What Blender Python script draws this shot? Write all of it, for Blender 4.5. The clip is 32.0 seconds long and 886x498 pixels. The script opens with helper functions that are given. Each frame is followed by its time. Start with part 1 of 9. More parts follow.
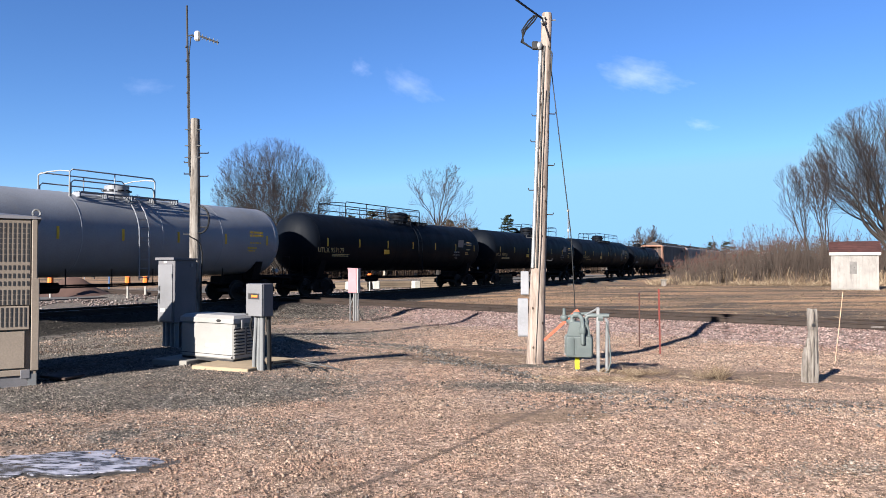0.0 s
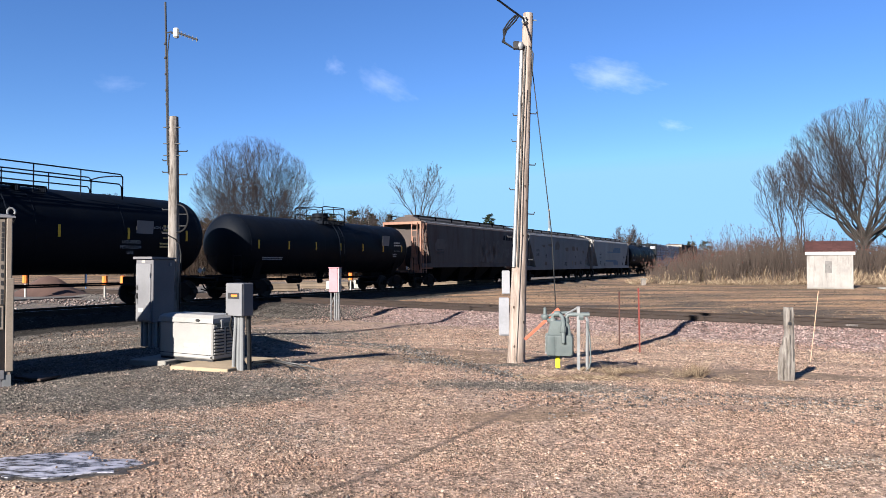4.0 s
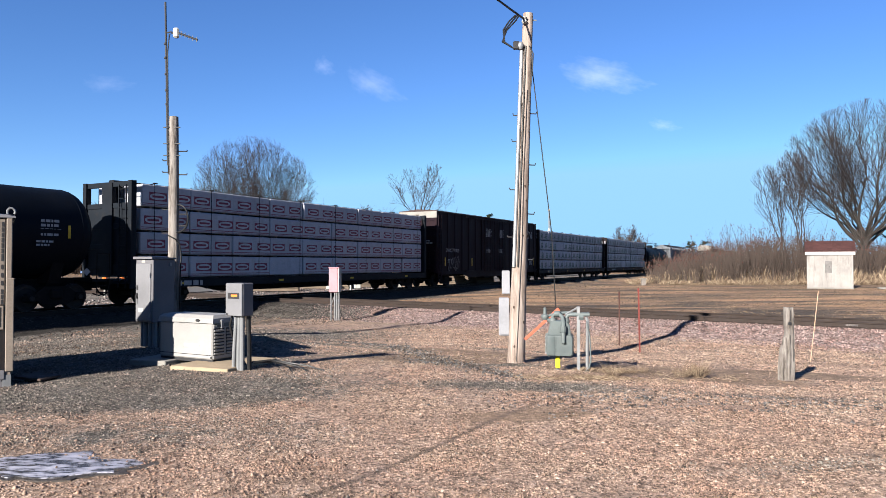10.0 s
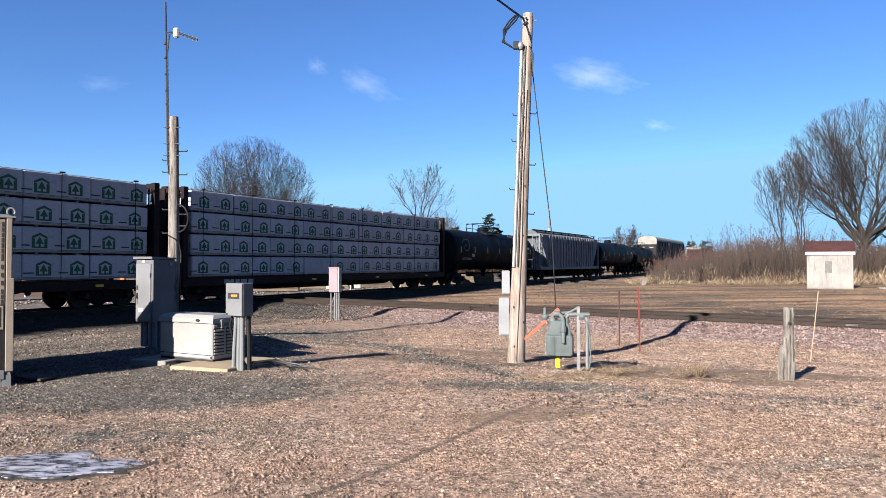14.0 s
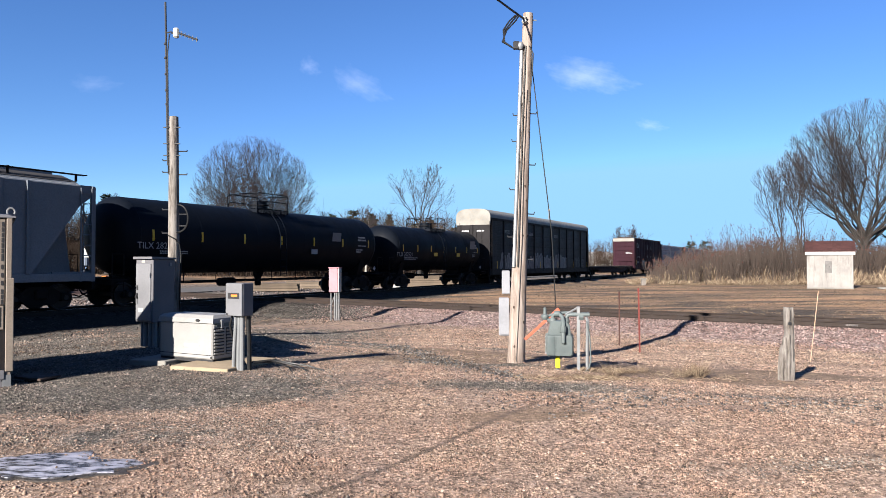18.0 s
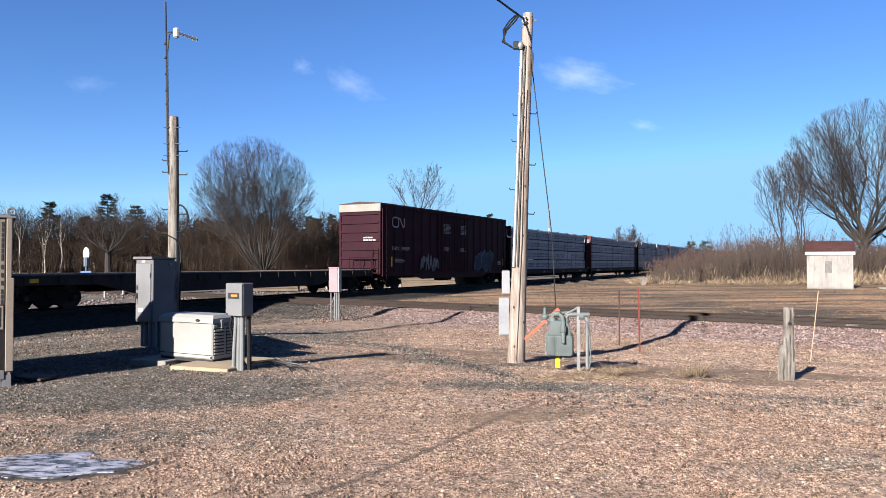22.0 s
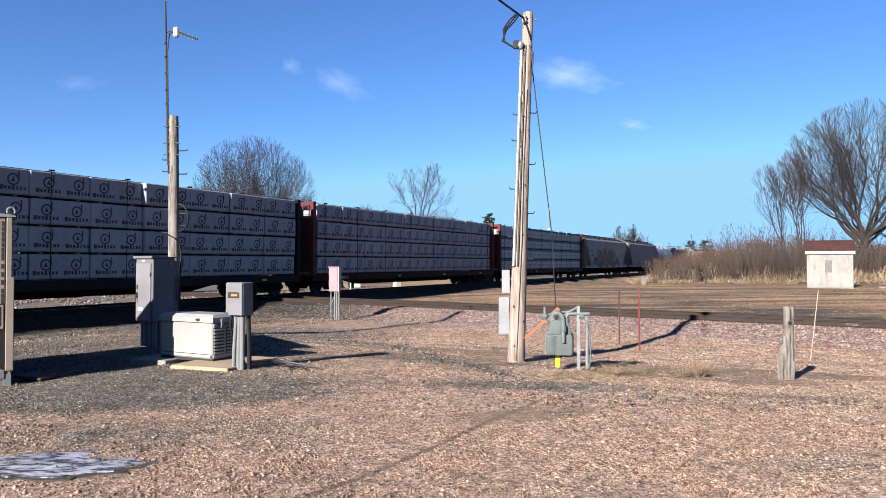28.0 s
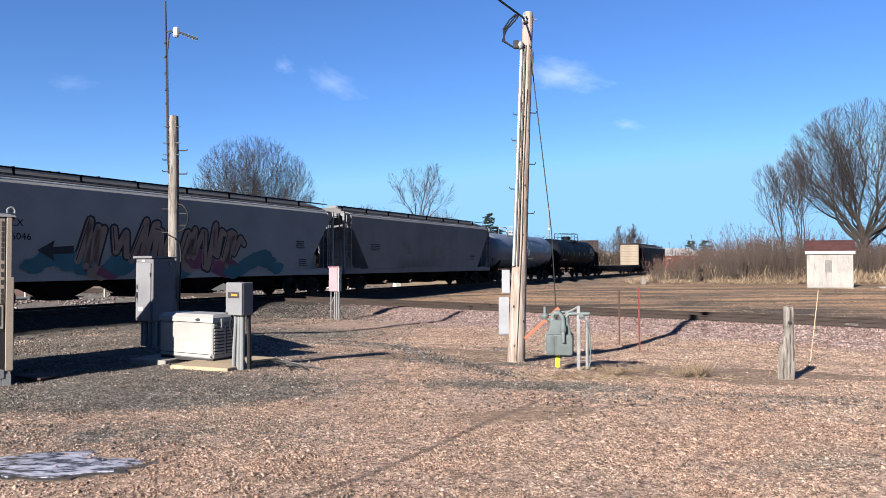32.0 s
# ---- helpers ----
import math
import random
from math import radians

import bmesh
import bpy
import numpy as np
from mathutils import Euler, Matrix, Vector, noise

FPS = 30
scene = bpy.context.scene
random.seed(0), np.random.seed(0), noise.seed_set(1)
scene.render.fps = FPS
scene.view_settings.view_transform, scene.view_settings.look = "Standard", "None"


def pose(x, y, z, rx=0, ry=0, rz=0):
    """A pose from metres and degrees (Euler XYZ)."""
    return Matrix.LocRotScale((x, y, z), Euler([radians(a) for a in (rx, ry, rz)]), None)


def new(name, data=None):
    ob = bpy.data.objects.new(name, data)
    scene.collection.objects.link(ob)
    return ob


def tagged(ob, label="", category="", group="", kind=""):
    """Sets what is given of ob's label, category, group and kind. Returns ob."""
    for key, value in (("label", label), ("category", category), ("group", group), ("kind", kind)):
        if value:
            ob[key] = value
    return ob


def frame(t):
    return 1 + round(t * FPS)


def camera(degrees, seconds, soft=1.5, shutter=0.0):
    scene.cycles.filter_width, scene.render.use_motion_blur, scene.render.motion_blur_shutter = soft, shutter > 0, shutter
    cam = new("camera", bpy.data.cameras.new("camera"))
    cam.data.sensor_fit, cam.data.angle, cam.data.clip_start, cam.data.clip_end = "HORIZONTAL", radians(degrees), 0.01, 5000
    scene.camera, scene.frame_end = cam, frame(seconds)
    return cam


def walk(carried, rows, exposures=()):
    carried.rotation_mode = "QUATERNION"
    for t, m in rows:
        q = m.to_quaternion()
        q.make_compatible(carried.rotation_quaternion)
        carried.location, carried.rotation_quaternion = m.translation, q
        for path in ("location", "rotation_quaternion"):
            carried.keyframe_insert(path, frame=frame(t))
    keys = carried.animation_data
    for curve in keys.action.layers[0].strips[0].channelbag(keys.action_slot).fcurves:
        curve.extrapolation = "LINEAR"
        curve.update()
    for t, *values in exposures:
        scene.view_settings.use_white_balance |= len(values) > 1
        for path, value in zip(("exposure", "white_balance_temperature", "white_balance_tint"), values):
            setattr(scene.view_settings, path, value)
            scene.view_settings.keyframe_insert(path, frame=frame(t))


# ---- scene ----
SINA, COSA = math.sin(radians(28.2)), math.cos(radians(28.2))
EYE_Z = 1.62
RAIL_Z = -0.04
TRACK_D = 24.45          # metres from the eye to the middle of the train's track, square to it
SPEED = 16.5             # metres a second
cam = camera(65.0, 32.0, soft=0.62)


def aim(yaw, pitch=1.16):
    return pose(0, 0, EYE_Z, 90 + pitch, 0, yaw)


walk(cam, [(0.0, aim(1.54, 1.22)), (0.1, aim(1.26, 1.21)), (0.2, aim(1.02, 1.20)), (0.3, aim(0.84, 1.19)), (0.5, aim(0.56, 1.18)),
           (0.75, aim(0.32)), (1.0, aim(0.21)), (1.5, aim(0.07)), (2.0, aim(0.0)), (3.0, aim(0.0)), (24.8, aim(0.0)),
           (25.8, aim(0.0, 1.12)), (32.0, aim(0.0, 1.10))])

# daylight: low winter sun from behind the camera's left shoulder
world = bpy.data.worlds.new("sky")
scene.world = world
world.use_nodes = True
wt = world.node_tree
sky = wt.nodes.new("ShaderNodeTexSky")
sky.sky_type, sky.sun_disc = "NISHITA", False
SUN_EL, SUN_AZ = 22.4, 213.6      # degrees; azimuth clockwise from +y
sky.sun_elevation, sky.sun_rotation = radians(SUN_EL), radians(SUN_AZ)
sky.altitude, sky.air_density, sky.dust_density, sky.ozone_density = 1000, 1.0, 0.0, 6.0
clear = wt.nodes.new("ShaderNodeHueSaturation")
clear.inputs["Hue"].default_value = 0.508
clear.inputs["Saturation"].default_value = 1.08
wt.links.new(sky.outputs[0], clear.inputs["Color"])
# Darken mix caps the sky at pale blue, which also lowers its fill light.
sky_cap = wt.nodes.new("ShaderNodeMix")
sky_cap.data_type, sky_cap.blend_type = "RGBA", "DARKEN"
sky_cap.inputs[0].default_value = 1.0
sky_cap.inputs[7].default_value = (2.05, 4.1, 6.3, 1)
wt.links.new(clear.outputs[0], sky_cap.inputs[6])
wt.links.new(sky_cap.outputs[2], wt.nodes["Background"].inputs[0])
wt.nodes["Background"].inputs[1].default_value = 0.0469
sun_data = bpy.data.lights.new("sun", "SUN")
sun_data.energy, sun_data.angle, sun_data.color = 5.7, radians(0.5), (1.0, 0.94, 0.86)
sun = new("sun", sun_data)
to_sun = Vector((math.sin(radians(SUN_AZ)) * math.cos(radians(SUN_EL)), math.cos(radians(SUN_AZ)) * math.cos(radians(SUN_EL)), math.sin(radians(SUN_EL))))
sun.matrix_world = Matrix.Translation((-20, -20, 30)) @ to_sun.to_track_quat("Z", "Y").to_matrix().to_4x4()
scene.view_settings.exposure = 1.905
# ---------------------------------------------------------------- materials

def ramp(nt, fac, stops):
    n = nt.nodes.new("ShaderNodeValToRGB")
    cr = n.color_ramp
    while len(cr.elements) < len(stops):
        cr.elements.new(0.5)
    for e, (p, c) in zip(cr.elements, stops):
        e.position, e.color = p, (*c, 1) if len(c) == 3 else c
    nt.links.new(fac, n.inputs[0])
    return n.outputs[0]


def noise_tex(nt, coord, scale, detail=4.0, rough=0.55, stretch=None):
    n = nt.nodes.new("ShaderNodeTexNoise")
    n.inputs["Scale"].default_value, n.inputs["Detail"].default_value, n.inputs["Roughness"].default_value = scale, detail, rough
    if stretch:
        m = nt.nodes.new("ShaderNodeMapping")
        m.inputs["Scale"].default_value = stretch
        nt.links.new(coord, m.inputs[0])
        coord = m.outputs[0]
    nt.links.new(coord, n.inputs["Vector"])
    return n.outputs[0]


def mixed(nt, fac, a, b, mode="MIX"):
    n = nt.nodes.new("ShaderNodeMix")
    n.data_type, n.blend_type = "RGBA", mode
    for v, k in ((fac, 0), (a, 6), (b, 7)):
        if isinstance(v, (int, float)):
            n.inputs[k].default_value = v
        elif isinstance(v, tuple):
            n.inputs[k].default_value = (*v, 1)
        else:
            nt.links.new(v, n.inputs[k])
    return n.outputs[2]


def bare(name, rough=0.7, metal=0.0):
    m = bpy.data.materials.new(name)
    m.use_nodes = True
    nt = m.node_tree
    b = nt.nodes["Principled BSDF"]
    b.inputs["Roughness"].default_value, b.inputs["Metallic"].default_value = rough, metal
    b.inputs["Specular IOR Level"].default_value = 0.22
    tc = nt.nodes.new("ShaderNodeTexCoord")
    return m, nt, b, tc.outputs["Object"]


def add_bump(nt, b, height, strength, distance):
    n = nt.nodes.new("ShaderNodeBump")
    n.inputs["Strength"].default_value, n.inputs["Distance"].default_value = strength, distance
    nt.links.new(height, n.inputs["Height"])
    nt.links.new(n.outputs[0], b.inputs["Normal"])


def surface(name, col, rough=0.6, metal=0.0, wear=None, wear_amount=0.4, scale=1.5, streak=False, bump=0.15, vary=0.0, gloss=0.22):
    """A worn painted or natural surface: base colour with cloudy variation, grime or rust patches and fine grain."""
    m, nt, b, co = bare(name, rough, metal)
    b.inputs["Specular IOR Level"].default_value = gloss
    wear = wear or tuple(c * 0.45 for c in col)
    lo = tuple(c * 0.8 for c in col)
    hi = tuple(min(1, c * 1.15) for c in col)
    big = noise_tex(nt, co, scale * 0.6, 5)
    base = ramp(nt, big, [(0.3, lo), (0.7, hi)])
    w = noise_tex(nt, co, scale * 1.7, 8, 0.68, (1.0, 1.0, 0.18) if streak else None)
    wf = ramp(nt, w, [(0.52, (0, 0, 0)), (0.78, (wear_amount,) * 3)])
    c = mixed(nt, wf, base, wear)
    fine = noise_tex(nt, co, scale * 40, 3)
    c = mixed(nt, 0.22, c, ramp(nt, fine, [(0.25, (0.25,) * 3), (0.75, (1.6,) * 3)]), "MULTIPLY")
    if vary:
        oi = nt.nodes.new("ShaderNodeObjectInfo")
        c = mixed(nt, 1.0, c, ramp(nt, oi.outputs["Random"], [(0, (1 - vary,) * 3), (1, (1 + vary * 0.4,) * 3)]), "MULTIPLY")
    nt.links.new(c, b.inputs["Base Color"])
    nt.links.new(ramp(nt, w, [(0.3, (max(rough - 0.12, 0.05),) * 3), (0.8, (min(rough + 0.2, 1),) * 3)]), b.inputs["Roughness"])
    if bump:
        add_bump(nt, b, fine, bump, 0.01)
    return m


# ---------------------------------------------------------------- shapes

class Shape:
    """Collects plain geometry for one mesh."""

    def __init__(self):
        self.v, self.f, self.fm = [], [], []
        self.mi = 0

    def add(self, verts, faces, m=None):
        o = len(self.v)
        self.v += [tuple(m @ Vector(p)) for p in verts] if m is not None else [tuple(p) for p in verts]
        self.f += [tuple(i + o for i in f) for f in faces]
        self.fm += [self.mi] * len(faces)
        return self

    def box(self, x0, x1, y0, y1, z0, z1, bevel=0.0, m=None):
        c = [(x0, y0, z0), (x1, y0, z0), (x1, y1, z0), (x0, y1, z0), (x0, y0, z1), (x1, y0, z1), (x1, y1, z1), (x0, y1, z1)]
        quads = [(0, 3, 2, 1), (4, 5, 6, 7), (0, 1, 5, 4), (1, 2, 6, 5), (2, 3, 7, 6), (3, 0, 4, 7)]
        if bevel <= 0:
            return self.add(c, quads, m)
        b = min(bevel, (x1 - x0) * 0.45, (y1 - y0) * 0.45, (z1 - z0) * 0.45)
        mid = ((x0 + x1) / 2, (y0 + y1) / 2, (z0 + z1) / 2)
        half = ((x1 - x0) / 2, (y1 - y0) / 2, (z1 - z0) / 2)
        verts, idx = [], {}
        for sx in (-1, 1):
            for sy in (-1, 1):
                for sz in (-1, 1):
                    s = (sx, sy, sz)
                    for a in range(3):
                        idx[s, a] = len(verts)
                        verts.append(tuple(mid[k] + s[k] * (half[k] - (0 if k == a else b)) for k in range(3)))
        faces = []
        for a in range(3):
            u, w = (a + 1) % 3, (a + 2) % 3
            for sg in (-1, 1):
                ring = []
                for su, sw in ((-1, -1), (1, -1), (1, 1), (-1, 1)):
                    s = [0, 0, 0]
                    s[a], s[u], s[w] = sg, su, sw
                    ring.append(idx[tuple(s), a])
                faces.append(tuple(ring if sg > 0 else ring[::-1]))
            for su in (-1, 1):
                for sw in (-1, 1):
                    def key(sa):
                        s = [0, 0, 0]
                        s[a], s[u], s[w] = sa, su, sw
                        return tuple(s)
                    q = (idx[key(-1), u], idx[key(1), u], idx[key(1), w], idx[key(-1), w])
                    faces.append(q if su * sw > 0 else q[::-1])
        for sx in (-1, 1):
            for sy in (-1, 1):
                for sz in (-1, 1):
                    t = (idx[(sx, sy, sz), 0], idx[(sx, sy, sz), 1], idx[(sx, sy, sz), 2])
                    faces.append(t if sx * sy * sz > 0 else t[::-1])
        return self.add(verts, faces, m)

    def tube(self, p0, p1, r0, r1=None, n=8, caps=True):
        r1 = r0 if r1 is None else r1
        p0, p1 = Vector(p0), Vector(p1)
        d = p1 - p0
        if d.length < 1e-6:
            return self
        d.normalize()
        a = d.orthogonal().normalized()
        b = d.cross(a)
        ring = [a * math.cos(2 * math.pi * i / n) + b * math.sin(2 * math.pi * i / n) for i in range(n)]
        verts = [p0 + e * r0 for e in ring] + [p1 + e * r1 for e in ring]
        faces = [(i, (i + 1) % n, n + (i + 1) % n, n + i) for i in range(n)]
        if caps:
            faces += [tuple(range(n))[::-1], tuple(range(n, 2 * n))]
        return self.add(verts, faces)

    def path(self, pts, r, n=6):
        """A round bar or cable bent along points."""
        pts = [Vector(p) for p in pts]
        verts, faces, a = [], [], None
        for i, p in enumerate(pts):
            d = (pts[min(i + 1, len(pts) - 1)] - pts[max(i - 1, 0)]).normalized()
            a = d.orthogonal().normalized() if a is None else (a - d * a.dot(d)).normalized()
            b = d.cross(a)
            verts += [p + (a * math.cos(2 * math.pi * k / n) + b * math.sin(2 * math.pi * k / n)) * r for k in range(n)]
        for i in range(len(pts) - 1):
            faces += [(i * n + k, i * n + (k + 1) % n, (i + 1) * n + (k + 1) % n, (i + 1) * n + k) for k in range(n)]
        faces += [tuple(range(n))[::-1], tuple(range((len(pts) - 1) * n, len(pts) * n))]
        return self.add(verts, faces)

    def lathe(self, profile, n=24, axis="z", m=None):
        """Spins (along, radius) pairs round an axis."""
        verts, faces = [], []
        for along, r in profile:
            for i in range(n):
                c, s = math.cos(2 * math.pi * i / n) * r, math.sin(2 * math.pi * i / n) * r
                verts.append({"z": (c, s, along), "x": (along, c, s), "y": (s, along, c)}[axis])
        k = len(profile)
        for j in range(k - 1):
            faces += [(j * n + i, j * n + (i + 1) % n, (j + 1) * n + (i + 1) % n, (j + 1) * n + i) for i in range(n)]
        faces += [tuple(range(n))[::-1], tuple(range((k - 1) * n, k * n))]
        return self.add(verts, faces, m)

    def slab(self, outline, y0, y1, plane="xz"):
        """An outline in a plane, given thickness from y0 to y1 across it."""
        n = len(outline)
        put = {"xz": lambda a, b, c: (a, c, b), "yz": lambda a, b, c: (c, a, b), "xy": lambda a, b, c: (a, b, c)}[plane]
        verts = [put(a, b, y0) for a, b in outline] + [put(a, b, y1) for a, b in outline]
        faces = [tuple(range(n)), tuple(range(n, 2 * n))[::-1]] + [(i, n + i, n + (i + 1) % n, (i + 1) % n) for i in range(n)]
        return self.add(verts, faces)

    def mesh(self, name, mats, smooth=True):
        me = bpy.data.meshes.new(name)
        me.from_pydata(self.v, [], self.f)
        mats = mats if isinstance(mats, (list, tuple)) else [mats]
        for m in mats:
            me.materials.append(m)
        if len(mats) > 1:
            me.polygons.foreach_set("material_index", self.fm)
        bm = bmesh.new()
        bm.from_mesh(me)
        bmesh.ops.recalc_face_normals(bm, faces=bm.faces)
        bm.to_mesh(me)
        bm.free()
        if smooth:
            me.polygons.foreach_set("use_smooth", [True] * len(me.polygons))
            me.set_sharp_from_angle(angle=radians(35))
        me.update()
        return me


def part(name, shape, material, parent, label="", at=None):
    """Links a shape (or a ready mesh) as one mesh object under a thing or a part."""
    me = shape.mesh(name, material) if isinstance(shape, Shape) else shape
    ob = new(name, me)
    ob.parent = parent
    if at is not None:
        ob.matrix_basis = at if isinstance(at, Matrix) else Matrix.Translation(at)
    if label:
        tagged(ob, label)
    return ob


def thing(name, label, category, m, group="", kind=""):
    ob = new(name)
    ob.empty_display_size = 0.2
    ob.matrix_basis = m
    return tagged(ob, label, category, group, kind)


def solo(name, shape, material, label, category, m=None, group="", kind=""):
    me = shape.mesh(name, material) if isinstance(shape, Shape) else shape
    ob = new(name, me)
    if m is not None:
        ob.matrix_basis = m
    return tagged(ob, label, category, group, kind)


def lettering(text, size, material, parent, at, name="lettering", align="CENTER"):
    """Flat painted letters in the built-in font, standing in their own xz plane and facing -y."""
    cu = bpy.data.curves.new(name, "FONT")
    cu.body, cu.size, cu.align_x, cu.align_y, cu.resolution_u = text, size, align, "CENTER", 2
    tmp = new(name, cu)
    bpy.context.view_layer.update()
    me = bpy.data.meshes.new_from_object(tmp.evaluated_get(bpy.context.evaluated_depsgraph_get()))
    bpy.data.objects.remove(tmp)
    bpy.data.curves.remove(cu)
    me.transform(Matrix.Rotation(radians(90), 4, "X"))
    me.materials.clear()
    me.materials.append(material)
    return part(name, me, material, parent, "", at)
# ---------------------------------------------------------------- ground and tracks
N1 = Vector((COSA, -SINA))           # from the train's track towards the eye
D1 = Vector((SINA, COSA))            # along the train's track, away
C2 = Vector((4.74, 25.22))           # a point in the middle of the crossing track
D2 = Vector((0.825, -0.565)).normalized()
N2 = Vector((-D2.y, D2.x))           # away from the eye


def off1(x, y):
    return x * COSA - y * SINA + TRACK_D


def off2(x, y):
    return (x - C2.x) * N2.x + (y - C2.y) * N2.y


def step(a, b, v):
    t = min(1.0, max(0.0, (v - a) / (b - a)))
    return t * t * (3 - 2 * t)


def ground_z(x, y):
    a, b = abs(off1(x, y)), abs(off2(x, y))
    d = min(a, b)
    base = -0.47 * step(16.5, 6.0, d)
    if off1(x, y) < -3 or off2(x, y) > 3:
        base = -0.38 + (0.24 * step(8, 26, off2(x, y)) if off1(x, y) > 3 else 0.0)
    base += 0.9 * step(40, 110, -off1(x, y))
    base += 0.05 * (noise.noise(Vector((x * 0.35, y * 0.35, 0))) + 0.5 * noise.noise(Vector((x * 1.1, y * 1.1, 3)))) * step(60, 20, math.hypot(x, y))
    if off1(x, y) > 0:
        base -= 0.15 * step(9.5, 4.0, a)
    rock = -0.225 - max(0.0, d - 1.75) * (0.5 if a < b else 0.22) + 0.012 * noise.noise(Vector((x * 2.3, y * 2.3, 8)))
    return max(base, rock) if d < 4 else base


def spread(near0, near1, fine, far):
    v = list(np.arange(near0, near1, fine))
    s, k = fine, near1
    while k < far:
        v.append(k)
        s *= 1.22
        k += s
    v.append(far)
    s, k = fine, near0
    while k > -far:
        s *= 1.22
        k -= s
        v.insert(0, max(k, -far))
    return v


def ground_material():
    m, nt, b, co = bare("gravel_ground", 0.95)
    at = nt.nodes.new("ShaderNodeAttribute")
    at.attribute_name = "zone"
    sep = nt.nodes.new("ShaderNodeSeparateColor")
    nt.links.new(at.outputs["Color"], sep.inputs[0])
    big = noise_tex(nt, co, 0.5, 6, 0.6)
    mid = noise_tex(nt, co, 3.2, 6, 0.65)
    peb = nt.nodes.new("ShaderNodeTexVoronoi")
    peb.inputs["Scale"].default_value = 36
    nt.links.new(co, peb.inputs["Vector"])
    peb2 = nt.nodes.new("ShaderNodeTexVoronoi")
    peb2.inputs["Scale"].default_value = 16
    nt.links.new(co, peb2.inputs["Vector"])
    bw = nt.nodes.new("ShaderNodeRGBToBW")
    nt.links.new(peb.outputs["Color"], bw.inputs[0])
    bw2 = nt.nodes.new("ShaderNodeRGBToBW")
    nt.links.new(peb2.outputs["Color"], bw2.inputs[0])
    tan = ramp(nt, bw.outputs[0], [(0.15, (0.05292, 0.0367, 0.02732)), (0.4, (0.1553, 0.1067, 0.07938)), (0.7, (0.2432, 0.1733, 0.134)), (0.95, (0.3244, 0.2492, 0.2032))])
    tan = mixed(nt, ramp(nt, big, [(0.4, (0, 0, 0)), (0.62, (0.31, 0.31, 0.31))]), tan, (0.15, 0.098, 0.067))
    grey = ramp(nt, bw.outputs[0], [(0.1, (0.01476, 0.01312, 0.01148)), (0.5, (0.05412, 0.04756, 0.04018)), (0.9, (0.141, 0.1263, 0.1099))])
    sand = ramp(nt, mid, [(0.25, (0.069, 0.04508, 0.02852)), (0.5, (0.1288, 0.08648, 0.05612)), (0.75, (0.207, 0.1472, 0.103))])
    sand = mixed(nt, 0.2, sand, tan)
    rock = ramp(nt, bw2.outputs[0], [(0.1, (0.03825, 0.02635, 0.0238)), (0.4, (0.1148, 0.0816, 0.07395)), (0.7, (0.1742, 0.1292, 0.119)), (0.95, (0.2295, 0.187, 0.1742))])
    streak = noise_tex(nt, co, 0.36, 9, 0.68, (0.32, 1.5, 1))
    crumb = noise_tex(nt, co, 17, 4, 0.7)
    soil = ramp(nt, streak, [(0.42, (0.038, 0.028, 0.021)), (0.475, (0.085, 0.06, 0.041)), (0.53, (0.165, 0.103, 0.062)), (0.60, (0.235, 0.14, 0.08))])
    soil = mixed(nt, 0.75, soil, ramp(nt, crumb, [(0.3, (0.35,) * 3), (0.5, (0.95,) * 3), (0.7, (1.6,) * 3)]), "MULTIPLY")
    alpha = at.outputs["Alpha"]

    def soften(v):
        n = nt.nodes.new("ShaderNodeMath")
        n.operation = "ADD"
        nt.links.new(v, n.inputs[0])
        k = nt.nodes.new("ShaderNodeMath")
        k.operation = "MULTIPLY_ADD"
        k.inputs[1].default_value, k.inputs[2].default_value = 1.1, -0.55
        nt.links.new(mid, k.inputs[0])
        nt.links.new(k.outputs[0], n.inputs[1])
        return ramp(nt, n.outputs[0], [(0.38, (0, 0, 0)), (0.62, (1, 1, 1))])
    c = mixed(nt, soften(sep.outputs[1]), tan, sand)
    c = mixed(nt, soften(sep.outputs[0]), c, grey)
    # Main line bed is darkened: dirty ballast plus the train's shadow put into colour.
    oily_shade = nt.nodes.new("ShaderNodeMapRange")
    oily_shade.inputs[1].default_value, oily_shade.inputs[2].default_value = 1.55, 1.95
    nt.links.new(sep.outputs[0], oily_shade.inputs[0])
    c = mixed(nt, oily_shade.outputs[0], c, mixed(nt, 1.0, grey, (0.22, 0.21, 0.20), "MULTIPLY"))
    c = mixed(nt, soften(sep.outputs[2]), c, rock)
    c = mixed(nt, soften(alpha), c, soil)
    c = mixed(nt, ramp(nt, noise_tex(nt, co, 2.1, 7, 0.72), [(0.52, (0, 0, 0)), (0.70, (0.5,) * 3)]), c, mixed(nt, 1.0, c, (0.55, 0.52, 0.52), "MULTIPLY"))
    c = mixed(nt, 0.6, c, ramp(nt, noise_tex(nt, co, 5, 5, 0.75), [(0.34, (0.4,) * 3), (0.5, (0.95,) * 3), (0.66, (1.55,) * 3)]), "MULTIPLY")
    c = mixed(nt, 0.65, c, ramp(nt, noise_tex(nt, co, 19, 3, 0.7), [(0.34, (0.42,) * 3), (0.5, (1.0,) * 3), (0.66, (1.6,) * 3)]), "MULTIPLY")
    # a dark pressed tyre line running off at a slant
    axes = nt.nodes.new("ShaderNodeSeparateXYZ")
    nt.links.new(co, axes.inputs[0])
    k1, k2, k3 = (nt.nodes.new("ShaderNodeMath") for _ in range(3))
    k1.operation, k2.operation, k3.operation = "MULTIPLY_ADD", "ADD", "ABSOLUTE"
    k1.inputs[1].default_value, k1.inputs[2].default_value = -0.605, 3.80
    nt.links.new(axes.outputs[1], k1.inputs[0])
    nt.links.new(axes.outputs[0], k2.inputs[0])
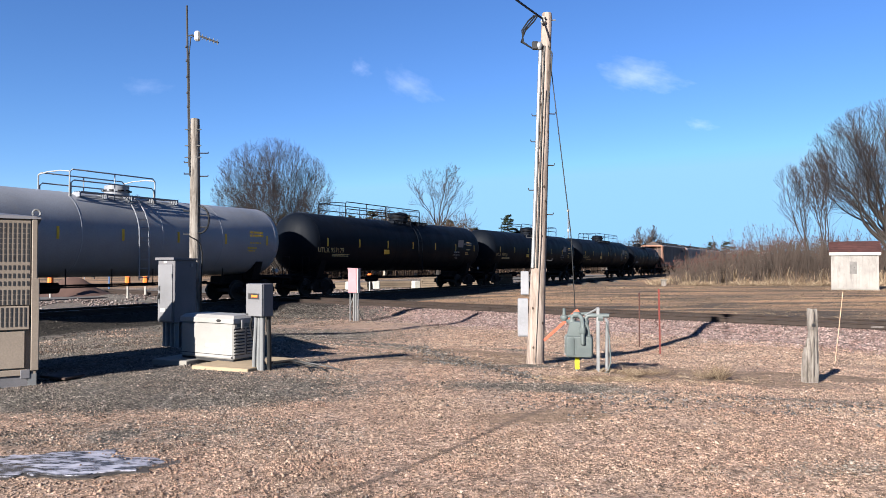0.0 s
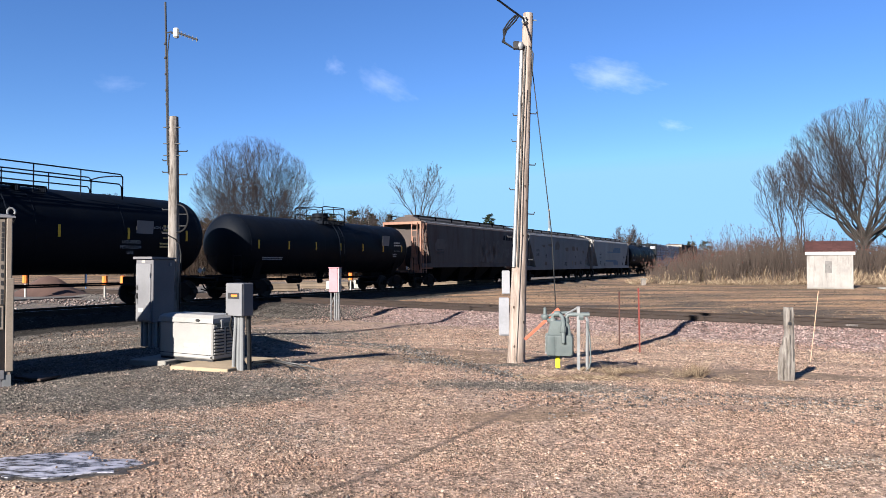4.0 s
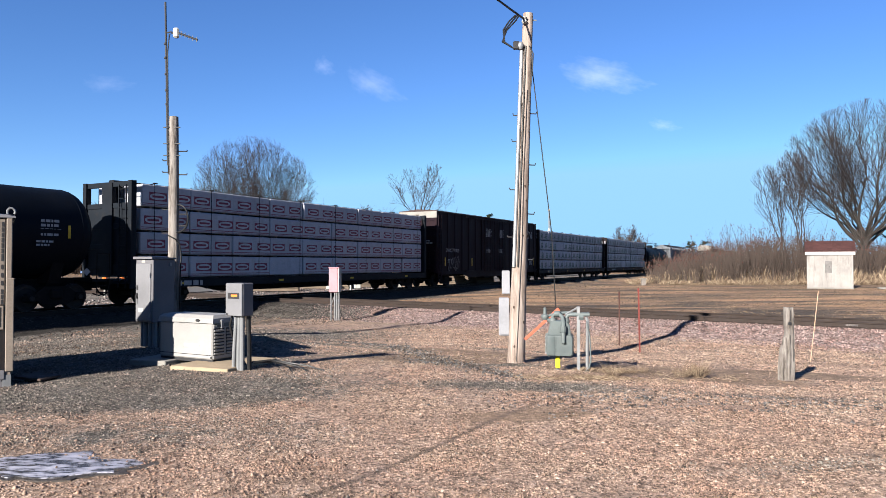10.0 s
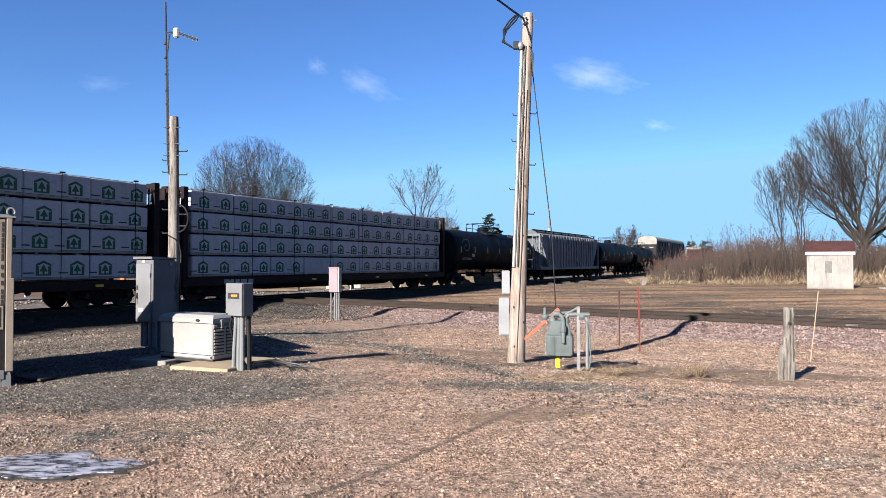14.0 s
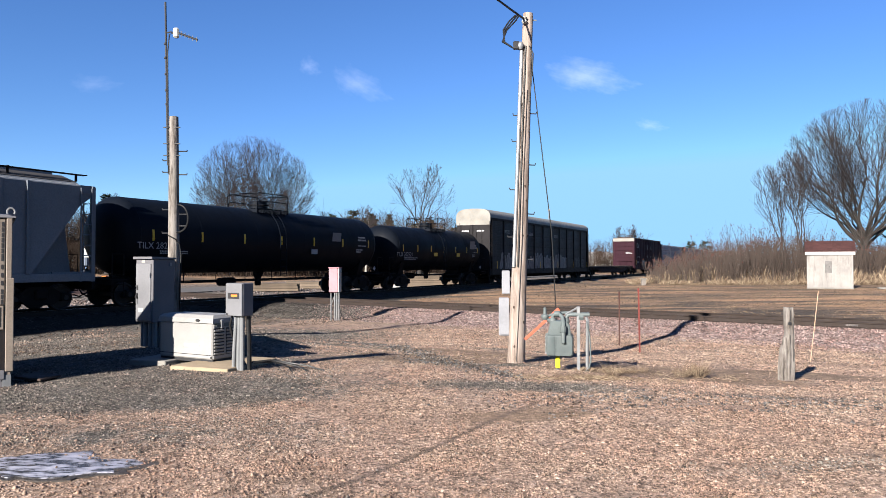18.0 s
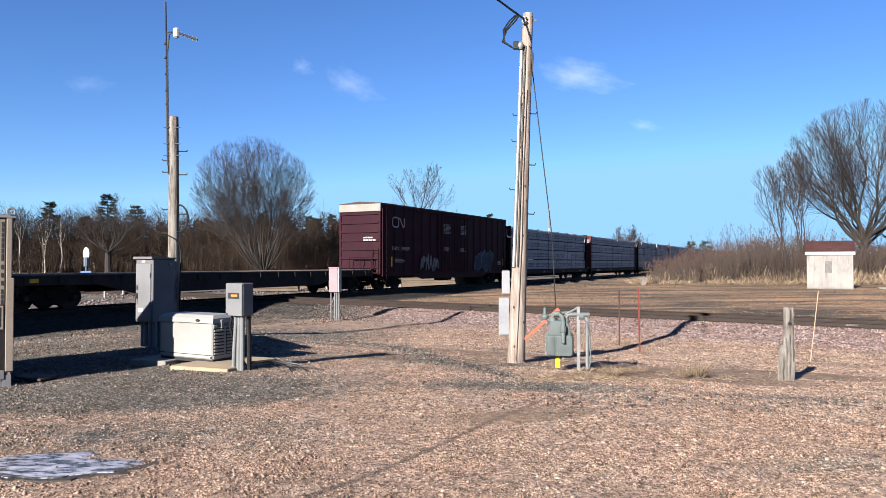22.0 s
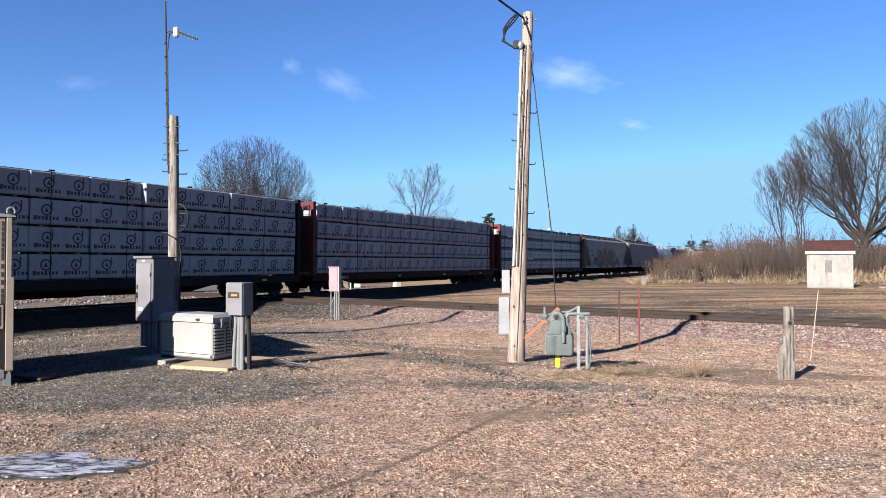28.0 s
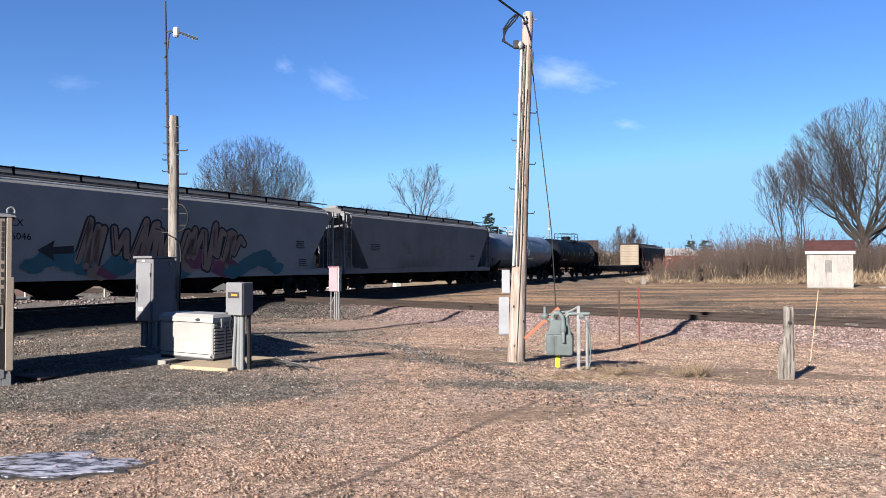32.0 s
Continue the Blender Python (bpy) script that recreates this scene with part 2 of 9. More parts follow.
    nt.links.new(k1.outputs[0], k2.inputs[1])
    nt.links.new(k2.outputs[0], k3.inputs[0])
    line = ramp(nt, k3.outputs[0], [(0.0, (0.6,) * 3), (0.04, (0.4,) * 3), (0.075, (0, 0, 0))])
    reach = nt.nodes.new("ShaderNodeMapRange")
    reach.inputs[1].default_value, reach.inputs[2].default_value, reach.inputs[3].default_value, reach.inputs[4].default_value = 8.8, 7.6, 0.0, 1.0
    nt.links.new(axes.outputs[1], reach.inputs[0])
    worn = mixed(nt, 1.0, line, reach.outputs[0], "MULTIPLY")
    c = mixed(nt, worn, c, (0.045, 0.034, 0.03))
    nt.links.new(c, b.inputs["Base Color"])
    add_bump(nt, b, peb.outputs["Distance"], 0.6, 0.015)
    return m


def blob(x, y, cx, cy, rx, ry, turn=0.0):
    c, s = math.cos(turn), math.sin(turn)
    u, w = ((x - cx) * c + (y - cy) * s) / rx, (-(x - cx) * s + (y - cy) * c) / ry
    return max(0.0, 1.15 - (u * u + w * w) ** 0.5 * 0.75) if u * u + w * w < 4 else 0.0


def zones(x, y):
    """How much grey gravel, sand, ballast and bare soil lies here."""
    a, b = abs(off1(x, y)), abs(off2(x, y))
    rock = step(4.4, 3.2, b) * step(-5.0, 0.5, x) * (1 if a > 3 else 0)
    # Main line bed, doubled in grey below so the material darkens it as shaded.
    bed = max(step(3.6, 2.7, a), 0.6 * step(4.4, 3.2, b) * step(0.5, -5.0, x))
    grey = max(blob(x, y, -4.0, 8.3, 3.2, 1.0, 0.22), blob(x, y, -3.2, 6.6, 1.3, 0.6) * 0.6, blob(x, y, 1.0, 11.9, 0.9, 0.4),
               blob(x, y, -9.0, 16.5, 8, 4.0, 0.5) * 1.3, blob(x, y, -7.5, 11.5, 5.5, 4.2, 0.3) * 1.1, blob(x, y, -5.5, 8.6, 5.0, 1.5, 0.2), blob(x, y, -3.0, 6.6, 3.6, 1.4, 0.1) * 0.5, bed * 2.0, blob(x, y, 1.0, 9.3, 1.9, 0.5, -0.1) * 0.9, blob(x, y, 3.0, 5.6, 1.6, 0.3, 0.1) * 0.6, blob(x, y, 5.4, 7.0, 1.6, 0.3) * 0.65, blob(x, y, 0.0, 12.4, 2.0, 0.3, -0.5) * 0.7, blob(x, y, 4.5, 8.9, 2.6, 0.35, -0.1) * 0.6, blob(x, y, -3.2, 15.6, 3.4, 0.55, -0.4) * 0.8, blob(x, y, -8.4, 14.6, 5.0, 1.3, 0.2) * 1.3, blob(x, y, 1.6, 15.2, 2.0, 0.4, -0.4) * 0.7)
    if x < 2 and off2(x, y) < -2.5:
        grey = max(grey, 0.62 * step(9.5, 7.0, a))
    sand = max(blob(x, y, -0.6, 12.6, 2.2, 1.3, -0.3), blob(x, y, 5.2, 12.1, 4.2, 0.75, -0.12), blob(x, y, 0.4, 14.3, 3.0, 0.6, -0.35), blob(x, y, 3.4, 11.4, 2.6, 0.9, -0.3), blob(x, y, 0.9, 7.4, 1.2, 0.5, 0.3) * 0.8)
    if -30 < off1(x, y) < -3.2:
        far = step(-30, -22, off1(x, y)) * step(150, 110, math.hypot(x, y))
        grey = max(grey, 0.95 * far)
        rock = 0.35 * far
    soil = 1.0 - max(bed, grey) if (off1(x, y) < -3.4 or off2(x, y) > 3.4) else 0.0
    if math.hypot(x, y) > 45 or y < -12:
        soil, grey, sand = 1.0 - max(rock, bed, grey if off1(x, y) < -3.2 else 0), grey if off1(x, y) < -3.2 else grey * bed, 0.0
    return grey * (1 - rock), sand * (1 - rock), rock, soil * (1 - rock)


def build_ground():
    xs, ys = spread(-26, 26, 0.4, 4000), spread(3, 50, 0.4, 4000)
    verts = [(x, y, ground_z(x, y) if math.hypot(x, y) < 400 else (0.55 if off1(x, y) < 0 else -0.3)) for y in ys for x in xs]
    n = len(xs)
    faces = [(j * n + i, j * n + i + 1, (j + 1) * n + i + 1, (j + 1) * n + i) for j in range(len(ys) - 1) for i in range(n - 1)]
    me = bpy.data.meshes.new("ground")
    me.from_pydata(verts, [], faces)
    me.polygons.foreach_set("use_smooth", [True] * len(me.polygons))
    ca = me.color_attributes.new("zone", "FLOAT_COLOR", "POINT")
    ca.data.foreach_set("color", [k for x, y, z in verts for k in zones(x, y)])
    me.materials.append(ground_material())
    tagged(new("ground", me), "tan and grey gravel yard with bare soil beyond the tracks", "ground", kind="structure")


build_ground()


# rails: a head, a web and a foot swept along a straight line
RAIL = [(-0.075, 0.0), (0.075, 0.0), (0.075, 0.012), (0.012, 0.03), (0.010, 0.125), (0.037, 0.137), (0.037, 0.165), (0.028, 0.172),
        (-0.028, 0.172), (-0.037, 0.165), (-0.037, 0.137), (-0.010, 0.125), (-0.012, 0.03), (-0.075, 0.012)]
rail_steel = surface("rail_steel", (0.0187, 0.013, 0.0108), 0.75, 0.2, wear=(0.036, 0.0216, 0.0144), wear_amount=0.7, scale=3)
rail_top_steel = surface("rail_top_steel", (0.115, 0.104, 0.0972), 0.38, 0.8, wear=(0.0576, 0.0432, 0.036), scale=4)
tie_wood = surface("tie_wood", (0.0288, 0.0216, 0.0173), 0.9, wear=(0.0576, 0.0446, 0.036), wear_amount=0.6, scale=4, vary=0.35)
plate_steel = surface("plate_steel", (0.0504, 0.036, 0.0302), 0.7, 0.5, scale=5)
mark_white = surface("mark_white", (0.518, 0.504, 0.475), 0.8, scale=8)


def track_pose(centre, along, s):
    p = centre + along * s
    return Matrix.Translation((p.x, p.y, RAIL_Z)) @ Matrix.Rotation(math.atan2(along.y, along.x), 4, "Z")


def railway(name, centre, along, s0, s1, near0, near1, label, bright=True):
    root = thing(name, label, "railway track", track_pose(centre, along, 0), kind="structure")
    for side in (-0.755, 0.755):
        sh = Shape()
        sh.slab([(side + a, z - 0.172) for a, z in RAIL], s0, s1, "yz")
        r = part("rail", sh, rail_steel, root)
        if bright:
            sh = Shape()
            sh.box(s0, s1, side - 0.028, side + 0.028, -0.001, 0.0015)
            part("running_surface", sh, rail_top_steel, r, "worn bright steel running surface")
    tie = Shape().box(-0.115, 0.115, -1.3, 1.3, -0.36, -0.185, 0.012).mesh("tie", tie_wood)
    plates = Shape()
    for side in (-0.755, 0.755):
        plates.box(-0.1, 0.1, side - 0.17, side + 0.17, -0.187, -0.170)
        for dx in (-0.05, 0.05):
            for dy in (-0.1, 0.1):
                plates.box(dx - 0.012, dx + 0.012, side + dy - 0.015, side + dy + 0.015, -0.172, -0.148)
    plates = plates.mesh("tie_plate", plate_steel)
    rest, k = Shape(), s0
    rng = random.Random(len(name))
    while k < s1:
        if near0 < k < near1:
            t = part("tie", tie, tie_wood, root, at=pose(k + rng.uniform(-0.02, 0.02), rng.uniform(-0.05, 0.05), 0, 0, 0, rng.uniform(-0.8, 0.8)))
            part("tie_plate", plates, plate_steel, t)
        else:
            rest.box(k - 0.115, k + 0.115, -1.3, 1.3, -0.36, -0.185)
        k += 0.53
    tagged(part("far_ties", rest, tie_wood, root), kind="stuff")
    return root


FOOT1 = Vector((-TRACK_D * COSA, TRACK_D * SINA))
railway("train_track", FOOT1, D1, -90, 320, -6, 62, "straight main line track on dark ties and crushed stone")
crossing_track = railway("crossing_track", C2, D2, -90, 60, -34, 26, "rusty railway track on dark ties and pinkish ballast", False)
# ---------------------------------------------------------------- the train
WHEEL_R = 0.45
black_paint = surface("black_tank_paint", (0.00288, 0.00416, 0.00704), 0.55, wear=(0.0072, 0.0084, 0.0108), wear_amount=0.5, scale=0.8, streak=True, bump=0.05, gloss=0.05)
black_dull = surface("black_underframe", (0.006, 0.0055, 0.006), 0.85, wear=(0.018, 0.015, 0.014), wear_amount=0.6, scale=2, gloss=0.05)
truck_steel = surface("truck_cast_steel", (0.007, 0.0065, 0.0065), 0.85, 0.0, wear=(0.026, 0.02, 0.017), wear_amount=0.5, scale=3, gloss=0.06)
wheel_steel = surface("wheel_steel", (0.014, 0.012, 0.012), 0.7, 0.1, scale=4)
white_paint = surface("white_tank_paint", (0.1445, 0.1529, 0.173), 0.42, wear=(0.1685, 0.1607, 0.1529), wear_amount=0.5, scale=0.6, streak=True, bump=0.04)
bluewhite_paint = surface("pale_blue_tank_paint", (0.08002, 0.09488, 0.1188), 0.4, wear=(0.0891, 0.09202, 0.09817), wear_amount=0.5, scale=0.7, streak=True, bump=0.04)
rust_hopper = surface("rusty_brown_hopper_paint", (0.0486, 0.03888, 0.03618), 0.7, wear=(0.03888, 0.01944, 0.01361), wear_amount=0.8, scale=0.7, streak=True)
grey_hopper = surface("grey_hopper_paint", (0.1091, 0.1066, 0.1091), 0.65, wear=(0.1181, 0.0943, 0.08282), wear_amount=0.6, scale=0.6, streak=True)
pale_hopper = surface("pale_grey_hopper_paint", (0.1564, 0.1533, 0.1501), 0.6, wear=(0.1799, 0.158, 0.1408), wear_amount=0.55, scale=0.6, streak=True)
steel_hopper = surface("slate_grey_hopper_paint", (0.0897, 0.1, 0.115), 0.6, wear=(0.1035, 0.1012, 0.1035), wear_amount=0.5, scale=0.6, streak=True)
brown_box = surface("oxide_brown_boxcar_paint", (0.00868, 0.004216, 0.00651), 0.62, wear=(0.02455, 0.01339, 0.01116), wear_amount=0.6, scale=0.8, streak=True, gloss=0.06)
red_box = surface("oxide_red_boxcar_paint", (0.018, 0.0058, 0.0098), 0.62, wear=(0.03013, 0.01339, 0.01004), wear_amount=0.6, scale=0.8, streak=True, gloss=0.05)
# End painted lighter than the flank for the sun falling on it.
sunlit_end = surface("sunlit_salmon_end", (0.17, 0.088, 0.062), 0.75, wear=(0.075, 0.035, 0.024), wear_amount=0.6, scale=1.2, streak=True)
# Pale tone paints the sun's bright line onto the eave.
sunlit_eave = surface("sunlit_eave_tone", (0.26, 0.26, 0.265), 0.55, wear=(0.15, 0.14, 0.13), wear_amount=0.5, scale=1.5)
brown_roof = surface("dull_brown_roof_paint", (0.035, 0.022, 0.02), 0.8, wear=(0.05, 0.035, 0.03), scale=1.5)
white_top = surface("white_end_paint", (0.1447, 0.1374, 0.1246), 0.7, wear=(0.1939, 0.1454, 0.1064), wear_amount=0.5, scale=2)
# Dark tone put on the roof slope to hold down its sunlit brightness.
hopper_roof = surface("darkened_hopper_roof", (0.035, 0.034, 0.036), 0.85, wear=(0.065, 0.058, 0.052), wear_amount=0.5, scale=1.2, gloss=0.08)
rack_side = surface("dark_galvanised_rack_panel", (0.0132, 0.0135, 0.0156), 0.55, 0.3, wear=(0.069, 0.0672, 0.0648), wear_amount=0.7, scale=1.2, streak=True, gloss=0.08)
rack_roof = surface("galvanised_rack_roof", (0.09874, 0.1008, 0.1024), 0.5, 0.2, wear=(0.1214, 0.1177, 0.114), wear_amount=0.5, scale=1)
rack_frame = surface("black_brown_rack_post", (0.012, 0.011, 0.012), 0.6, scale=2, gloss=0.06)
flat_brown = surface("weathered_flat_car_paint", (0.0234, 0.0195, 0.0195), 0.85, wear=(0.052, 0.039, 0.0325), wear_amount=0.7, scale=2, gloss=0.05)
plank_wood = surface("worn_deck_plank", (0.0936, 0.0756, 0.0612), 0.9, wear=(0.0432, 0.036, 0.0288), wear_amount=0.6, scale=5, vary=0.3)
green_frame = surface("dark_green_beam_car_paint", (0.006, 0.0078, 0.0105), 0.6, wear=(0.026, 0.022, 0.02), scale=1.5, gloss=0.06)
red_frame = surface("red_beam_car_paint", (0.065, 0.019, 0.019), 0.65, wear=(0.0864, 0.0432, 0.0324), wear_amount=0.6, scale=1.5, gloss=0.06)
brown_frame = surface("brown_beam_car_paint", (0.011, 0.0075, 0.008), 0.65, wear=(0.03, 0.02, 0.017), wear_amount=0.6, scale=1.5, gloss=0.06)
yellow_mark = surface("yellow_reflective_mark", (0.378, 0.2366, 0.01512), 0.5, scale=4)
white_mark = surface("white_stencil_paint", (0.1943, 0.1943, 0.1995), 0.7, scale=6)
faint_mark = surface("faded_stencil_paint", (0.045, 0.045, 0.049), 0.8, scale=6, gloss=0.04)
dark_mark = surface("dark_stencil_paint", (0.009, 0.0095, 0.013), 0.8, scale=6, gloss=0.04)
gold_mark = surface("faded_gold_stencil_paint", (0.324, 0.238, 0.101), 0.7, scale=6)
blue_mark = surface("blue_stripe_paint", (0.04, 0.075, 0.125), 0.6, scale=3)
orange_mark = surface("orange_paint", (0.562, 0.122, 0.0216), 0.6, scale=4)
bulkhead_tan = surface("weathered_tan_bulkhead", (0.14, 0.115, 0.088), 0.8, wear=(0.115, 0.0864, 0.0648), wear_amount=0.6, scale=1.5, streak=True)

LEAD_AXLES, TRAIL_AXLES, CONSIST = [], [], []


def make_truck_meshes():
    side = Shape()
    outline = [(-1.15, 0.36), (-1.10, 0.55), (-0.72, 0.62), (-0.42, 0.84), (0.42, 0.84), (0.72, 0.62), (1.10, 0.55), (1.15, 0.36),
               (0.72, 0.40), (0.42, 0.20), (-0.42, 0.20), (-0.72, 0.40)]
    for y in (-1.08, 0.95):
        side.slab(outline, y, y + 0.13)
        for x in (-0.88, 0.88):
            side.box(x - 0.16, x + 0.16, y - 0.06, y + 0.19, 0.33, 0.62, 0.03)
    side.box(-0.22, 0.22, -1.18, 1.18, 0.42, 0.74, 0.04)
    for y in (-1.02, 1.02):
        for x in (-0.16, 0, 0.16):
            side.lathe([(0.26 + k * 0.028, 0.07 if k % 2 else 0.055) for k in range(10)], 8, m=pose(x, y, 0))
    wheels = Shape()
    for y in (-0.755, 0.755):
        s = 1 if y > 0 else -1
        prof = [(-0.085 * s, 0.38), (-0.085 * s, 0.485), (-0.055 * s, 0.485), (-0.04 * s, WHEEL_R + 0.005), (0.06 * s, WHEEL_R - 0.004), (0.06 * s, 0.38),
                (0.02 * s, 0.36), (0.0, 0.15), (0.08 * s, 0.13), (0.08 * s, 0.075)]
        wheels.lathe([(y + a, r) for a, r in prof], 24, "y")
        wheels.tube((0, y + 0.05 * s, 0), (0, y + 0.42 * s, 0), 0.085, 0.085, 10)
    wheels.tube((0, -0.76, 0), (0, 0.76, 0), 0.085, 0.085, 10)
    return side.mesh("truck", truck_steel), wheels.mesh("wheelset", wheel_steel)


TRUCK_MESH, WHEEL_MESH = make_truck_meshes()


def add_trucks(car, half, inset=1.9):
    for x in (-half + inset, half - inset):
        t = part("truck", TRUCK_MESH, truck_steel, car, "cast steel two-axle freight truck", (x, 0, 0))
        LEAD_AXLES.append(part("wheelset", WHEEL_MESH, wheel_steel, t, "", (0.88, 0, WHEEL_R)))
        TRAIL_AXLES.append(part("wheelset", WHEEL_MESH, wheel_steel, t, "", (-0.88, 0, WHEEL_R)))


def add_couplers(car, half, mat=black_dull):
    for s in (-1, 1):
        sh = Shape()
        sh.box(min(s * (half - 1.2), s * (half + 0.1)), max(s * (half - 1.2), s * (half + 0.1)), -0.2, 0.2, 0.62, 0.98, 0.02)
        sh.box(min(s * (half + 0.1), s * (half + 0.62)), max(s * (half + 0.1), s * (half + 0.62)), -0.09, 0.09, 0.74, 0.94, 0.03)
        sh.box(min(s * (half + 0.45), s * (half + 0.72)), max(s * (half + 0.45), s * (half + 0.72)), -0.17, 0.14, 0.70, 0.98, 0.05)
        part("coupler", sh, mat, car, "black knuckle coupler and draft sill")
        hose = Shape().path([(s * (half + 0.1), -0.35, 0.8), (s * (half + 0.25), -0.36, 0.55), (s * (half + 0.5), -0.3, 0.42), (s * (half + 0.7), -0.2, 0.5)], 0.03, 6)
        part("brake_hose", hose, black_dull, car)


def ladder_shape(x, y, z0, z1, w=0.42, rungs=None, axis="x"):
    sh = Shape()
    n = rungs or max(2, int((z1 - z0) / 0.36))
    for e in (-w / 2, w / 2):
        p = (x + e, y) if axis == "x" else (x, y + e)
        sh.box(p[0] - 0.022, p[0] + 0.022, p[1] - 0.022, p[1] + 0.022, z0, z1)
    for k in range(n):
        z = z0 + (k + 0.5) * (z1 - z0) / n
        if axis == "x":
            sh.tube((x - w / 2, y, z), (x + w / 2, y, z), 0.015, n=5)
        else:
            sh.tube((x, y - w / 2, z), (x, y + w / 2, z), 0.015, n=5)
    return sh


def bars(car, x, z, w, h, rows, mat, y, name="stencil", seed=1):
    """Rows of painted writing too small to read."""
    rng = random.Random(seed)
    sh = Shape()
    for k in range(rows):
        zz = z - k * h * 1.7
        a = x
        while a < x + w * rng.uniform(0.75, 1.0):
            l = rng.uniform(0.6, 2.2) * h
            sh.box(a, a + l, y - 0.003, y, zz - h / 2, zz + h / 2)
            a += l + h * 0.45
    return tagged(part(name, sh, mat, car), kind="stuff")


def tank_car(q0, q1, body, zc, r, fit=0, marks=white_mark, number="", label="", platform=1.0, yellow=True, dome_dx=0.0, belt=False, rail=None):
    """A tank on stub sills. fit picks the top fittings."""
    half = (q1 - q0) / 2
    car = thing("tank_car", label, "tank car", pose(0, 0, 0), "freight train cars")
    n = 40
    head = [(math.sin(a) * r * 0.55, math.cos(a) * r) for a in [radians(90 - 9 * k) for k in range(11)]]
    L = half - 0.35 - r * 0.55
    prof = [(-L - dx, max(rr, 0.02)) for dx, rr in head[:-1]] + [(-L, r), (-L * 0.5, r), (0, r), (L * 0.5, r), (L, r)] + [(L + dx, max(rr, 0.02)) for dx, rr in head[::-1][1:]]
    part("tank", Shape().lathe(prof, n, "x", pose(0, 0, zc)), body, car)
    seam = Shape().lathe([(-0.02, r - 0.01), (-0.02, r + 0.001), (-0.012, r + 0.006), (0.012, r + 0.006), (0.02, r + 0.001), (0.02, r - 0.01)], n, "x").mesh("weld_seam", body)
    for x in [-L, -L * 0.62, -L * 0.2, L * 0.22, L * 0.6, L]:
        part("weld_seam", seam, body, car, at=(x, 0, zc))
    # manway housing
    big = 1.28 if fit == 0 else 1.0
    zd = zc + r
    dome = Shape().lathe([(zd - 0.12, 0.46 * big), (zd + 0.16 * big, 0.46 * big), (zd + 0.18 * big, 0.52 * big), (zd + 0.24 * big, 0.52 * big), (zd + 0.25 * big, 0.45 * big), (zd + 0.40 * big, 0.45 * big), (zd + 0.43 * big, 0.36 * big)], 20)
    d = part("valve_housing", dome, body if fit != 2 else white_paint, car, at=(dome_dx, 0, 0))
    part("housing_bolts", Shape().lathe([(zd + 0.19 * big, 0.54 * big), (zd + 0.235 * big, 0.54 * big)], 10), black_dull, d)
    # platform and handrails
    pw, pl = 0.95, platform
    r0, r1 = rail or (dome_dx - pl, dome_dx + pl)
    rm, rl = (r0 + r1) / 2, (r1 - r0) / 2
    zt = zc + r * 0.93
    gr = Shape()
    for s in (-1, 1):
        for y in np.arange(0.55, pw + 0.001, 0.1):
            gr.box(dome_dx - pl, dome_dx + pl, s * y - 0.02, s * y + 0.02, zt + 0.06, zt + 0.10)
        for x in np.arange(-pl, pl + 0.01, pl / 2):
            gr.box(dome_dx + x - 0.03, dome_dx + x + 0.03, min(s * 0.3, s * pw), max(s * 0.3, s * pw), zt - 0.1, zt + 0.06)
    part("platform", gr, body, car, "open grating walkway at the manway")
    for s in (-1, 1):
        y = s * pw
        for zz, xs in ((0.84, rl), (0.46, rl - 0.05)):
            hr = Shape().path([(rm - xs, y, zt - 0.12), (rm - xs, y, zt + zz - 0.1), (rm - xs + 0.1, y, zt + zz), (rm + xs - 0.1, y, zt + zz), (rm + xs, y, zt + zz - 0.1), (rm + xs, y, zt - 0.12)], 0.026, 6)
            part("handrail", hr, white_mark if fit == 2 else body, car)
        po = Shape().tube((0, 0, 0), (0, 0, 0.95), 0.022, n=6).mesh("rail_post", body)
        count = max(2, int(rl * 2 / 1.7))
        for k in range(1, count):
            part("rail_post", po, white_mark if fit == 2 else body, car, at=(r0 + (r1 - r0) * k / count, y, zt - 0.12))
    for x in (r0, r1):
        part("handrail", Shape().path([(x, -pw, zt + 0.76), (x, -pw * 0.4, zt + 0.82), (x, pw * 0.4, zt + 0.82), (x, pw, zt + 0.76)], 0.024, 6), white_mark if fit == 2 else body, car)
    # ladder curved down the side
    ang = [radians(k) for k in range(20, 96, 12)]
    for s in (-1, 1):
        sh = Shape()
        for e in (-0.21, 0.21):
            pts = [(dome_dx + e, s * (r + 0.12) * math.sin(a), zc + (r + 0.12) * math.cos(a)) for a in ang] + [(dome_dx + e, s * (r + 0.12), 1.05)]
            sh.path(pts, 0.022, 5)
        for a in ang[1:]:
            sh.tube((dome_dx - 0.21, s * (r + 0.12) * math.sin(a), zc + (r + 0.12) * math.cos(a)), (dome_dx + 0.21, s * (r + 0.12) * math.sin(a), zc + (r + 0.12) * math.cos(a)), 0.015, n=5)
        for z in np.arange(1.15, zc - 0.1, 0.34):
            sh.tube((dome_dx - 0.21, s * (r + 0.12), z), (dome_dx + 0.21, s * (r + 0.12), z), 0.015, n=5)
        part("side_ladder", sh, body, car)
    # saddles, stub sills, end platforms
    for s in (-1, 1):
        sh = Shape()
        x = s * (half - 1.9)
        sh.slab([(-1.25, zc - r * 0.55), (-0.95, 0.95), (0.95, 0.95), (1.25, zc - r * 0.55), (0.6, zc - r * 0.93), (-0.6, zc - r * 0.93)], x - 0.22, x + 0.22, "yz")
        sh.box(min(s * (half - 3.4), s * half), max(s * (half - 3.4), s * half), -0.34, 0.34, 0.72, 1.12, 0.03)
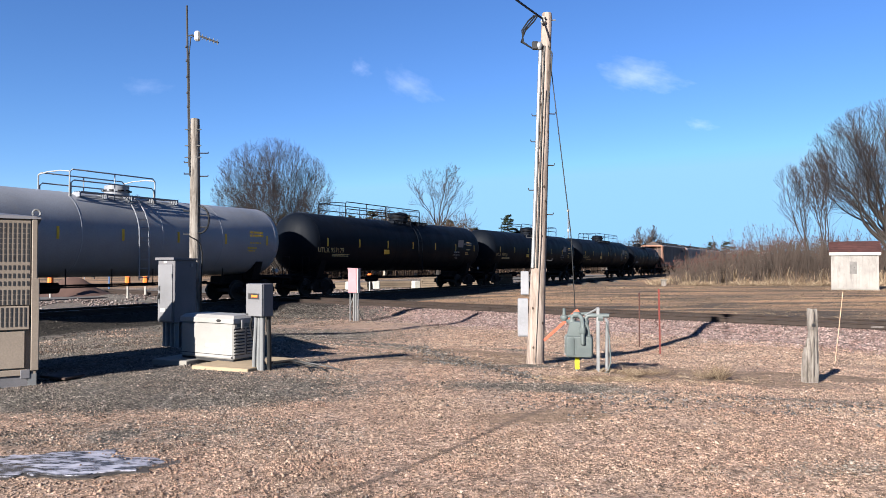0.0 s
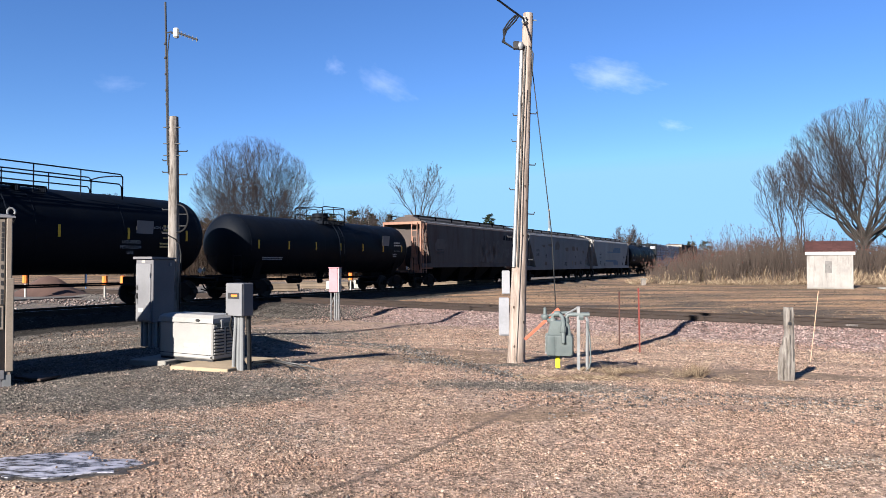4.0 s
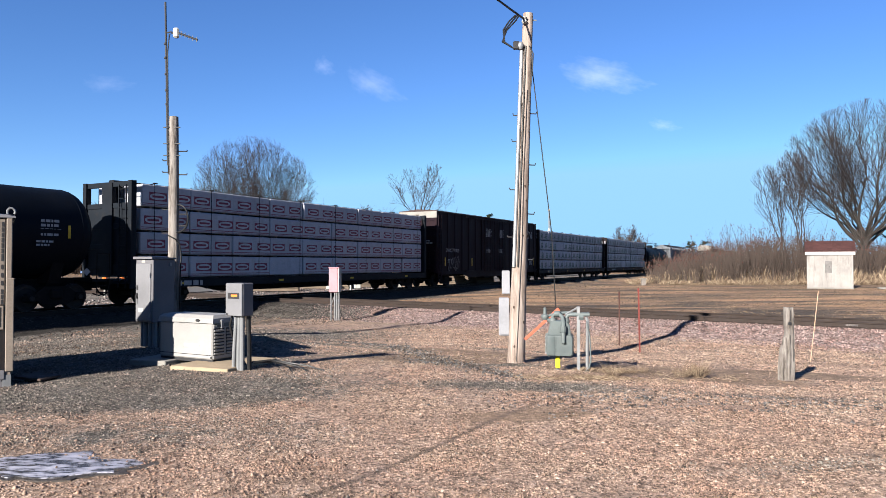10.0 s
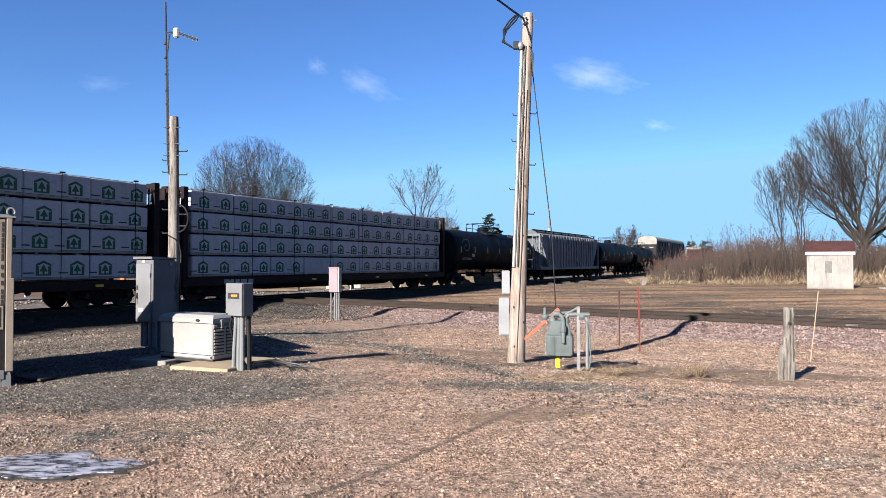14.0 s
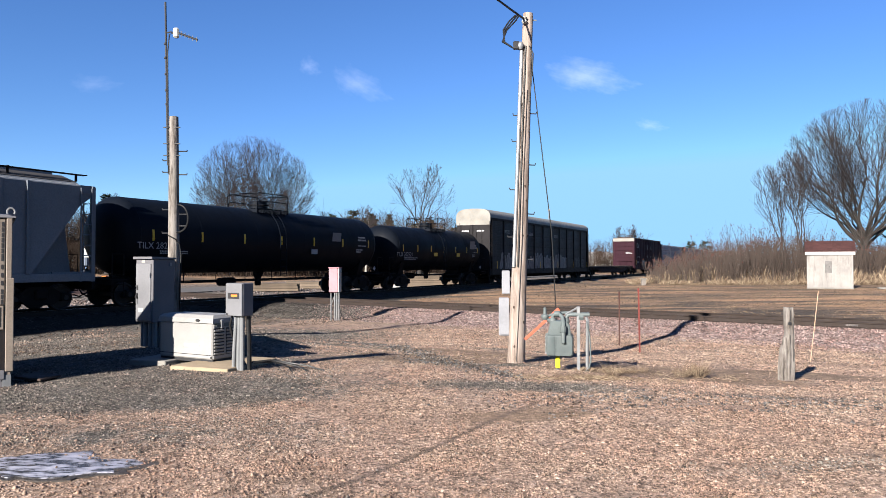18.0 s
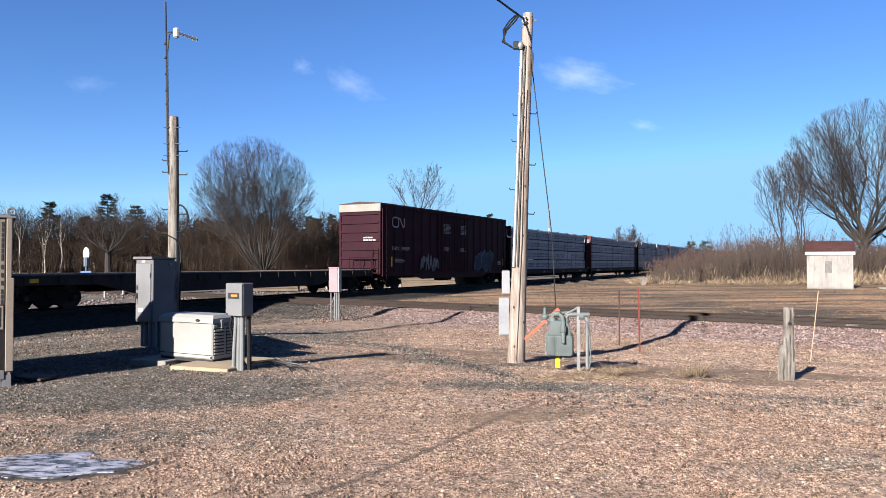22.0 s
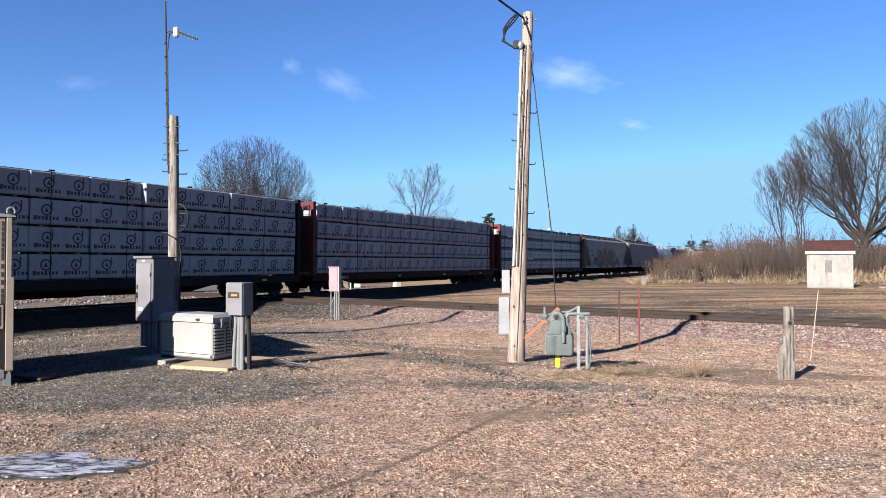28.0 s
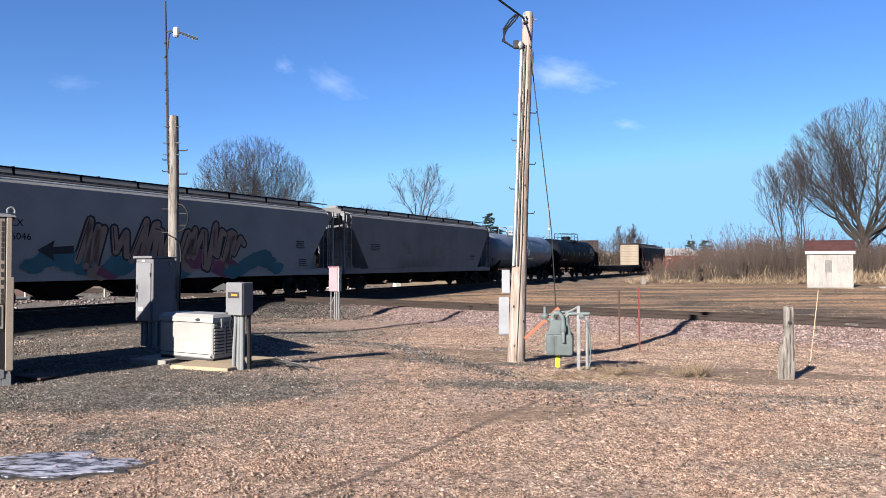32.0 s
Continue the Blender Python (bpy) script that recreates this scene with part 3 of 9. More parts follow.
        sh.box(min(s * (half - 0.75), s * half), max(s * (half - 0.75), s * half), -1.4, 1.4, 0.98, 1.04)
        sh.box(min(s * (half - 0.1), s * half), max(s * (half - 0.1), s * half), -1.45, 1.45, 0.86, 1.05)
        part("stub_sill", sh, black_dull, car, "black stub sill with tank saddle")
    for s in (-1, 1):
        for y in (-1.38, 1.38):
            sh = Shape()
            x = s * (half - 0.06)
            for e in (0, -0.5 * s):
                sh.path([(x + e, y, 0.55), (x + e, y, 2.0)], 0.02, 5)
            for z in (0.58, 0.85):
                sh.tube((x, y, z), (x - 0.5 * s, y, z), 0.018, n=5)
            sh.tube((x, y, 2.0), (x - 0.5 * s, y, 2.0), 0.02, n=5)
            part("grab_iron", sh, black_dull, car)
    # brake piping below
    sh = Shape().tube((-half + 3.4, 0.55, 0.85), (half - 3.4, 0.55, 0.85), 0.035, n=6)
    for x in np.linspace(-half + 3.8, half - 3.8, 7):
        sh.box(x - 0.03, x + 0.03, -0.95, 0.6, 0.80, 0.86)
        sh.tube((x, -0.9, 0.83), (x, -0.9, zc - r * 0.8), 0.02, n=5)
    sh.tube((-half + 3.4, -0.9, 0.83), (half - 3.4, -0.9, 0.83), 0.03, n=6)
    part("brake_pipe", sh, black_dull, car)
    sh = Shape().lathe([(-0.5, 0.02), (-0.45, 0.2), (0.45, 0.2), (0.5, 0.02)], 12, "x", pose(-1.8, 0.3, 0.78))
    part("air_reservoir", sh, black_dull, car)
    if belt:
        part("outlet_valve", Shape().lathe([(0.55, 0.1), (0.6, 0.16), (0.9, 0.16), (zc - r + 0.1, 0.3)], 12), black_dull, car)
    # marks on both flanks
    for s in (-1, 1):
        if yellow:
            for x in np.linspace(-L * 0.93, L * 0.93, 7):
                sh = Shape()
                for k in range(5):
                    a0, a1 = radians(90 + 8 - k * 3.2), radians(90 + 8 - (k + 1) * 3.2)
                    p = [(s * (r + 0.006) * math.sin(a), zc + (r + 0.006) * math.cos(a)) for a in (a0, a1)]
                    sh.add([(x - 0.05, *p[0]), (x + 0.05, *p[0]), (x + 0.05, *p[1]), (x - 0.05, *p[1])], [(0, 1, 2, 3)])
                part("reflector_strip", sh, yellow_mark, car)
        at = pose(0, 0, 0) if s < 0 else pose(0, 0, 0, 0, 0, 180)
        holder_y = -r - 0.012
        if number:
            lettering(number, 0.37, marks, car, at @ pose(-L * 0.90, holder_y, zc - 0.42))
        for k, (bx, bz, bw, bh, rows) in enumerate(((-L * 0.88, -0.62, 1.7, 0.05, 2), (L * 0.80, 0.35, 0.75, 0.09, 4), (L * 0.78, -0.35, 0.5, 0.07, 2))):
            b = bars(car, 0, 0, bw, bh, rows, marks, 0, seed=k + int(q0))
            b.matrix_basis = at @ pose(bx, -r * math.cos(math.asin(min(1, abs(bz) / r))) - 0.03, zc + bz)
    for s in (-1, 1):
        pl_ = Shape().slab([(-0.14, 0), (0, -0.14), (0.14, 0), (0, 0.14)], -0.004, 0.004)
        part("placard", pl_, white_mark, car, "white diamond placard", (half - 1.0 if s < 0 else -half + 1.0, s * 1.44, 1.35))
    add_trucks(car, half)
    add_couplers(car, half)
    CONSIST.append((car, (q0 + q1) / 2))
    return car


def hopper_car(q0, q1, paint, roof_z, label, ribs=0, curved=True, bays=3, sill_paint=None, end_paint=None, sill=1.02, slope=0.72):
    """A covered hopper: rounded or ribbed sides, roof walks, sloped ends in an open frame and discharge bays."""
    half = (q1 - q0) / 2
    car = thing("covered_hopper", label, "hopper car", pose(0, 0, 0), "freight train cars")
    zr, ze = roof_z + 0.14, roof_z - 0.28
    if curved:
        sec = [(-1.20, sill + 0.13), (-1.55, sill + 0.28), (-1.58, 2.1), (-1.58, 2.9), (-1.56, ze - 0.1), (-1.40, ze + 0.08), (-0.45, zr), (0.45, zr), (1.40, ze + 0.08), (1.56, ze - 0.1), (1.58, 2.9), (1.58, 2.1), (1.55, sill + 0.28), (1.20, sill + 0.13)]
        sec = sec[:4] + [(-1.575, 3.7)] + sec[4:10] + [(1.575, 3.7)] + sec[10:]
    else:
        sec = [(-1.52, 1.15), (-1.52, 3.7), (-1.52, ze), (-1.30, ze + 0.14), (-0.45, zr), (0.45, zr), (1.30, ze + 0.14), (1.52, ze), (1.52, 3.7), (1.52, 1.15)]
    n = len(sec)
    # the lower part of each end slopes inward to the bays
    verts = []

    def inset(z):
        return 0.0 if z > 3.7 else (3.7 - z) * slope
    for sgn in (-1, 1):
        for y, z in sec:
            verts.append((sgn * (half - 0.62 - inset(z)), y, z))
    faces = [(i, (i + 1) % n, n + (i + 1) % n, n + i) for i in range(n)] + [tuple(range(n)), tuple(range(n, 2 * n))[::-1]]
    sh = Shape()
    sh.add(verts, faces)
    part("body", sh, paint, car)
    side = Shape()
    for s in (-1, 1):
        # side sill and the plate closing the end bays
        y0 = s * 1.50
        side.box(-half + 0.05, half - 0.05, min(y0, y0 + s * 0.07), max(y0, y0 + s * 0.07), sill, sill + 0.28, 0.01)
    part("side_sill", side, sill_paint or paint, car)
    for s in (-1, 1):
        fr = Shape()
        x = s * (half - 0.08)
        for y in (-1.45, 1.45):
            fr.box(x - 0.06, x + 0.06, y - 0.06, y + 0.06, 1.0, ze)
            fr.tube((x, y, 2.5), (s * (half - 0.7), y, ze - 0.2), 0.03, n=6)
            fr.box(min(x, s * (half - 1.6)), max(x, s * (half - 1.6)), y - 0.03, y + 0.03, 1.28, 1.36)
            fr.slab([(s * (half - 0.62), ze - 0.7), (s * (half - 0.08), ze - 0.3), (s * (half - 0.08), ze), (s * (half - 0.62), ze)], y - 0.012, y + 0.012)
        fr.box(min(x - 0.06, x + 0.06), max(x - 0.06, x + 0.06), -1.5, 1.5, 1.0, 1.16)
        fr.box(x - 0.05, x + 0.05, -1.5, 1.5, ze - 0.12, ze + 0.04)
        fr.box(min(s * (half - 0.7), x), max(s * (half - 0.7), x), -1.45, 1.45, ze + 0.0, ze + 0.05)
        for y in (-0.5, 0.5):
            fr.slab([(s * (half - 0.62 - inset(1.15)), 1.15), (s * (half - 0.62), 3.5), (s * (half - 0.3), 1.15)], y - 0.03, y + 0.03)
        part("end_frame", fr, end_paint or paint, car)
        part("end_ladder", ladder_shape(s * (half + 0.0), -1.0, 1.0, ze, 0.42, axis="y"), end_paint or paint, car)
        part("side_ladder", ladder_shape(s * (half - 0.4), -1.56, 1.0, ze - 0.05, 0.42), end_paint or paint, car)
        part("side_ladder", ladder_shape(s * (half - 0.4), 1.56, 1.0, ze - 0.05, 0.42), end_paint or paint, car)
        part("brake_wheel" if s < 0 else "end_walk", Shape().lathe([(-0.03, 0.26), (0.03, 0.26)], 14, "x", pose(s * (half + 0.06), 0.5, 2.3)) if s < 0 else
             Shape().box(half - 0.6, half + 0.0, -1.4, 1.4, 1.17, 1.21), black_dull, car)
    if ribs:
        rib = Shape().box(-0.05, 0.05, -1.60, -1.52, 1.28, ze + 0.02, 0.01).mesh("side_rib", paint)
        for k in range(ribs):
            x = -half + 2.5 + (2 * half - 5.0) * k / (ribs - 1)
            part("side_rib", rib, paint, car, at=(x, 0, 0))
            part("side_rib", rib, paint, car, at=pose(x, 0, 0, 0, 0, 180))
    # roof: sheets, eave strip, trough hatches and running boards
    for s in (-1, 1):
        edge = (1.40, ze + 0.08) if curved else (1.30, ze + 0.14)
        cross = [(s * edge[0], edge[1] + 0.006), (s * 0.45, zr + 0.006), (s * 0.45, zr + 0.024), (s * edge[0], edge[1] + 0.024)]
        # Overlay sheet, added only to carry the darker roof tone.
        part("roof_sheet", Shape().slab(cross, -half + 0.64, half - 0.64, "yz"), hopper_roof, car, "thin dark sheet laid over the roof slope")
        part("eave", Shape().tube((-half + 0.6, s * 1.42, ze + 0.02), (half - 0.6, s * 1.42, ze + 0.02), 0.05, n=8), sunlit_eave, car)
        wk = Shape()
        for k in range(2):
            y = s * (0.92 + k * 0.15)
            wk.box(-half + 0.1, half - 0.1, y - 0.06, y + 0.06, zr + 0.03, zr + 0.055)
        for x in np.arange(-half + 0.4, half - 0.3, 2.4):
            wk.box(x - 0.02, x + 0.02, min(s * 1.02, s * 1.12), max(s * 1.02, s * 1.12), zr - 0.22, zr + 0.03)
        part("running_board", wk, black_dull, car, "open steel roof walkway")
    part("hatch_trough", Shape().box(-half + 0.9, half - 0.9, -0.36, 0.36, zr - 0.02, zr + 0.16, 0.05), paint, car)
    latch = Shape().box(-0.03, 0.03, -0.42, 0.42, zr + 0.14, zr + 0.18, 0.01).mesh("hatch_latch", black_dull)
    for x in np.arange(-half + 1.6, half - 1.2, 1.6):
        part("hatch_latch", latch, black_dull, car, at=(x, 0, 0))
    # discharge bays
    span = 2 * half - 6.6
    w = span / bays
    for k in range(bays):
        c = -span / 2 + (k + 0.5) * w
        b = Shape()
        b.add([(c - w / 2 + 0.03, -1.35, sill + 0.18), (c + w / 2 - 0.03, -1.35, sill + 0.18), (c + w / 2 - 0.03, 1.35, sill + 0.18), (c - w / 2 + 0.03, 1.35, sill + 0.18),
               (c - 0.4, -0.55, 0.42), (c + 0.4, -0.55, 0.42), (c + 0.4, 0.55, 0.42), (c - 0.4, 0.55, 0.42)],
              [(0, 1, 5, 4), (1, 2, 6, 5), (2, 3, 7, 6), (3, 0, 4, 7), (4, 5, 6, 7), (0, 3, 2, 1)])
        bay = part("discharge_bay", b, black_dull, car)
        g = Shape().box(c - 0.5, c + 0.5, -0.65, 0.65, 0.30, 0.43, 0.02)
        g.tube((c + 0.3, -0.95, 0.36), (c + 0.3, 0.95, 0.36), 0.03, n=6)
        part("outlet_gate", g, black_dull, bay)
    sl = Shape().box(-half + 0.3, half - 0.3, -0.22, 0.22, 0.75, 1.15, 0.02)
    sl.box(-half, -half + 0.12, -1.5, 1.5, 0.72, 1.02)
    sl.box(half - 0.12, half, -1.5, 1.5, 0.72, 1.02)
    part("centre_sill", sl, black_dull, car)
    add_trucks(car, half, 1.75)
    add_couplers(car, half)
    CONSIST.append((car, (q0 + q1) / 2))
    return car, half


# a rounded bent line, the shape of the cars' painted mark
MARK_LINE = [(0.01, 0, 0.30), (0.0, 0, 0.46), (-0.04, 0, 0.54), (-0.14, 0, 0.58), (-0.50, 0, 0.58), (-0.63, 0, 0.53), (-0.68, 0, 0.44), (-0.68, 0, 0.14), (-0.63, 0, 0.05), (-0.50, 0, 0.0), (-0.14, 0, 0.0), (-0.04, 0, 0.05), (0.0, 0, 0.14), (0.02, 0, 0.46), (0.07, 0, 0.55), (0.16, 0, 0.55), (0.52, 0, 0.04), (0.60, 0, 0.0), (0.68, 0, 0.05), (0.68, 0, 0.58)]


def box_car(q0, q1, paint, end_paint, label, number, mark):
    half, H, W = (q1 - q0) / 2, 5.37, 1.50
    car = thing("box_car", label, "box car", pose(0, 0, 0), "freight train cars")
    part("body", Shape().box(-half + 0.1, half - 0.1, -W, W, 1.02, H - 0.12, 0.03), paint, car)
    roof = Shape().slab([(-W - 0.04, H - 0.16), (-W - 0.04, H - 0.08), (0, H + 0.04), (W + 0.04, H - 0.08), (W + 0.04, H - 0.16)], -half + 0.06, half - 0.06, "yz")
    for x in np.arange(-half + 0.8, half - 0.5, 1.1):
        roof.slab([(-W - 0.03, H - 0.07), (0, H + 0.045), (W + 0.03, H - 0.07), (W + 0.03, H - 0.055), (0, H + 0.062), (-W - 0.03, H - 0.055)], x - 0.04, x + 0.04, "yz")
    part("roof", roof, brown_roof, car, "dull brown weathered roof")
    rib = Shape().slab([(-0.10, 0), (-0.06, -0.05), (0.06, -0.05), (0.10, 0)], 1.10, H - 0.2, "xy").mesh("side_rib", paint)
    dw = 2.45
    for s in (-1, 1):
        xs = [x for x in np.linspace(-half + 0.55, half - 0.55, 17) if abs(x) > dw + 0.15]
        for x in xs:
            part("side_rib", rib, paint, car, at=pose(x, s * W, 0, 0, 0, 0 if s < 0 else 180))
        for dx in (-1, 1):
            d = Shape().box(dx * dw / 2 - dw / 2 + 0.03, dx * dw / 2 + dw / 2 - 0.03, -0.07, 0.0, 1.12, H - 0.35, 0.015)
            door = part("plug_door", d, paint, car, at=pose(0, s * W, 0, 0, 0, 0 if s < 0 else 180))
            for z in np.linspace(1.5, H - 0.7, 6):
                part("door_rib", Shape().box(dx * dw / 2 - dw / 2 + 0.12, dx * dw / 2 + dw / 2 - 0.12, -0.095, -0.07, z - 0.05, z + 0.05, 0.01), paint, door)
            for e in (-0.8, -0.3, 0.3, 0.8):
                part("lock_rod", Shape().tube((dx * dw / 2 + e, -0.12, 1.05), (dx * dw / 2 + e, -0.12, H - 0.32), 0.022, n=6), paint, door)
            part("lock_handle", Shape().box(dx * dw / 2 - 0.35, dx * dw / 2 + 0.35, -0.15, -0.11, 2.15, 2.28), paint, door)
        tr = Shape()
        for z in (1.06, H - 0.26):
            tr.box(-2 * dw - 0.3, 2 * dw + 0.3, -0.11, 0, z - 0.05, z + 0.05)
        part("door_track", tr, paint, car, at=pose(0, s * W, 0, 0, 0, 0 if s < 0 else 180))
        part("side_sill", Shape().slab([(-half + 0.15, 1.05), (half - 0.15, 1.05), (half - 0.15, 0.85), (half - 4, 0.85), (half - 5, 0.62), (-half + 5, 0.62), (-half + 4, 0.85), (-half + 0.15, 0.85)], s * W - 0.02, s * W + 0.02), paint, car)
        side = pose(0, 0, 0) if s < 0 else pose(0, 0, 0, 0, 0, 180)
        # owner's mark as a plain looped band, number and small notices
        band = Shape()
        band.path(MARK_LINE, 0.055, 4)
        part("owner_mark", band, white_mark, car, "pale bent line mark", side @ pose(mark * (half - 2.0) * (1 if s < 0 else 1), -W - 0.07, 3.9) @ Matrix.Diagonal((1, 0.12, 1, 1)))
        lettering(number, 0.36, white_mark, car, side @ pose(-half + 2.3, -W - 0.075, 2.55))
        for k, (bx, bz, bw, bh, rows) in enumerate(((-1.7, 4.35, 1.1, 0.05, 8), (0.9, 4.35, 0.9, 0.05, 8), (-half + 1.6, 1.9, 1.1, 0.05, 3), (-1.6, 2.75, 0.8, 0.045, 4), (0.8, 2.75, 0.8, 0.045, 4), (half - 1.9, 1.8, 0.7, 0.05, 4))):
            b = bars(car, 0, 0, bw, bh, rows, white_mark, 0, seed=k)
            b.matrix_basis = side @ pose(bx, -W - 0.105 if abs(bx) < dw else -W - 0.06, bz)
        ym = Shape().box(-0.07, 0.07, -0.004, 0, -0.3, 0.3).mesh("reflector_strip", yellow_mark)
        for x in (-half + 1.0, -half * 0.45, half * 0.45, half - 1.0):
            part("reflector_strip", ym, yellow_mark, car, at=side @ pose(x + 0.31, -W - 0.008, 1.75))
        part("side_ladder", ladder_shape(-half + 0.42, -W - 0.06, 0.55, H - 0.4, 0.44), paint, car, at=side)
        part("side_ladder", ladder_shape(half - 0.42, -W - 0.06, 0.55, 2.4, 0.44), paint, car, at=side)
    # corrugated ends
    for s in (-1, 1):
        for k in range(7):
            z = 1.35 + k * 0.54
            part("end_rib", Shape().slab([(-W + 0.1, z), (W - 0.1, z), (W - 0.16, z + 0.13), (-W + 0.16, z + 0.13)], min(s * (half - 0.1), s * (half - 0.01)), max(s * (half - 0.1), s * (half - 0.01)), "yz"), end_paint, car)
        for y0, y1 in ((-W - 0.01, -W + 0.12), (W - 0.12, W + 0.01)):
            part("corner_post", Shape().box(min(s * (half - 0.12), s * (half - 0.03)), max(s * (half - 0.12), s * (half - 0.03)), y0, y1, 1.0, H - 0.14), end_paint, car)
        base = Shape().box(min(s * (half - 0.11), s * (half - 0.085)), max(s * (half - 0.11), s * (half - 0.085)), -W + 0.02, W - 0.02, 1.02, H - 0.6)
        part("end_plate", base, end_paint, car)
        top = Shape().box(min(s * (half - 0.12), s * (half - 0.02)), max(s * (half - 0.12), s * (half - 0.02)), -W - 0.015, W + 0.015, H - 0.58, H - 0.13, 0.01)
        part("end_cap", top, white_top, car, "white painted top of the end")
        lb = bars(car, 0, 0, 0.8, 0.09, 2, white_mark, 0)
        lb.matrix_basis = pose(s * (half + 0.0), 0.3 * s, 3.2, 0, 0, -90 if s < 0 else 90)
        pf = Shape().box(min(s * half, s * (half + 0.35)), max(s * half, s * (half + 0.35)), -1.1, 0.5, 1.25, 1.30)
        for y in (-1.1, -0.3, 0.5):
            pf.path([(s * (half + 0.33), y, 1.28), (s * (half + 0.33), y, 2.0)], 0.025, 5)
        pf.path([(s * (half + 0.33), -1.1, 2.0), (s * (half + 0.33), 0.5, 2.0)], 0.025, 5)
        part("end_platform", pf, end_paint, car)
        part("end_ladder", ladder_shape(s * (half + 0.03), -W + 0.3, 0.9, 2.5, 0.42, axis="y"), end_paint, car)
    sl = Shape().box(-half + 0.1, half - 0.1, -0.3, 0.3, 0.68, 1.02)
    for x in np.linspace(-half + 2.5, half - 2.5, 9):
        sl.box(x - 0.06, x + 0.06, -1.4, 1.4, 0.8, 1.02)
    sl.box(-1.2, 0.3, -1.2, -0.5, 0.45, 0.8, 0.05)
    part("underframe", sl, black_dull, car)
    add_trucks(car, half, 2.0)
    add_couplers(car, half)
    CONSIST.append((car, (q0 + q1) / 2))
    return car, half


def wrap_material(name, col, wear):
    m, nt, b, co = bare(name, 0.55)
    big = noise_tex(nt, co, 0.9, 5)
    c = ramp(nt, big, [(0.3, tuple(k * 0.88 for k in col)), (0.7, col)])
    cr = noise_tex(nt, co, 6, 6, 0.7, (0.5, 1, 1.6))
    c = mixed(nt, ramp(nt, cr, [(0.52, (0, 0, 0)), (0.74, (0.6,) * 3)]), c, wear)
    sag = noise_tex(nt, co, 2.2, 5, 0.6, (1.6, 1, 0.5))
    c = mixed(nt, ramp(nt, sag, [(0.5, (0, 0, 0)), (0.7, (0.5,) * 3)]), c, tuple(k * 0.72 for k in col))
    oi = nt.nodes.new("ShaderNodeObjectInfo")
    c = mixed(nt, 1.0, c, ramp(nt, oi.outputs["Random"], [(0, (0.86,) * 3), (1, (1.0,) * 3)]), "MULTIPLY")
    nt.links.new(c, b.inputs["Base Color"])
    add_bump(nt, b, cr, 0.8, 0.05)
    return m


def beam_car(q0, q1, frame_paint, wrap, style, label, cols, seed, rows=4, end_paint=None, proud=99):
    """A centre-beam flat car with wrapped lumber packs on both sides. style draws the print on a pack."""
    half = (q1 - q0) / 2
    car = thing("lumber_car", label, "lumber car", pose(0, 0, 0), "freight train cars")
    z0, zt = 1.04, 4.79
    d = Shape().box(-half, half, -1.42, 1.42, 0.86, 0.98, 0.02)
    part("deck", d, frame_paint, car)
    for s in (-1, 1):
        part("side_sill", Shape().box(-half, half, s * 1.42 - 0.04, s * 1.42 + 0.04, 0.68, 1.02, 0.01), frame_paint, car)
    part("centre_sill", Shape().slab([(-half + 0.4, 0.9), (half - 0.4, 0.9), (half - 0.4, 0.7), (half - 4.5, 0.68), (half - 6, 0.38), (-half + 6, 0.38), (-half + 4.5, 0.68), (-half + 0.4, 0.7)], -0.3, 0.3), black_dull, car)
    tr = Shape().box(-half + 0.2, half - 0.2, -0.16, 0.16, zt - 0.06, zt + 0.14, 0.02)
    for x in np.linspace(-half + 0.5, half - 0.5, 15):
        tr.box(x - 0.06, x + 0.06, -0.07, 0.07, 1.16, zt - 0.06)
    part("centre_beam", tr, frame_paint, car, "tall truss along the car's middle")
    ep = end_paint or frame_paint
    post = Shape().box(-0.12, 0.12, -0.10, 0.10, 0.95, zt + 0.05, 0.01).mesh("bulkhead_post", ep)
    beam = Shape().box(-0.05, 0.05, -1.26, 1.26, -0.10, 0.10, 0.01).mesh("bulkhead_beam", ep)
    for s in (-1, 1):
        x = s * (half - 0.12)
        bk = part("bulkhead", Shape().box(x - 0.02, x + 0.02, -1.3, 1.3, 1.16, zt - 0.9), ep, car)
        for y in (-1.36, 1.36):
            part("bulkhead_post", post, ep, bk, at=(x, y, 0))
        for z in (1.5, 2.3, 3.1, 3.9, zt - 0.06):
            part("bulkhead_beam", beam, ep, bk, at=(x, 0, z))
        part("stiffener", Shape().box(x - 0.10, x + 0.10, -0.3, 0.3, 1.2, zt, 0.01), ep, bk)
        part("end_ladder", ladder_shape(s * (half + 0.03), -1.0, 0.7, zt - 0.1, 0.42, axis="y"), end_paint or frame_paint, car)
    # lumber packs: rows of wrapped bundles
    rng = random.Random(seed)
    a, b_ = -half + 0.55, half - 0.42
    w, h = (b_ - a) / cols, (zt - z0) / rows
    pack = Shape().box(-w / 2 + 0.012, w / 2 - 0.012, -1.30, -0.2, 0.045, h - 0.03, 0.035).mesh("lumber_pack", wrap)
    prints = style(w, h)
    far = Shape()
    strap = Shape()
    for r in range(rows):
        shift = rng.choice((0.0, 0.0, 0.03, -0.02))
        for c in range(cols):
            x = a + (c + 0.5) * w
            p = part("lumber_pack", pack, wrap, car, at=pose(x + rng.uniform(-0.015, 0.015), rng.uniform(-0.045, 0.045) + shift - (0.15 if c >= proud else 0.0), z0 + r * h, 0, rng.uniform(-0.25, 0.25), rng.uniform(-0.7, 0.7)))
            if prints and not (rng.random() < 0.03):
                part("printed_mark", prints[(c + r) % len(prints)], None, p, at=(0, -1.305, 0))
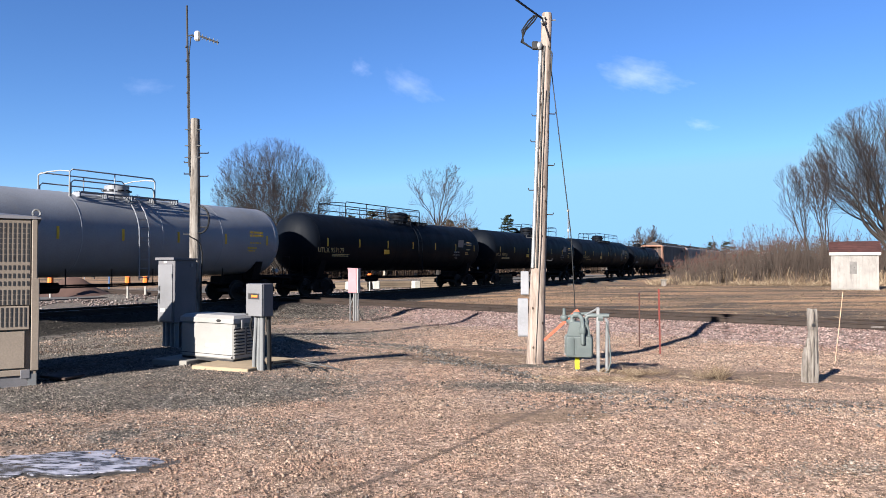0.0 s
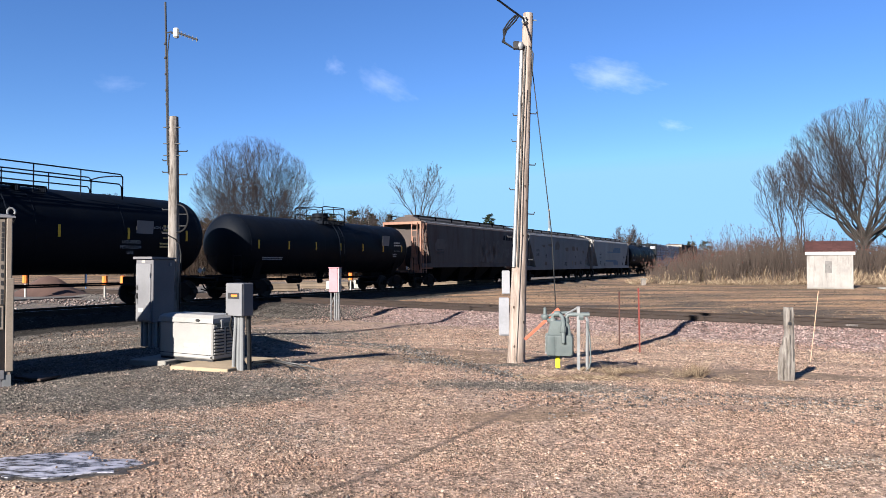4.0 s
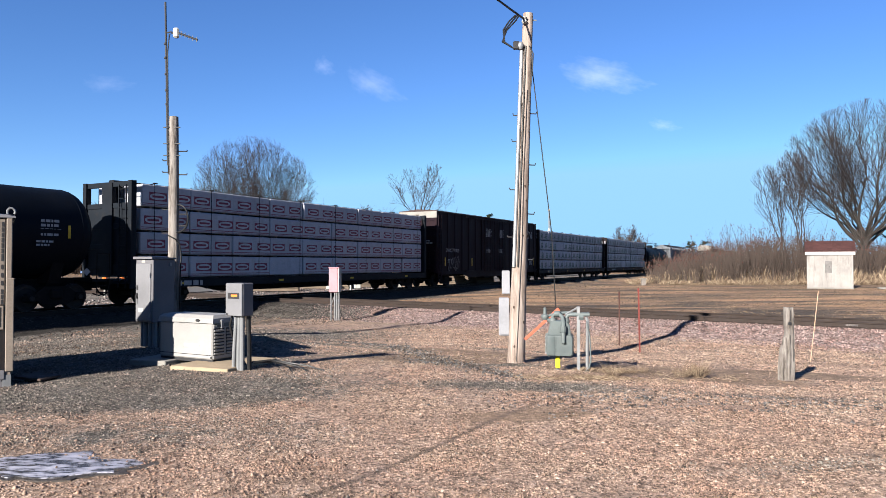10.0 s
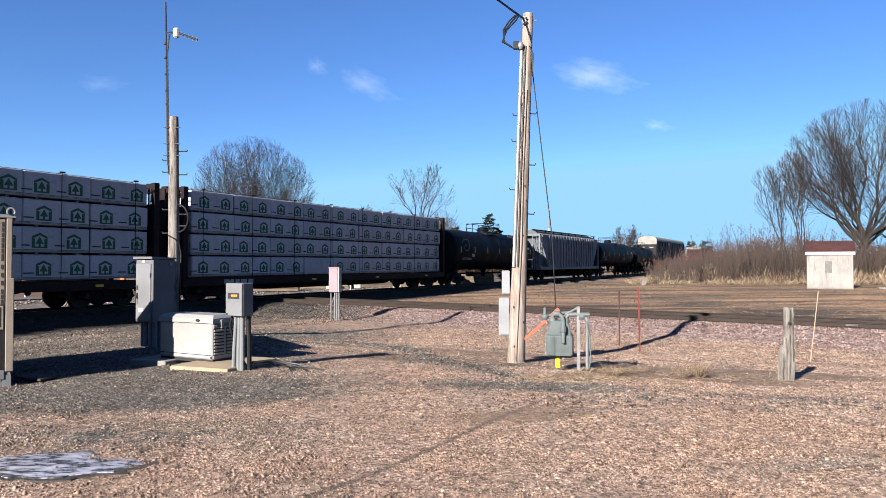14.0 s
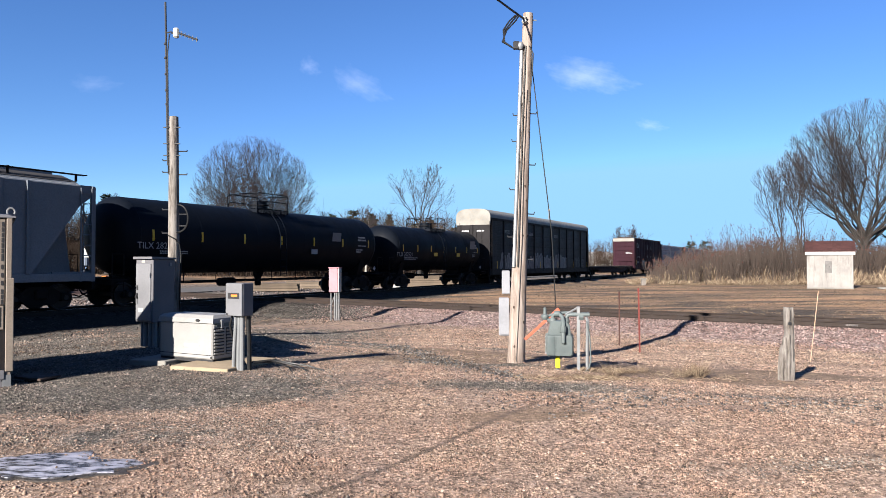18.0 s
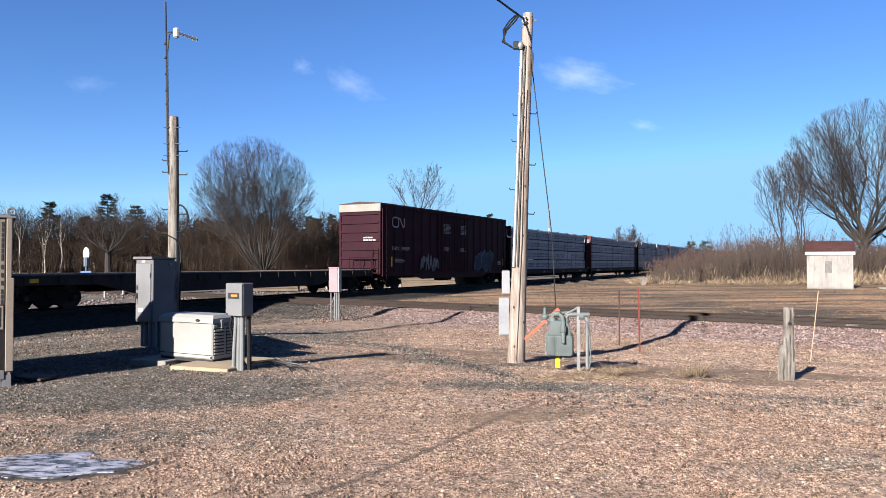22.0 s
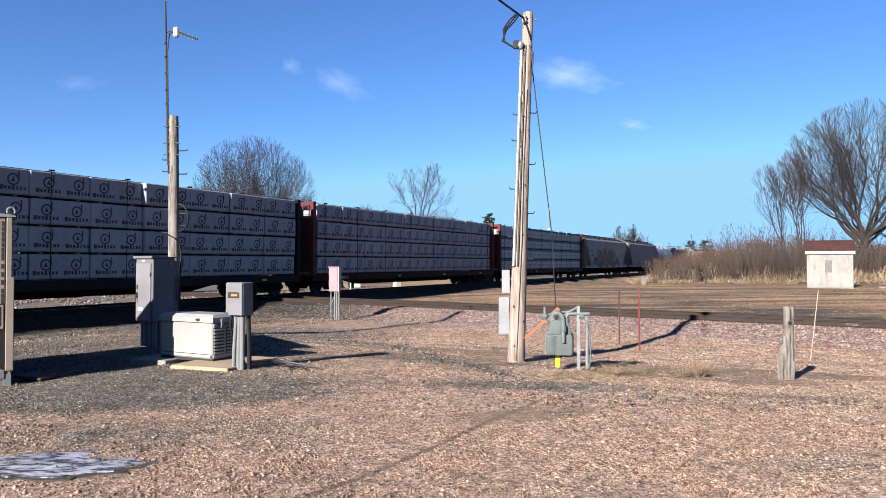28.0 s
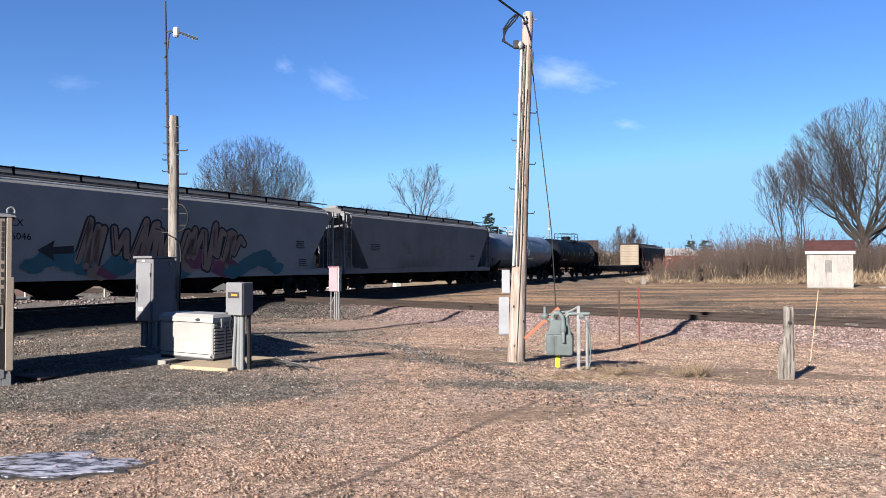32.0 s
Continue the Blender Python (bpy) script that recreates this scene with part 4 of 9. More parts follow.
            far.box(x - w / 2 + 0.012, x + w / 2 - 0.012, 0.2, 1.30, z0 + r * h + 0.045, z0 + (r + 1) * h - 0.03, 0.03)
            if r:
                for e in (-0.3, 0.3):
                    strap.box(x + e * w - 0.05, x + e * w + 0.05, -1.27, -0.2, z0 + r * h - 0.035, z0 + r * h + 0.045)
                    strap.box(x + e * w - 0.05, x + e * w + 0.05, 0.2, 1.27, z0 + r * h - 0.035, z0 + r * h + 0.045)
    tagged(part("far_side_packs", far, wrap, car, "wrapped lumber on the other side"), kind="stuff")
    tagged(part("spacer_stick", strap, plank_wood, car), kind="stuff")
    cable = Shape()
    cable.box(-0.03, 0.03, -1.37, -0.1, zt, zt + 0.02)
    cable.box(-0.008, 0.008, -1.352, -1.336, 0.98, zt + 0.02)
    cable.box(-0.08, 0.08, -1.42, -1.32, zt, zt + 0.05)
    cable = cable.mesh("tie_down_cable", black_dull)
    for x in np.linspace(a + 0.6, b_ - 0.6, 8):
        part("tie_down_cable", cable, black_dull, car, at=(x, 0, 0))
        part("tie_down_cable", cable, black_dull, car, at=pose(x, 0, 0, 0, 0, 180))
    ym = Shape().box(-0.16, 0.16, -0.004, 0, -0.045, 0.045).mesh("reflector_strip", yellow_mark)
    for x in np.linspace(-half + 2.6, half - 2.6, 4):
        part("reflector_strip", ym, yellow_mark, car, at=(x, -1.463, 0.84))
        part("reflector_strip", ym, yellow_mark, car, at=pose(x, 1.463, 0.84, 0, 0, 180))
    wn = Shape().lathe([(-0.05, 0.09), (0.05, 0.09)], 8, "y").mesh("winch", black_dull)
    for x in np.linspace(-half + 1.0, half - 1.0, 16):
        part("winch", wn, black_dull, car, at=(x, -1.42, 0.66))
    add_trucks(car, half, 2.0)
    add_couplers(car, half)
    CONSIST.append((car, (q0 + q1) / 2))
    return car, half
def flat_face(sh, outline, mi=0, y=0.0):
    sh.mi = mi
    sh.add([(x, y, z) for x, z in outline], [tuple(range(len(outline)))])


def rect(cx, cz, w, h):
    return [(cx - w / 2, cz - h / 2), (cx + w / 2, cz - h / 2), (cx + w / 2, cz + h / 2), (cx - w / 2, cz + h / 2)]


def oval(cx, cz, rx, rz, n=16):
    return [(cx + rx * math.cos(2 * math.pi * k / n), cz + rz * math.sin(2 * math.pi * k / n)) for k in range(n)]


print_green = surface("green_wrap_print", (0.0108, 0.054, 0.0324), 0.6, scale=5, bump=0)
print_dark = surface("dark_wrap_print", (0.0216, 0.023, 0.0288), 0.6, scale=5, bump=0)
print_navy = surface("navy_wrap_print", (0.0158, 0.0288, 0.0684), 0.6, scale=5, bump=0)
print_red = surface("red_wrap_print", (0.125, 0.028, 0.040), 0.6, scale=5, bump=0)
print_teal = surface("dark_teal_wrap_print", (0.0144, 0.0612, 0.072), 0.6, scale=5, bump=0)
print_pale = surface("pale_wrap_print", (0.274, 0.281, 0.302), 0.6, scale=5, bump=0)
print_grey = surface("grey_wrap_print", (0.166, 0.173, 0.187), 0.6, scale=5, bump=0)
wrap_white = wrap_material("white_lumber_wrap", (0.27, 0.276, 0.306), (0.165, 0.165, 0.19))
wrap_grey = wrap_material("dull_white_lumber_wrap", (0.215, 0.221, 0.243), (0.128, 0.128, 0.147))


def done(sh, name, mats):
    me = sh.mesh(name, mats, smooth=False)
    return me


def style_house(w, h):
    """A dark green house over a tree, with a word bar beside it and a double base line."""
    out = []
    for flip in (0, 1):
        sh = Shape()
        for k in (-1, 1):
            cx = k * w / 4 + (0.12 if flip else 0.0)
            flat_face(sh, [(cx - 0.27, 0.58), (cx - 0.27, 0.50), (cx, 0.62), (cx + 0.27, 0.50), (cx + 0.27, 0.58), (cx, 0.71)], 0)
            flat_face(sh, rect(cx - 0.215, 0.37, 0.11, 0.28), 0)
            flat_face(sh, rect(cx + 0.215, 0.37, 0.11, 0.28), 0)
            flat_face(sh, [(cx - 0.15, 0.33), (cx + 0.15, 0.33), (cx, 0.58)], 0, 0.001)
            flat_face(sh, rect(cx, 0.28, 0.07, 0.1), 0, 0.001)
            flat_face(sh, rect(cx, 0.215, 0.54, 0.05), 0)
            flat_face(sh, rect(cx - 0.52, 0.28, 0.36, 0.045), 1)
        flat_face(sh, rect(0, 0.13, w - 0.08, 0.018), 0)
        flat_face(sh, rect(0, 0.095, w - 0.08, 0.012), 1)
        out.append(done(sh, "printed_mark", [print_green, print_dark]))
    return out


def style_oval(w, h):
    """A red frame round a pale oval with a dark word bar."""
    out = []
    for flip in (0, 1):
        sh = Shape()
        for k in (-1, 1):
            cx = k * w / 4 + (0.15 if flip else 0.0)
            flat_face(sh, rect(cx, 0.45, 0.86, 0.34), 0)
            flat_face(sh, oval(cx, 0.45, 0.40, 0.135), 1, -0.001)
            flat_face(sh, rect(cx, 0.45, 0.56, 0.085), 0, -0.002)
        flat_face(sh, rect(0, 0.16, w - 0.08, 0.03), 0)
        flat_face(sh, rect(0, 0.10, w - 0.08, 0.012), 0)
        out.append(done(sh, "printed_mark", [print_red, print_pale]))
    return out


def style_slant(w, h):
    """A navy slanted flag with a pale word bar."""
    out = []
    for flip in (0, 1):
        sh = Shape()
        for k in (-1, 1):
            cx = k * w / 4 + (0.13 if flip else 0.0)
            flat_face(sh, [(cx - 0.52, 0.28), (cx + 0.40, 0.28), (cx + 0.52, 0.62), (cx - 0.40, 0.62)], 0)
            flat_face(sh, [(cx - 0.42, 0.53), (cx + 0.34, 0.53), (cx + 0.36, 0.565), (cx - 0.40, 0.565)], 1, -0.001)
            for j in range(5):
                a = cx - 0.36 + j * 0.15
                flat_face(sh, [(a, 0.34), (a + 0.10, 0.34), (a + 0.13, 0.49), (a + 0.03, 0.49)], 1, -0.001)
        flat_face(sh, rect(0, 0.14, w - 0.08, 0.014), 0)
        out.append(done(sh, "printed_mark", [print_navy, print_pale]))
    return out


def style_drop(w, h):
    """A dark ring with a drop inside and a word bar below."""
    out = []
    for flip in (0, 1):
        sh = Shape()
        for k in (-1, 1):
            cx = k * w / 4 + (0.1 if flip else 0.0)
            a, b = oval(cx, 0.54, 0.20, 0.20, 18), oval(cx, 0.54, 0.15, 0.15, 18)
            sh.mi = 0
            sh.add([(x, 0, z) for x, z in a + b], [(i, (i + 1) % 18, 18 + (i + 1) % 18, 18 + i) for i in range(18)])
            flat_face(sh, rect(cx + 0.18, 0.66, 0.05, 0.30), 0, -0.001)
            flat_face(sh, [(cx - 0.07, 0.47), (cx + 0.07, 0.47), (cx, 0.64)], 0, -0.001)
            for j, l in enumerate((0.13, 0.09, 0.09, 0.09, 0.05, 0.09, 0.08)):
                flat_face(sh, rect(cx - 0.39 + j * 0.13, 0.26, l * 1.0, 0.15 if j in (0, 3, 4) else 0.105), 0)
            flat_face(sh, rect(cx, 0.18, 0.4, 0.02), 1)
        flat_face(sh, rect(0, 0.115, w - 0.08, 0.010), 1)
        flat_face(sh, rect(0, 0.085, w - 0.08, 0.010), 1)
        out.append(done(sh, "printed_mark", [print_dark, print_grey]))
    return out


def style_band(w, h):
    """A dark teal band along the pack's top and a small word bar."""
    out = []
    for flip in (0, 1):
        sh = Shape()
        flat_face(sh, rect(0, h - 0.125, w - 0.03, 0.19), 0)
        for k in (-1, 1):
            cx = k * w / 4 - 0.1
            flat_face(sh, rect(cx, 0.42, 0.62, 0.035), 1)
            flat_face(sh, rect(cx - 0.1, 0.36, 0.42, 0.025), 1)
        flat_face(sh, rect(0, 0.09, w - 0.05, 0.012), 0)
        out.append(done(sh, "printed_mark", [print_teal, print_navy]))
    return out


def style_small(w, h):
    out = []
    for flip in (0, 1):
        sh = Shape()
        for k in (-1, 0, 1):
            cx = k * w / 3 + 0.05 * flip
            flat_face(sh, oval(cx, 0.46, 0.11, 0.11, 10), 0)
            flat_face(sh, rect(cx, 0.28, 0.45, 0.06), 0)
        flat_face(sh, rect(0, 0.12, w - 0.08, 0.014), 0)
        out.append(done(sh, "printed_mark", [print_grey]))
    return out


def ribbon(sh, pts, w, mi, y):
    """A sprayed stroke of width w along points, with round joints."""
    for (x0, z0), (x1, z1) in zip(pts, pts[1:]):
        l = math.hypot(x1 - x0, z1 - z0) or 1.0
        nx, nz = -(z1 - z0) / l * w / 2, (x1 - x0) / l * w / 2
        flat_face(sh, [(x0 + nx, z0 + nz), (x1 + nx, z1 + nz), (x1 - nx, z1 - nz), (x0 - nx, z0 - nz)], mi, y)
    for k, (x, z) in enumerate(pts):
        flat_face(sh, oval(x, z, w / 2, w / 2, 8), mi, y - 0.0003 * (1 + k % 2))


def graffiti(car, x, z, w, h, letters, fill, edge, y, seed, tilt=0.12, name="graffiti", fat=1.0):
    """A sprayed scrawl of outlined strokes, none of them readable."""
    rng = random.Random(seed)
    sh = Shape()
    lw = w / letters
    for k in range(letters):
        cx, wide = x + (k + 0.5) * lw, lw * rng.uniform(0.75, 1.15)
        low, high = z + h * rng.uniform(0.10, 0.2), z + h * rng.uniform(0.78, 0.92)
        steps = rng.randint(4, 6)
        pts = []
        for i in range(steps):
            f = i / (steps - 1) - 0.5
            zz = (high if (i + k) % 2 else low) + rng.uniform(-0.18, 0.18) * h * (0.4 if i in (0, steps - 1) else 1.0)
            pts.append((cx + f * wide * rng.uniform(0.7, 1.2) + (zz - z) * tilt, zz))
            if rng.random() < 0.5:
                pts.append((pts[-1][0] + rng.uniform(0.05, 0.25) * wide, zz + rng.uniform(-0.16, 0.16) * h))
        bold = min(0.26 * h, 0.36 * lw) * fat
        ribbon(sh, pts, bold, 1, y - 0.0012 * (k % 2))
        ribbon(sh, pts, bold * (0.62 if fat < 1.3 else 0.86), 0, y - 0.004 - 0.0006 * (k % 2))
        ribbon(sh, [(px - bold * 0.12, pz + bold * 0.12) for px, pz in pts[:2]], bold * 0.10, 1, y - 0.0062)
    return tagged(part(name, sh, [fill, edge], car, "sprayed graffiti"), kind="stuff")


def auto_rack(q0, q1, label):
    half, H, W = (q1 - q0) / 2, 6.08, 1.50
    car = thing("auto_rack_car", label, "auto rack", pose(0, 0, 0), "freight train cars")
    part("deck", Shape().box(-half, half, -W + 0.02, W - 0.02, 0.78, 1.12, 0.02), black_dull, car)
    core = Shape().box(-half + 0.35, half - 0.35, -W + 0.10, W - 0.10, 1.12, 5.2)
    part("inner_body", core, rack_frame, car)
    nb = 11
    bw = (2 * half - 1.4) / nb
    ridge = [(0.0, 0.0), (-0.03, 0.0)]
    for j in range(7):
        z = 0.05 + j * 0.13
        ridge += [(-0.03, z), (-0.045, z + 0.015), (-0.045, z + 0.06), (-0.03, z + 0.075)]
    ridge += [(-0.03, 0.95), (0.0, 0.95)]
    panel = Shape().slab(ridge, -bw / 2 + 0.05, bw / 2 - 0.05, "yz").mesh("side_panel", rack_side, smooth=False)
    post = Shape().box(-0.085, 0.085, -0.11, 0.0, 0.9, 5.2, 0.015).mesh("side_post", rack_frame)
    for s in (-1, 1):
        side = pose(0, 0, 0) if s < 0 else pose(0, 0, 0, 0, 0, 180)
        for k in range(nb):
            for j in range(4):
                part("side_panel", panel, rack_side, car, at=side @ pose(-half + 0.7 + (k + 0.5) * bw, -W + 0.08, 1.2 + j * 0.985))
        for k in range(nb + 1):
            part("side_post", post, rack_frame, car, at=side @ pose(-half + 0.7 + k * bw, -W + 0.08, 0))
        part("top_rail", Shape().box(-half + 0.3, half - 0.3, -W - 0.05, -W + 0.08, 5.16, 5.32, 0.01), rack_frame, car, at=side)
        part("side_sill", Shape().box(-half + 0.1, half - 0.1, -W - 0.02, -W + 0.06, 0.72, 1.16, 0.01), rack_frame, car, at=side)
        # owner's mark in its own dark square
        sq = Shape().box(-0.62, 0.62, -0.004, 0.0, -0.45, 0.45)
        part("mark_plate", sq, black_dull, car, at=side @ pose(-half + 0.7 + 2.5 * bw, -W + 0.03, 3.55))
        band = Shape().path([(x * 0.66, 0, z * 0.8 - 0.24) for x, _, z in MARK_LINE], 0.05, 4)
        part("owner_mark", band, white_mark, car, "pale bent line mark", side @ pose(-half + 0.7 + 2.5 * bw, -W + 0.022, 3.55) @ Matrix.Diagonal((1, 0.1, 1, 1)))
        ym = Shape().box(-0.06, 0.06, -0.004, 0, -0.3, 0.3).mesh("reflector_strip", yellow_mark)
        for x in np.linspace(-half + 1.2, half - 1.2, 6):
            part("reflector_strip", ym, yellow_mark, car, at=side @ pose(x + 0.4, -W - 0.03, 1.5))
        for k, x in enumerate((-half + 3.2, -half + 8.8, 2.0)):
            b = bars(car, 0, 0, 1.2, 0.06, 3, white_mark, 0, seed=k)
            b.matrix_basis = side @ pose(x, -W + 0.03, 4.4)
    rf = Shape()
    arch = [-1.53, -1.53, -1.50, -1.40, -1.20, -0.92, -0.5, 0.0, 0.5, 0.92, 1.20, 1.40, 1.50, 1.53, 1.53]
    top = [5.25, 5.48, 5.62, 5.78, 5.93, 6.02, 6.06, H, 6.06, 6.02, 5.93, 5.78, 5.62, 5.48, 5.25]
    xs = np.arange(-half + 0.3, half - 0.29, 0.21)
    verts, faces = [], []
    for i, x in enumerate(xs):
        e = 0.075 if i % 2 else 0.0
        verts += [(x, y, z - e) for y, z in zip(arch, top)]
    for i in range(len(xs) - 1):
        faces += [(i * 15 + j, i * 15 + j + 1, (i + 1) * 15 + j + 1, (i + 1) * 15 + j) for j in range(14)]
    rf.add(verts, faces)
    part("roof", rf.mesh("roof", rack_roof, smooth=False), rack_roof, car, "arched corrugated grey roof")
    for s in (-1, 1):
        e = Shape()
        ring = [(y, z) for y, z in zip(arch, top)]
        e.slab([(-W - 0.02, 4.75)] + ring + [(W + 0.02, 4.75)], min(s * (half - 0.35), s * (half - 0.22)), max(s * (half - 0.35), s * (half - 0.22)), "yz")
        part("end_cap", e, white_top, car, "white painted end gable")
        for d in (-1, 1):
            dr = Shape().box(min(s * (half - 0.34), s * (half - 0.20)), max(s * (half - 0.34), s * (half - 0.20)), min(d * 0.02, d * (W - 0.02)), max(d * 0.02, d * (W - 0.02)), 1.14, 4.75, 0.02)
            door = part("end_door", dr, rack_frame, car)
            hd = Shape()
            for y in (0.3, 0.8):
                hd.tube((s * (half - 0.17), d * y, 1.3), (s * (half - 0.17), d * y, 4.4), 0.03, n=6)
            part("door_bar", hd, rack_frame, door)
            lab = Shape().box(min(s * (half - 0.185), s * (half - 0.19)), max(s * (half - 0.185), s * (half - 0.19)), min(d * 0.35, d * 1.0), max(d * 0.35, d * 1.0), 4.2, 4.32)
            part("notice", lab, white_mark, door)
        part("end_ladder", ladder_shape(s * (half - 0.02), W - 0.2, 0.8, 4.9, 0.42, axis="y"), rack_frame, car)
        part("corner_ladder", ladder_shape(s * (half - 0.3), -W - 0.06, 0.6, 5.0, 0.44), rack_frame, car)
    sl = Shape().slab([(-half + 0.3, 0.8), (half - 0.3, 0.8), (half - 4.2, 0.75), (half - 5.5, 0.4), (-half + 5.5, 0.4), (-half + 4.2, 0.75)], -0.5, 0.5)
    part("centre_sill", sl, black_dull, car)
    add_trucks(car, half, 2.9)
    add_couplers(car, half)
    CONSIST.append((car, (q0 + q1) / 2))
    return car, half


def flat_car(q0, q1, label, bulkheads=False):
    half = (q1 - q0) / 2
    car = thing("flat_car", label, "flat car", pose(0, 0, 0), "freight train cars")
    for s in (-1, 1):
        y = s * 1.42
        part("side_sill", Shape().slab([(-half, 1.22), (half, 1.22), (half, 0.92), (half - 3.5, 0.88), (half - 5.0, 0.50), (-half + 5.0, 0.50), (-half + 3.5, 0.88), (-half, 0.92)], y - 0.03, y + 0.03), flat_brown, car)
        pk = Shape().box(-0.09, 0.09, -0.10, 0.0, 0.95, 1.20, 0.01).mesh("stake_pocket", flat_brown)
        for x in np.linspace(-half + 0.8, half - 0.8, 17):
            part("stake_pocket", pk, flat_brown, car, at=pose(x, y + s * 0.03, 0, 0, 0, 0 if s < 0 else 180))
        part("side_flange", Shape().box(-half, half, y - 0.07, y + 0.07, 1.20, 1.235), flat_brown, car)
        ym = Shape().box(-0.25, 0.25, -0.004, 0, -0.07, 0.07)
        part("reflector_strip", ym, yellow_mark, car, at=pose(-half + 1.0, s * 1.455, 1.06, 0, 0, 0 if s < 0 else 180))
    plank = Shape().box(-0.105, 0.105, -1.36, 1.36, 1.22, 1.275, 0.008).mesh("deck_plank", plank_wood)
    for x in np.arange(-half + 0.12, half - 0.1, 0.222):
        part("deck_plank", plank, plank_wood, car, at=(x, 0, 0))
    sl = Shape().box(-half + 0.1, half - 0.1, -0.3, 0.3, 0.62, 1.2)
    for x in np.linspace(-half + 1, half - 1, 11):
        sl.box(x - 0.06, x + 0.06, -1.4, 1.4, 0.9, 1.2)
    part("underframe", sl, black_dull, car)
    for s in (-1, 1):
        part("end_sill", Shape().box(min(s * half, s * (half - 0.15)), max(s * half, s * (half - 0.15)), -1.42, 1.42, 0.85, 1.22, 0.01), flat_brown, car)
        if bulkheads:
            x = s * (half - 0.25)
            bk = part("bulkhead", Shape().box(x - 0.03, x + 0.03, -1.36, 1.36, 1.28, 4.3), flat_brown, car)
            for y in np.linspace(-1.3, 1.3, 5):
                part("bulkhead_post", Shape().box(x - 0.12, x + 0.12, y - 0.07, y + 0.07, 1.27, 4.3, 0.01), flat_brown, bk)
            for z in (1.5, 2.4, 3.3, 4.25):
                part("bulkhead_beam", Shape().box(x - 0.10, x + 0.10, -1.36, 1.36, z - 0.08, z + 0.08), flat_brown, bk)
            board = Shape().box(-0.028, 0.028, -1.34, 1.34, 0, 0.23, 0.008).mesh("board", bulkhead_tan)
            for k in range(12):
                part("board", board, bulkhead_tan, bk, at=(x - s * 0.152, 0, 1.30 + k * 0.248))
        gi = Shape()
        for e in (0.0, 0.42):
            gi.path([(s * (half - 0.1 - e), -1.5, 0.5), (s * (half - 0.1 - e), -1.5, 1.2)], 0.018, 5)
        gi.tube((s * (half - 0.1), -1.5, 0.55), (s * (half - 0.52), -1.5, 0.55), 0.018, n=5)
        part("stirrup_step", gi, flat_brown, car)
    bw = Shape().lathe([(-0.02, 0.26), (0.02, 0.26)], 14, "x", pose(-half - 0.03, -0.9, 1.05))
    part("brake_wheel", bw, black_dull, car)
    add_trucks(car, half, 1.9)
    add_couplers(car, half)
    CONSIST.append((car, (q0 + q1) / 2))
    return car, half


# the consist, in order, with each car's reach along the train in metres
tank_car(19.5, 37.8, white_paint, 2.72, 1.55, 2, yellow_mark, "", "white tank car with railed top platform and grey streaks", 2.1, dome_dx=0.8, rail=(-1.7, 1.8))
tank_car(38.6, 58.7, black_paint, 2.78, 1.55, 0, gold_mark, "UTLX 957179", "black pressure tank car with a railed valve platform", 1.9, dome_dx=0.7, rail=(-6.0, 1.7))
tank_car(59.5, 79.8, black_paint, 2.78, 1.55, 0, gold_mark, "UTLX 953741", "black pressure tank car with gold number on its flank", 1.9, dome_dx=0.6, rail=(-2.8, 5.5))
tank_car(80.3, 100.4, black_paint, 2.78, 1.55, 0, gold_mark, "UTLX 953295", "black pressure tank car with gold number on its flank", 1.9, dome_dx=0.75, rail=(-3.0, 5.65))
tank_car(101.3, 117.3, black_paint, 2.55, 1.45, 1, white_mark, "", "black general purpose tank car with small top platform", 1.0, belt=True)
h1, hh1 = hopper_car(118.0, 136.1, rust_hopper, 4.66, "rust-stained brown covered hopper with faded graffiti", bays=4, end_paint=sunlit_end, sill=1.36, slope=0.34)
h2, hh2 = hopper_car(136.9, 156.8, grey_hopper, 4.62, "dull grey covered hopper with rust patches", bays=4)
h3, hh3 = hopper_car(157.7, 175.5, pale_hopper, 4.62, "pale grey covered hopper with blue stripes", bays=3)
tank_car(176.25, 194.2, black_paint, 2.74, 1.60, 1, white_mark, "", "black tank car with central top platform", 1.2, belt=True)
beam_car(195.0, 217.8, green_frame, wrap_white, style_oval, "dark green lumber car stacked with red-printed white packs", 9, 1)
b1, hb1 = box_car(219.1, 238.4, brown_box, brown_box, "dark brown high-cube box car with white end top", "DWC 793307", 1)
beam_car(239.3, 262.3, brown_frame, wrap_white, style_house, "lumber car stacked with white packs printed with green houses", 9, 2)
beam_car(263.5, 286.4, brown_frame, wrap_white, style_house, "lumber car stacked with white packs printed with green houses", 9, 3)
tank_car(287.2, 304.6, black_paint, 2.66, 1.52, 1, white_mark, "", "black tank car with pale swirl and platform rails", 1.2, belt=True)
h6, hh6 = hopper_car(305.4, 325.5, steel_hopper, 4.66, "slate grey ribbed covered hopper", ribs=18, curved=False, bays=4)
tank_car(326.2, 344.6, black_paint, 2.76, 1.54, 1, white_mark, "TILX 282964", "black tank car with a round manway platform", 1.1, belt=True)
tank_car(345.3, 359.3, black_paint, 2.62, 1.46, 1, white_mark, "TILX 202521", "black tank car with yellow labels", 1.1, belt=True)
ar, har = auto_rack(359.8, 387.4, "dark auto rack with grey arched roof and graffiti")
flat_car(388.2, 409.4, "empty brown flat car with plank deck")
b2, hb2 = box_car(410.1, 429.3, red_box, red_box, "oxide red high-cube box car with white end top", "DWC 794059", -1)
beam_car(430.3, 453.0, brown_frame, wrap_grey, style_slant, "lumber car stacked with packs printed with navy flags", 9, 4)
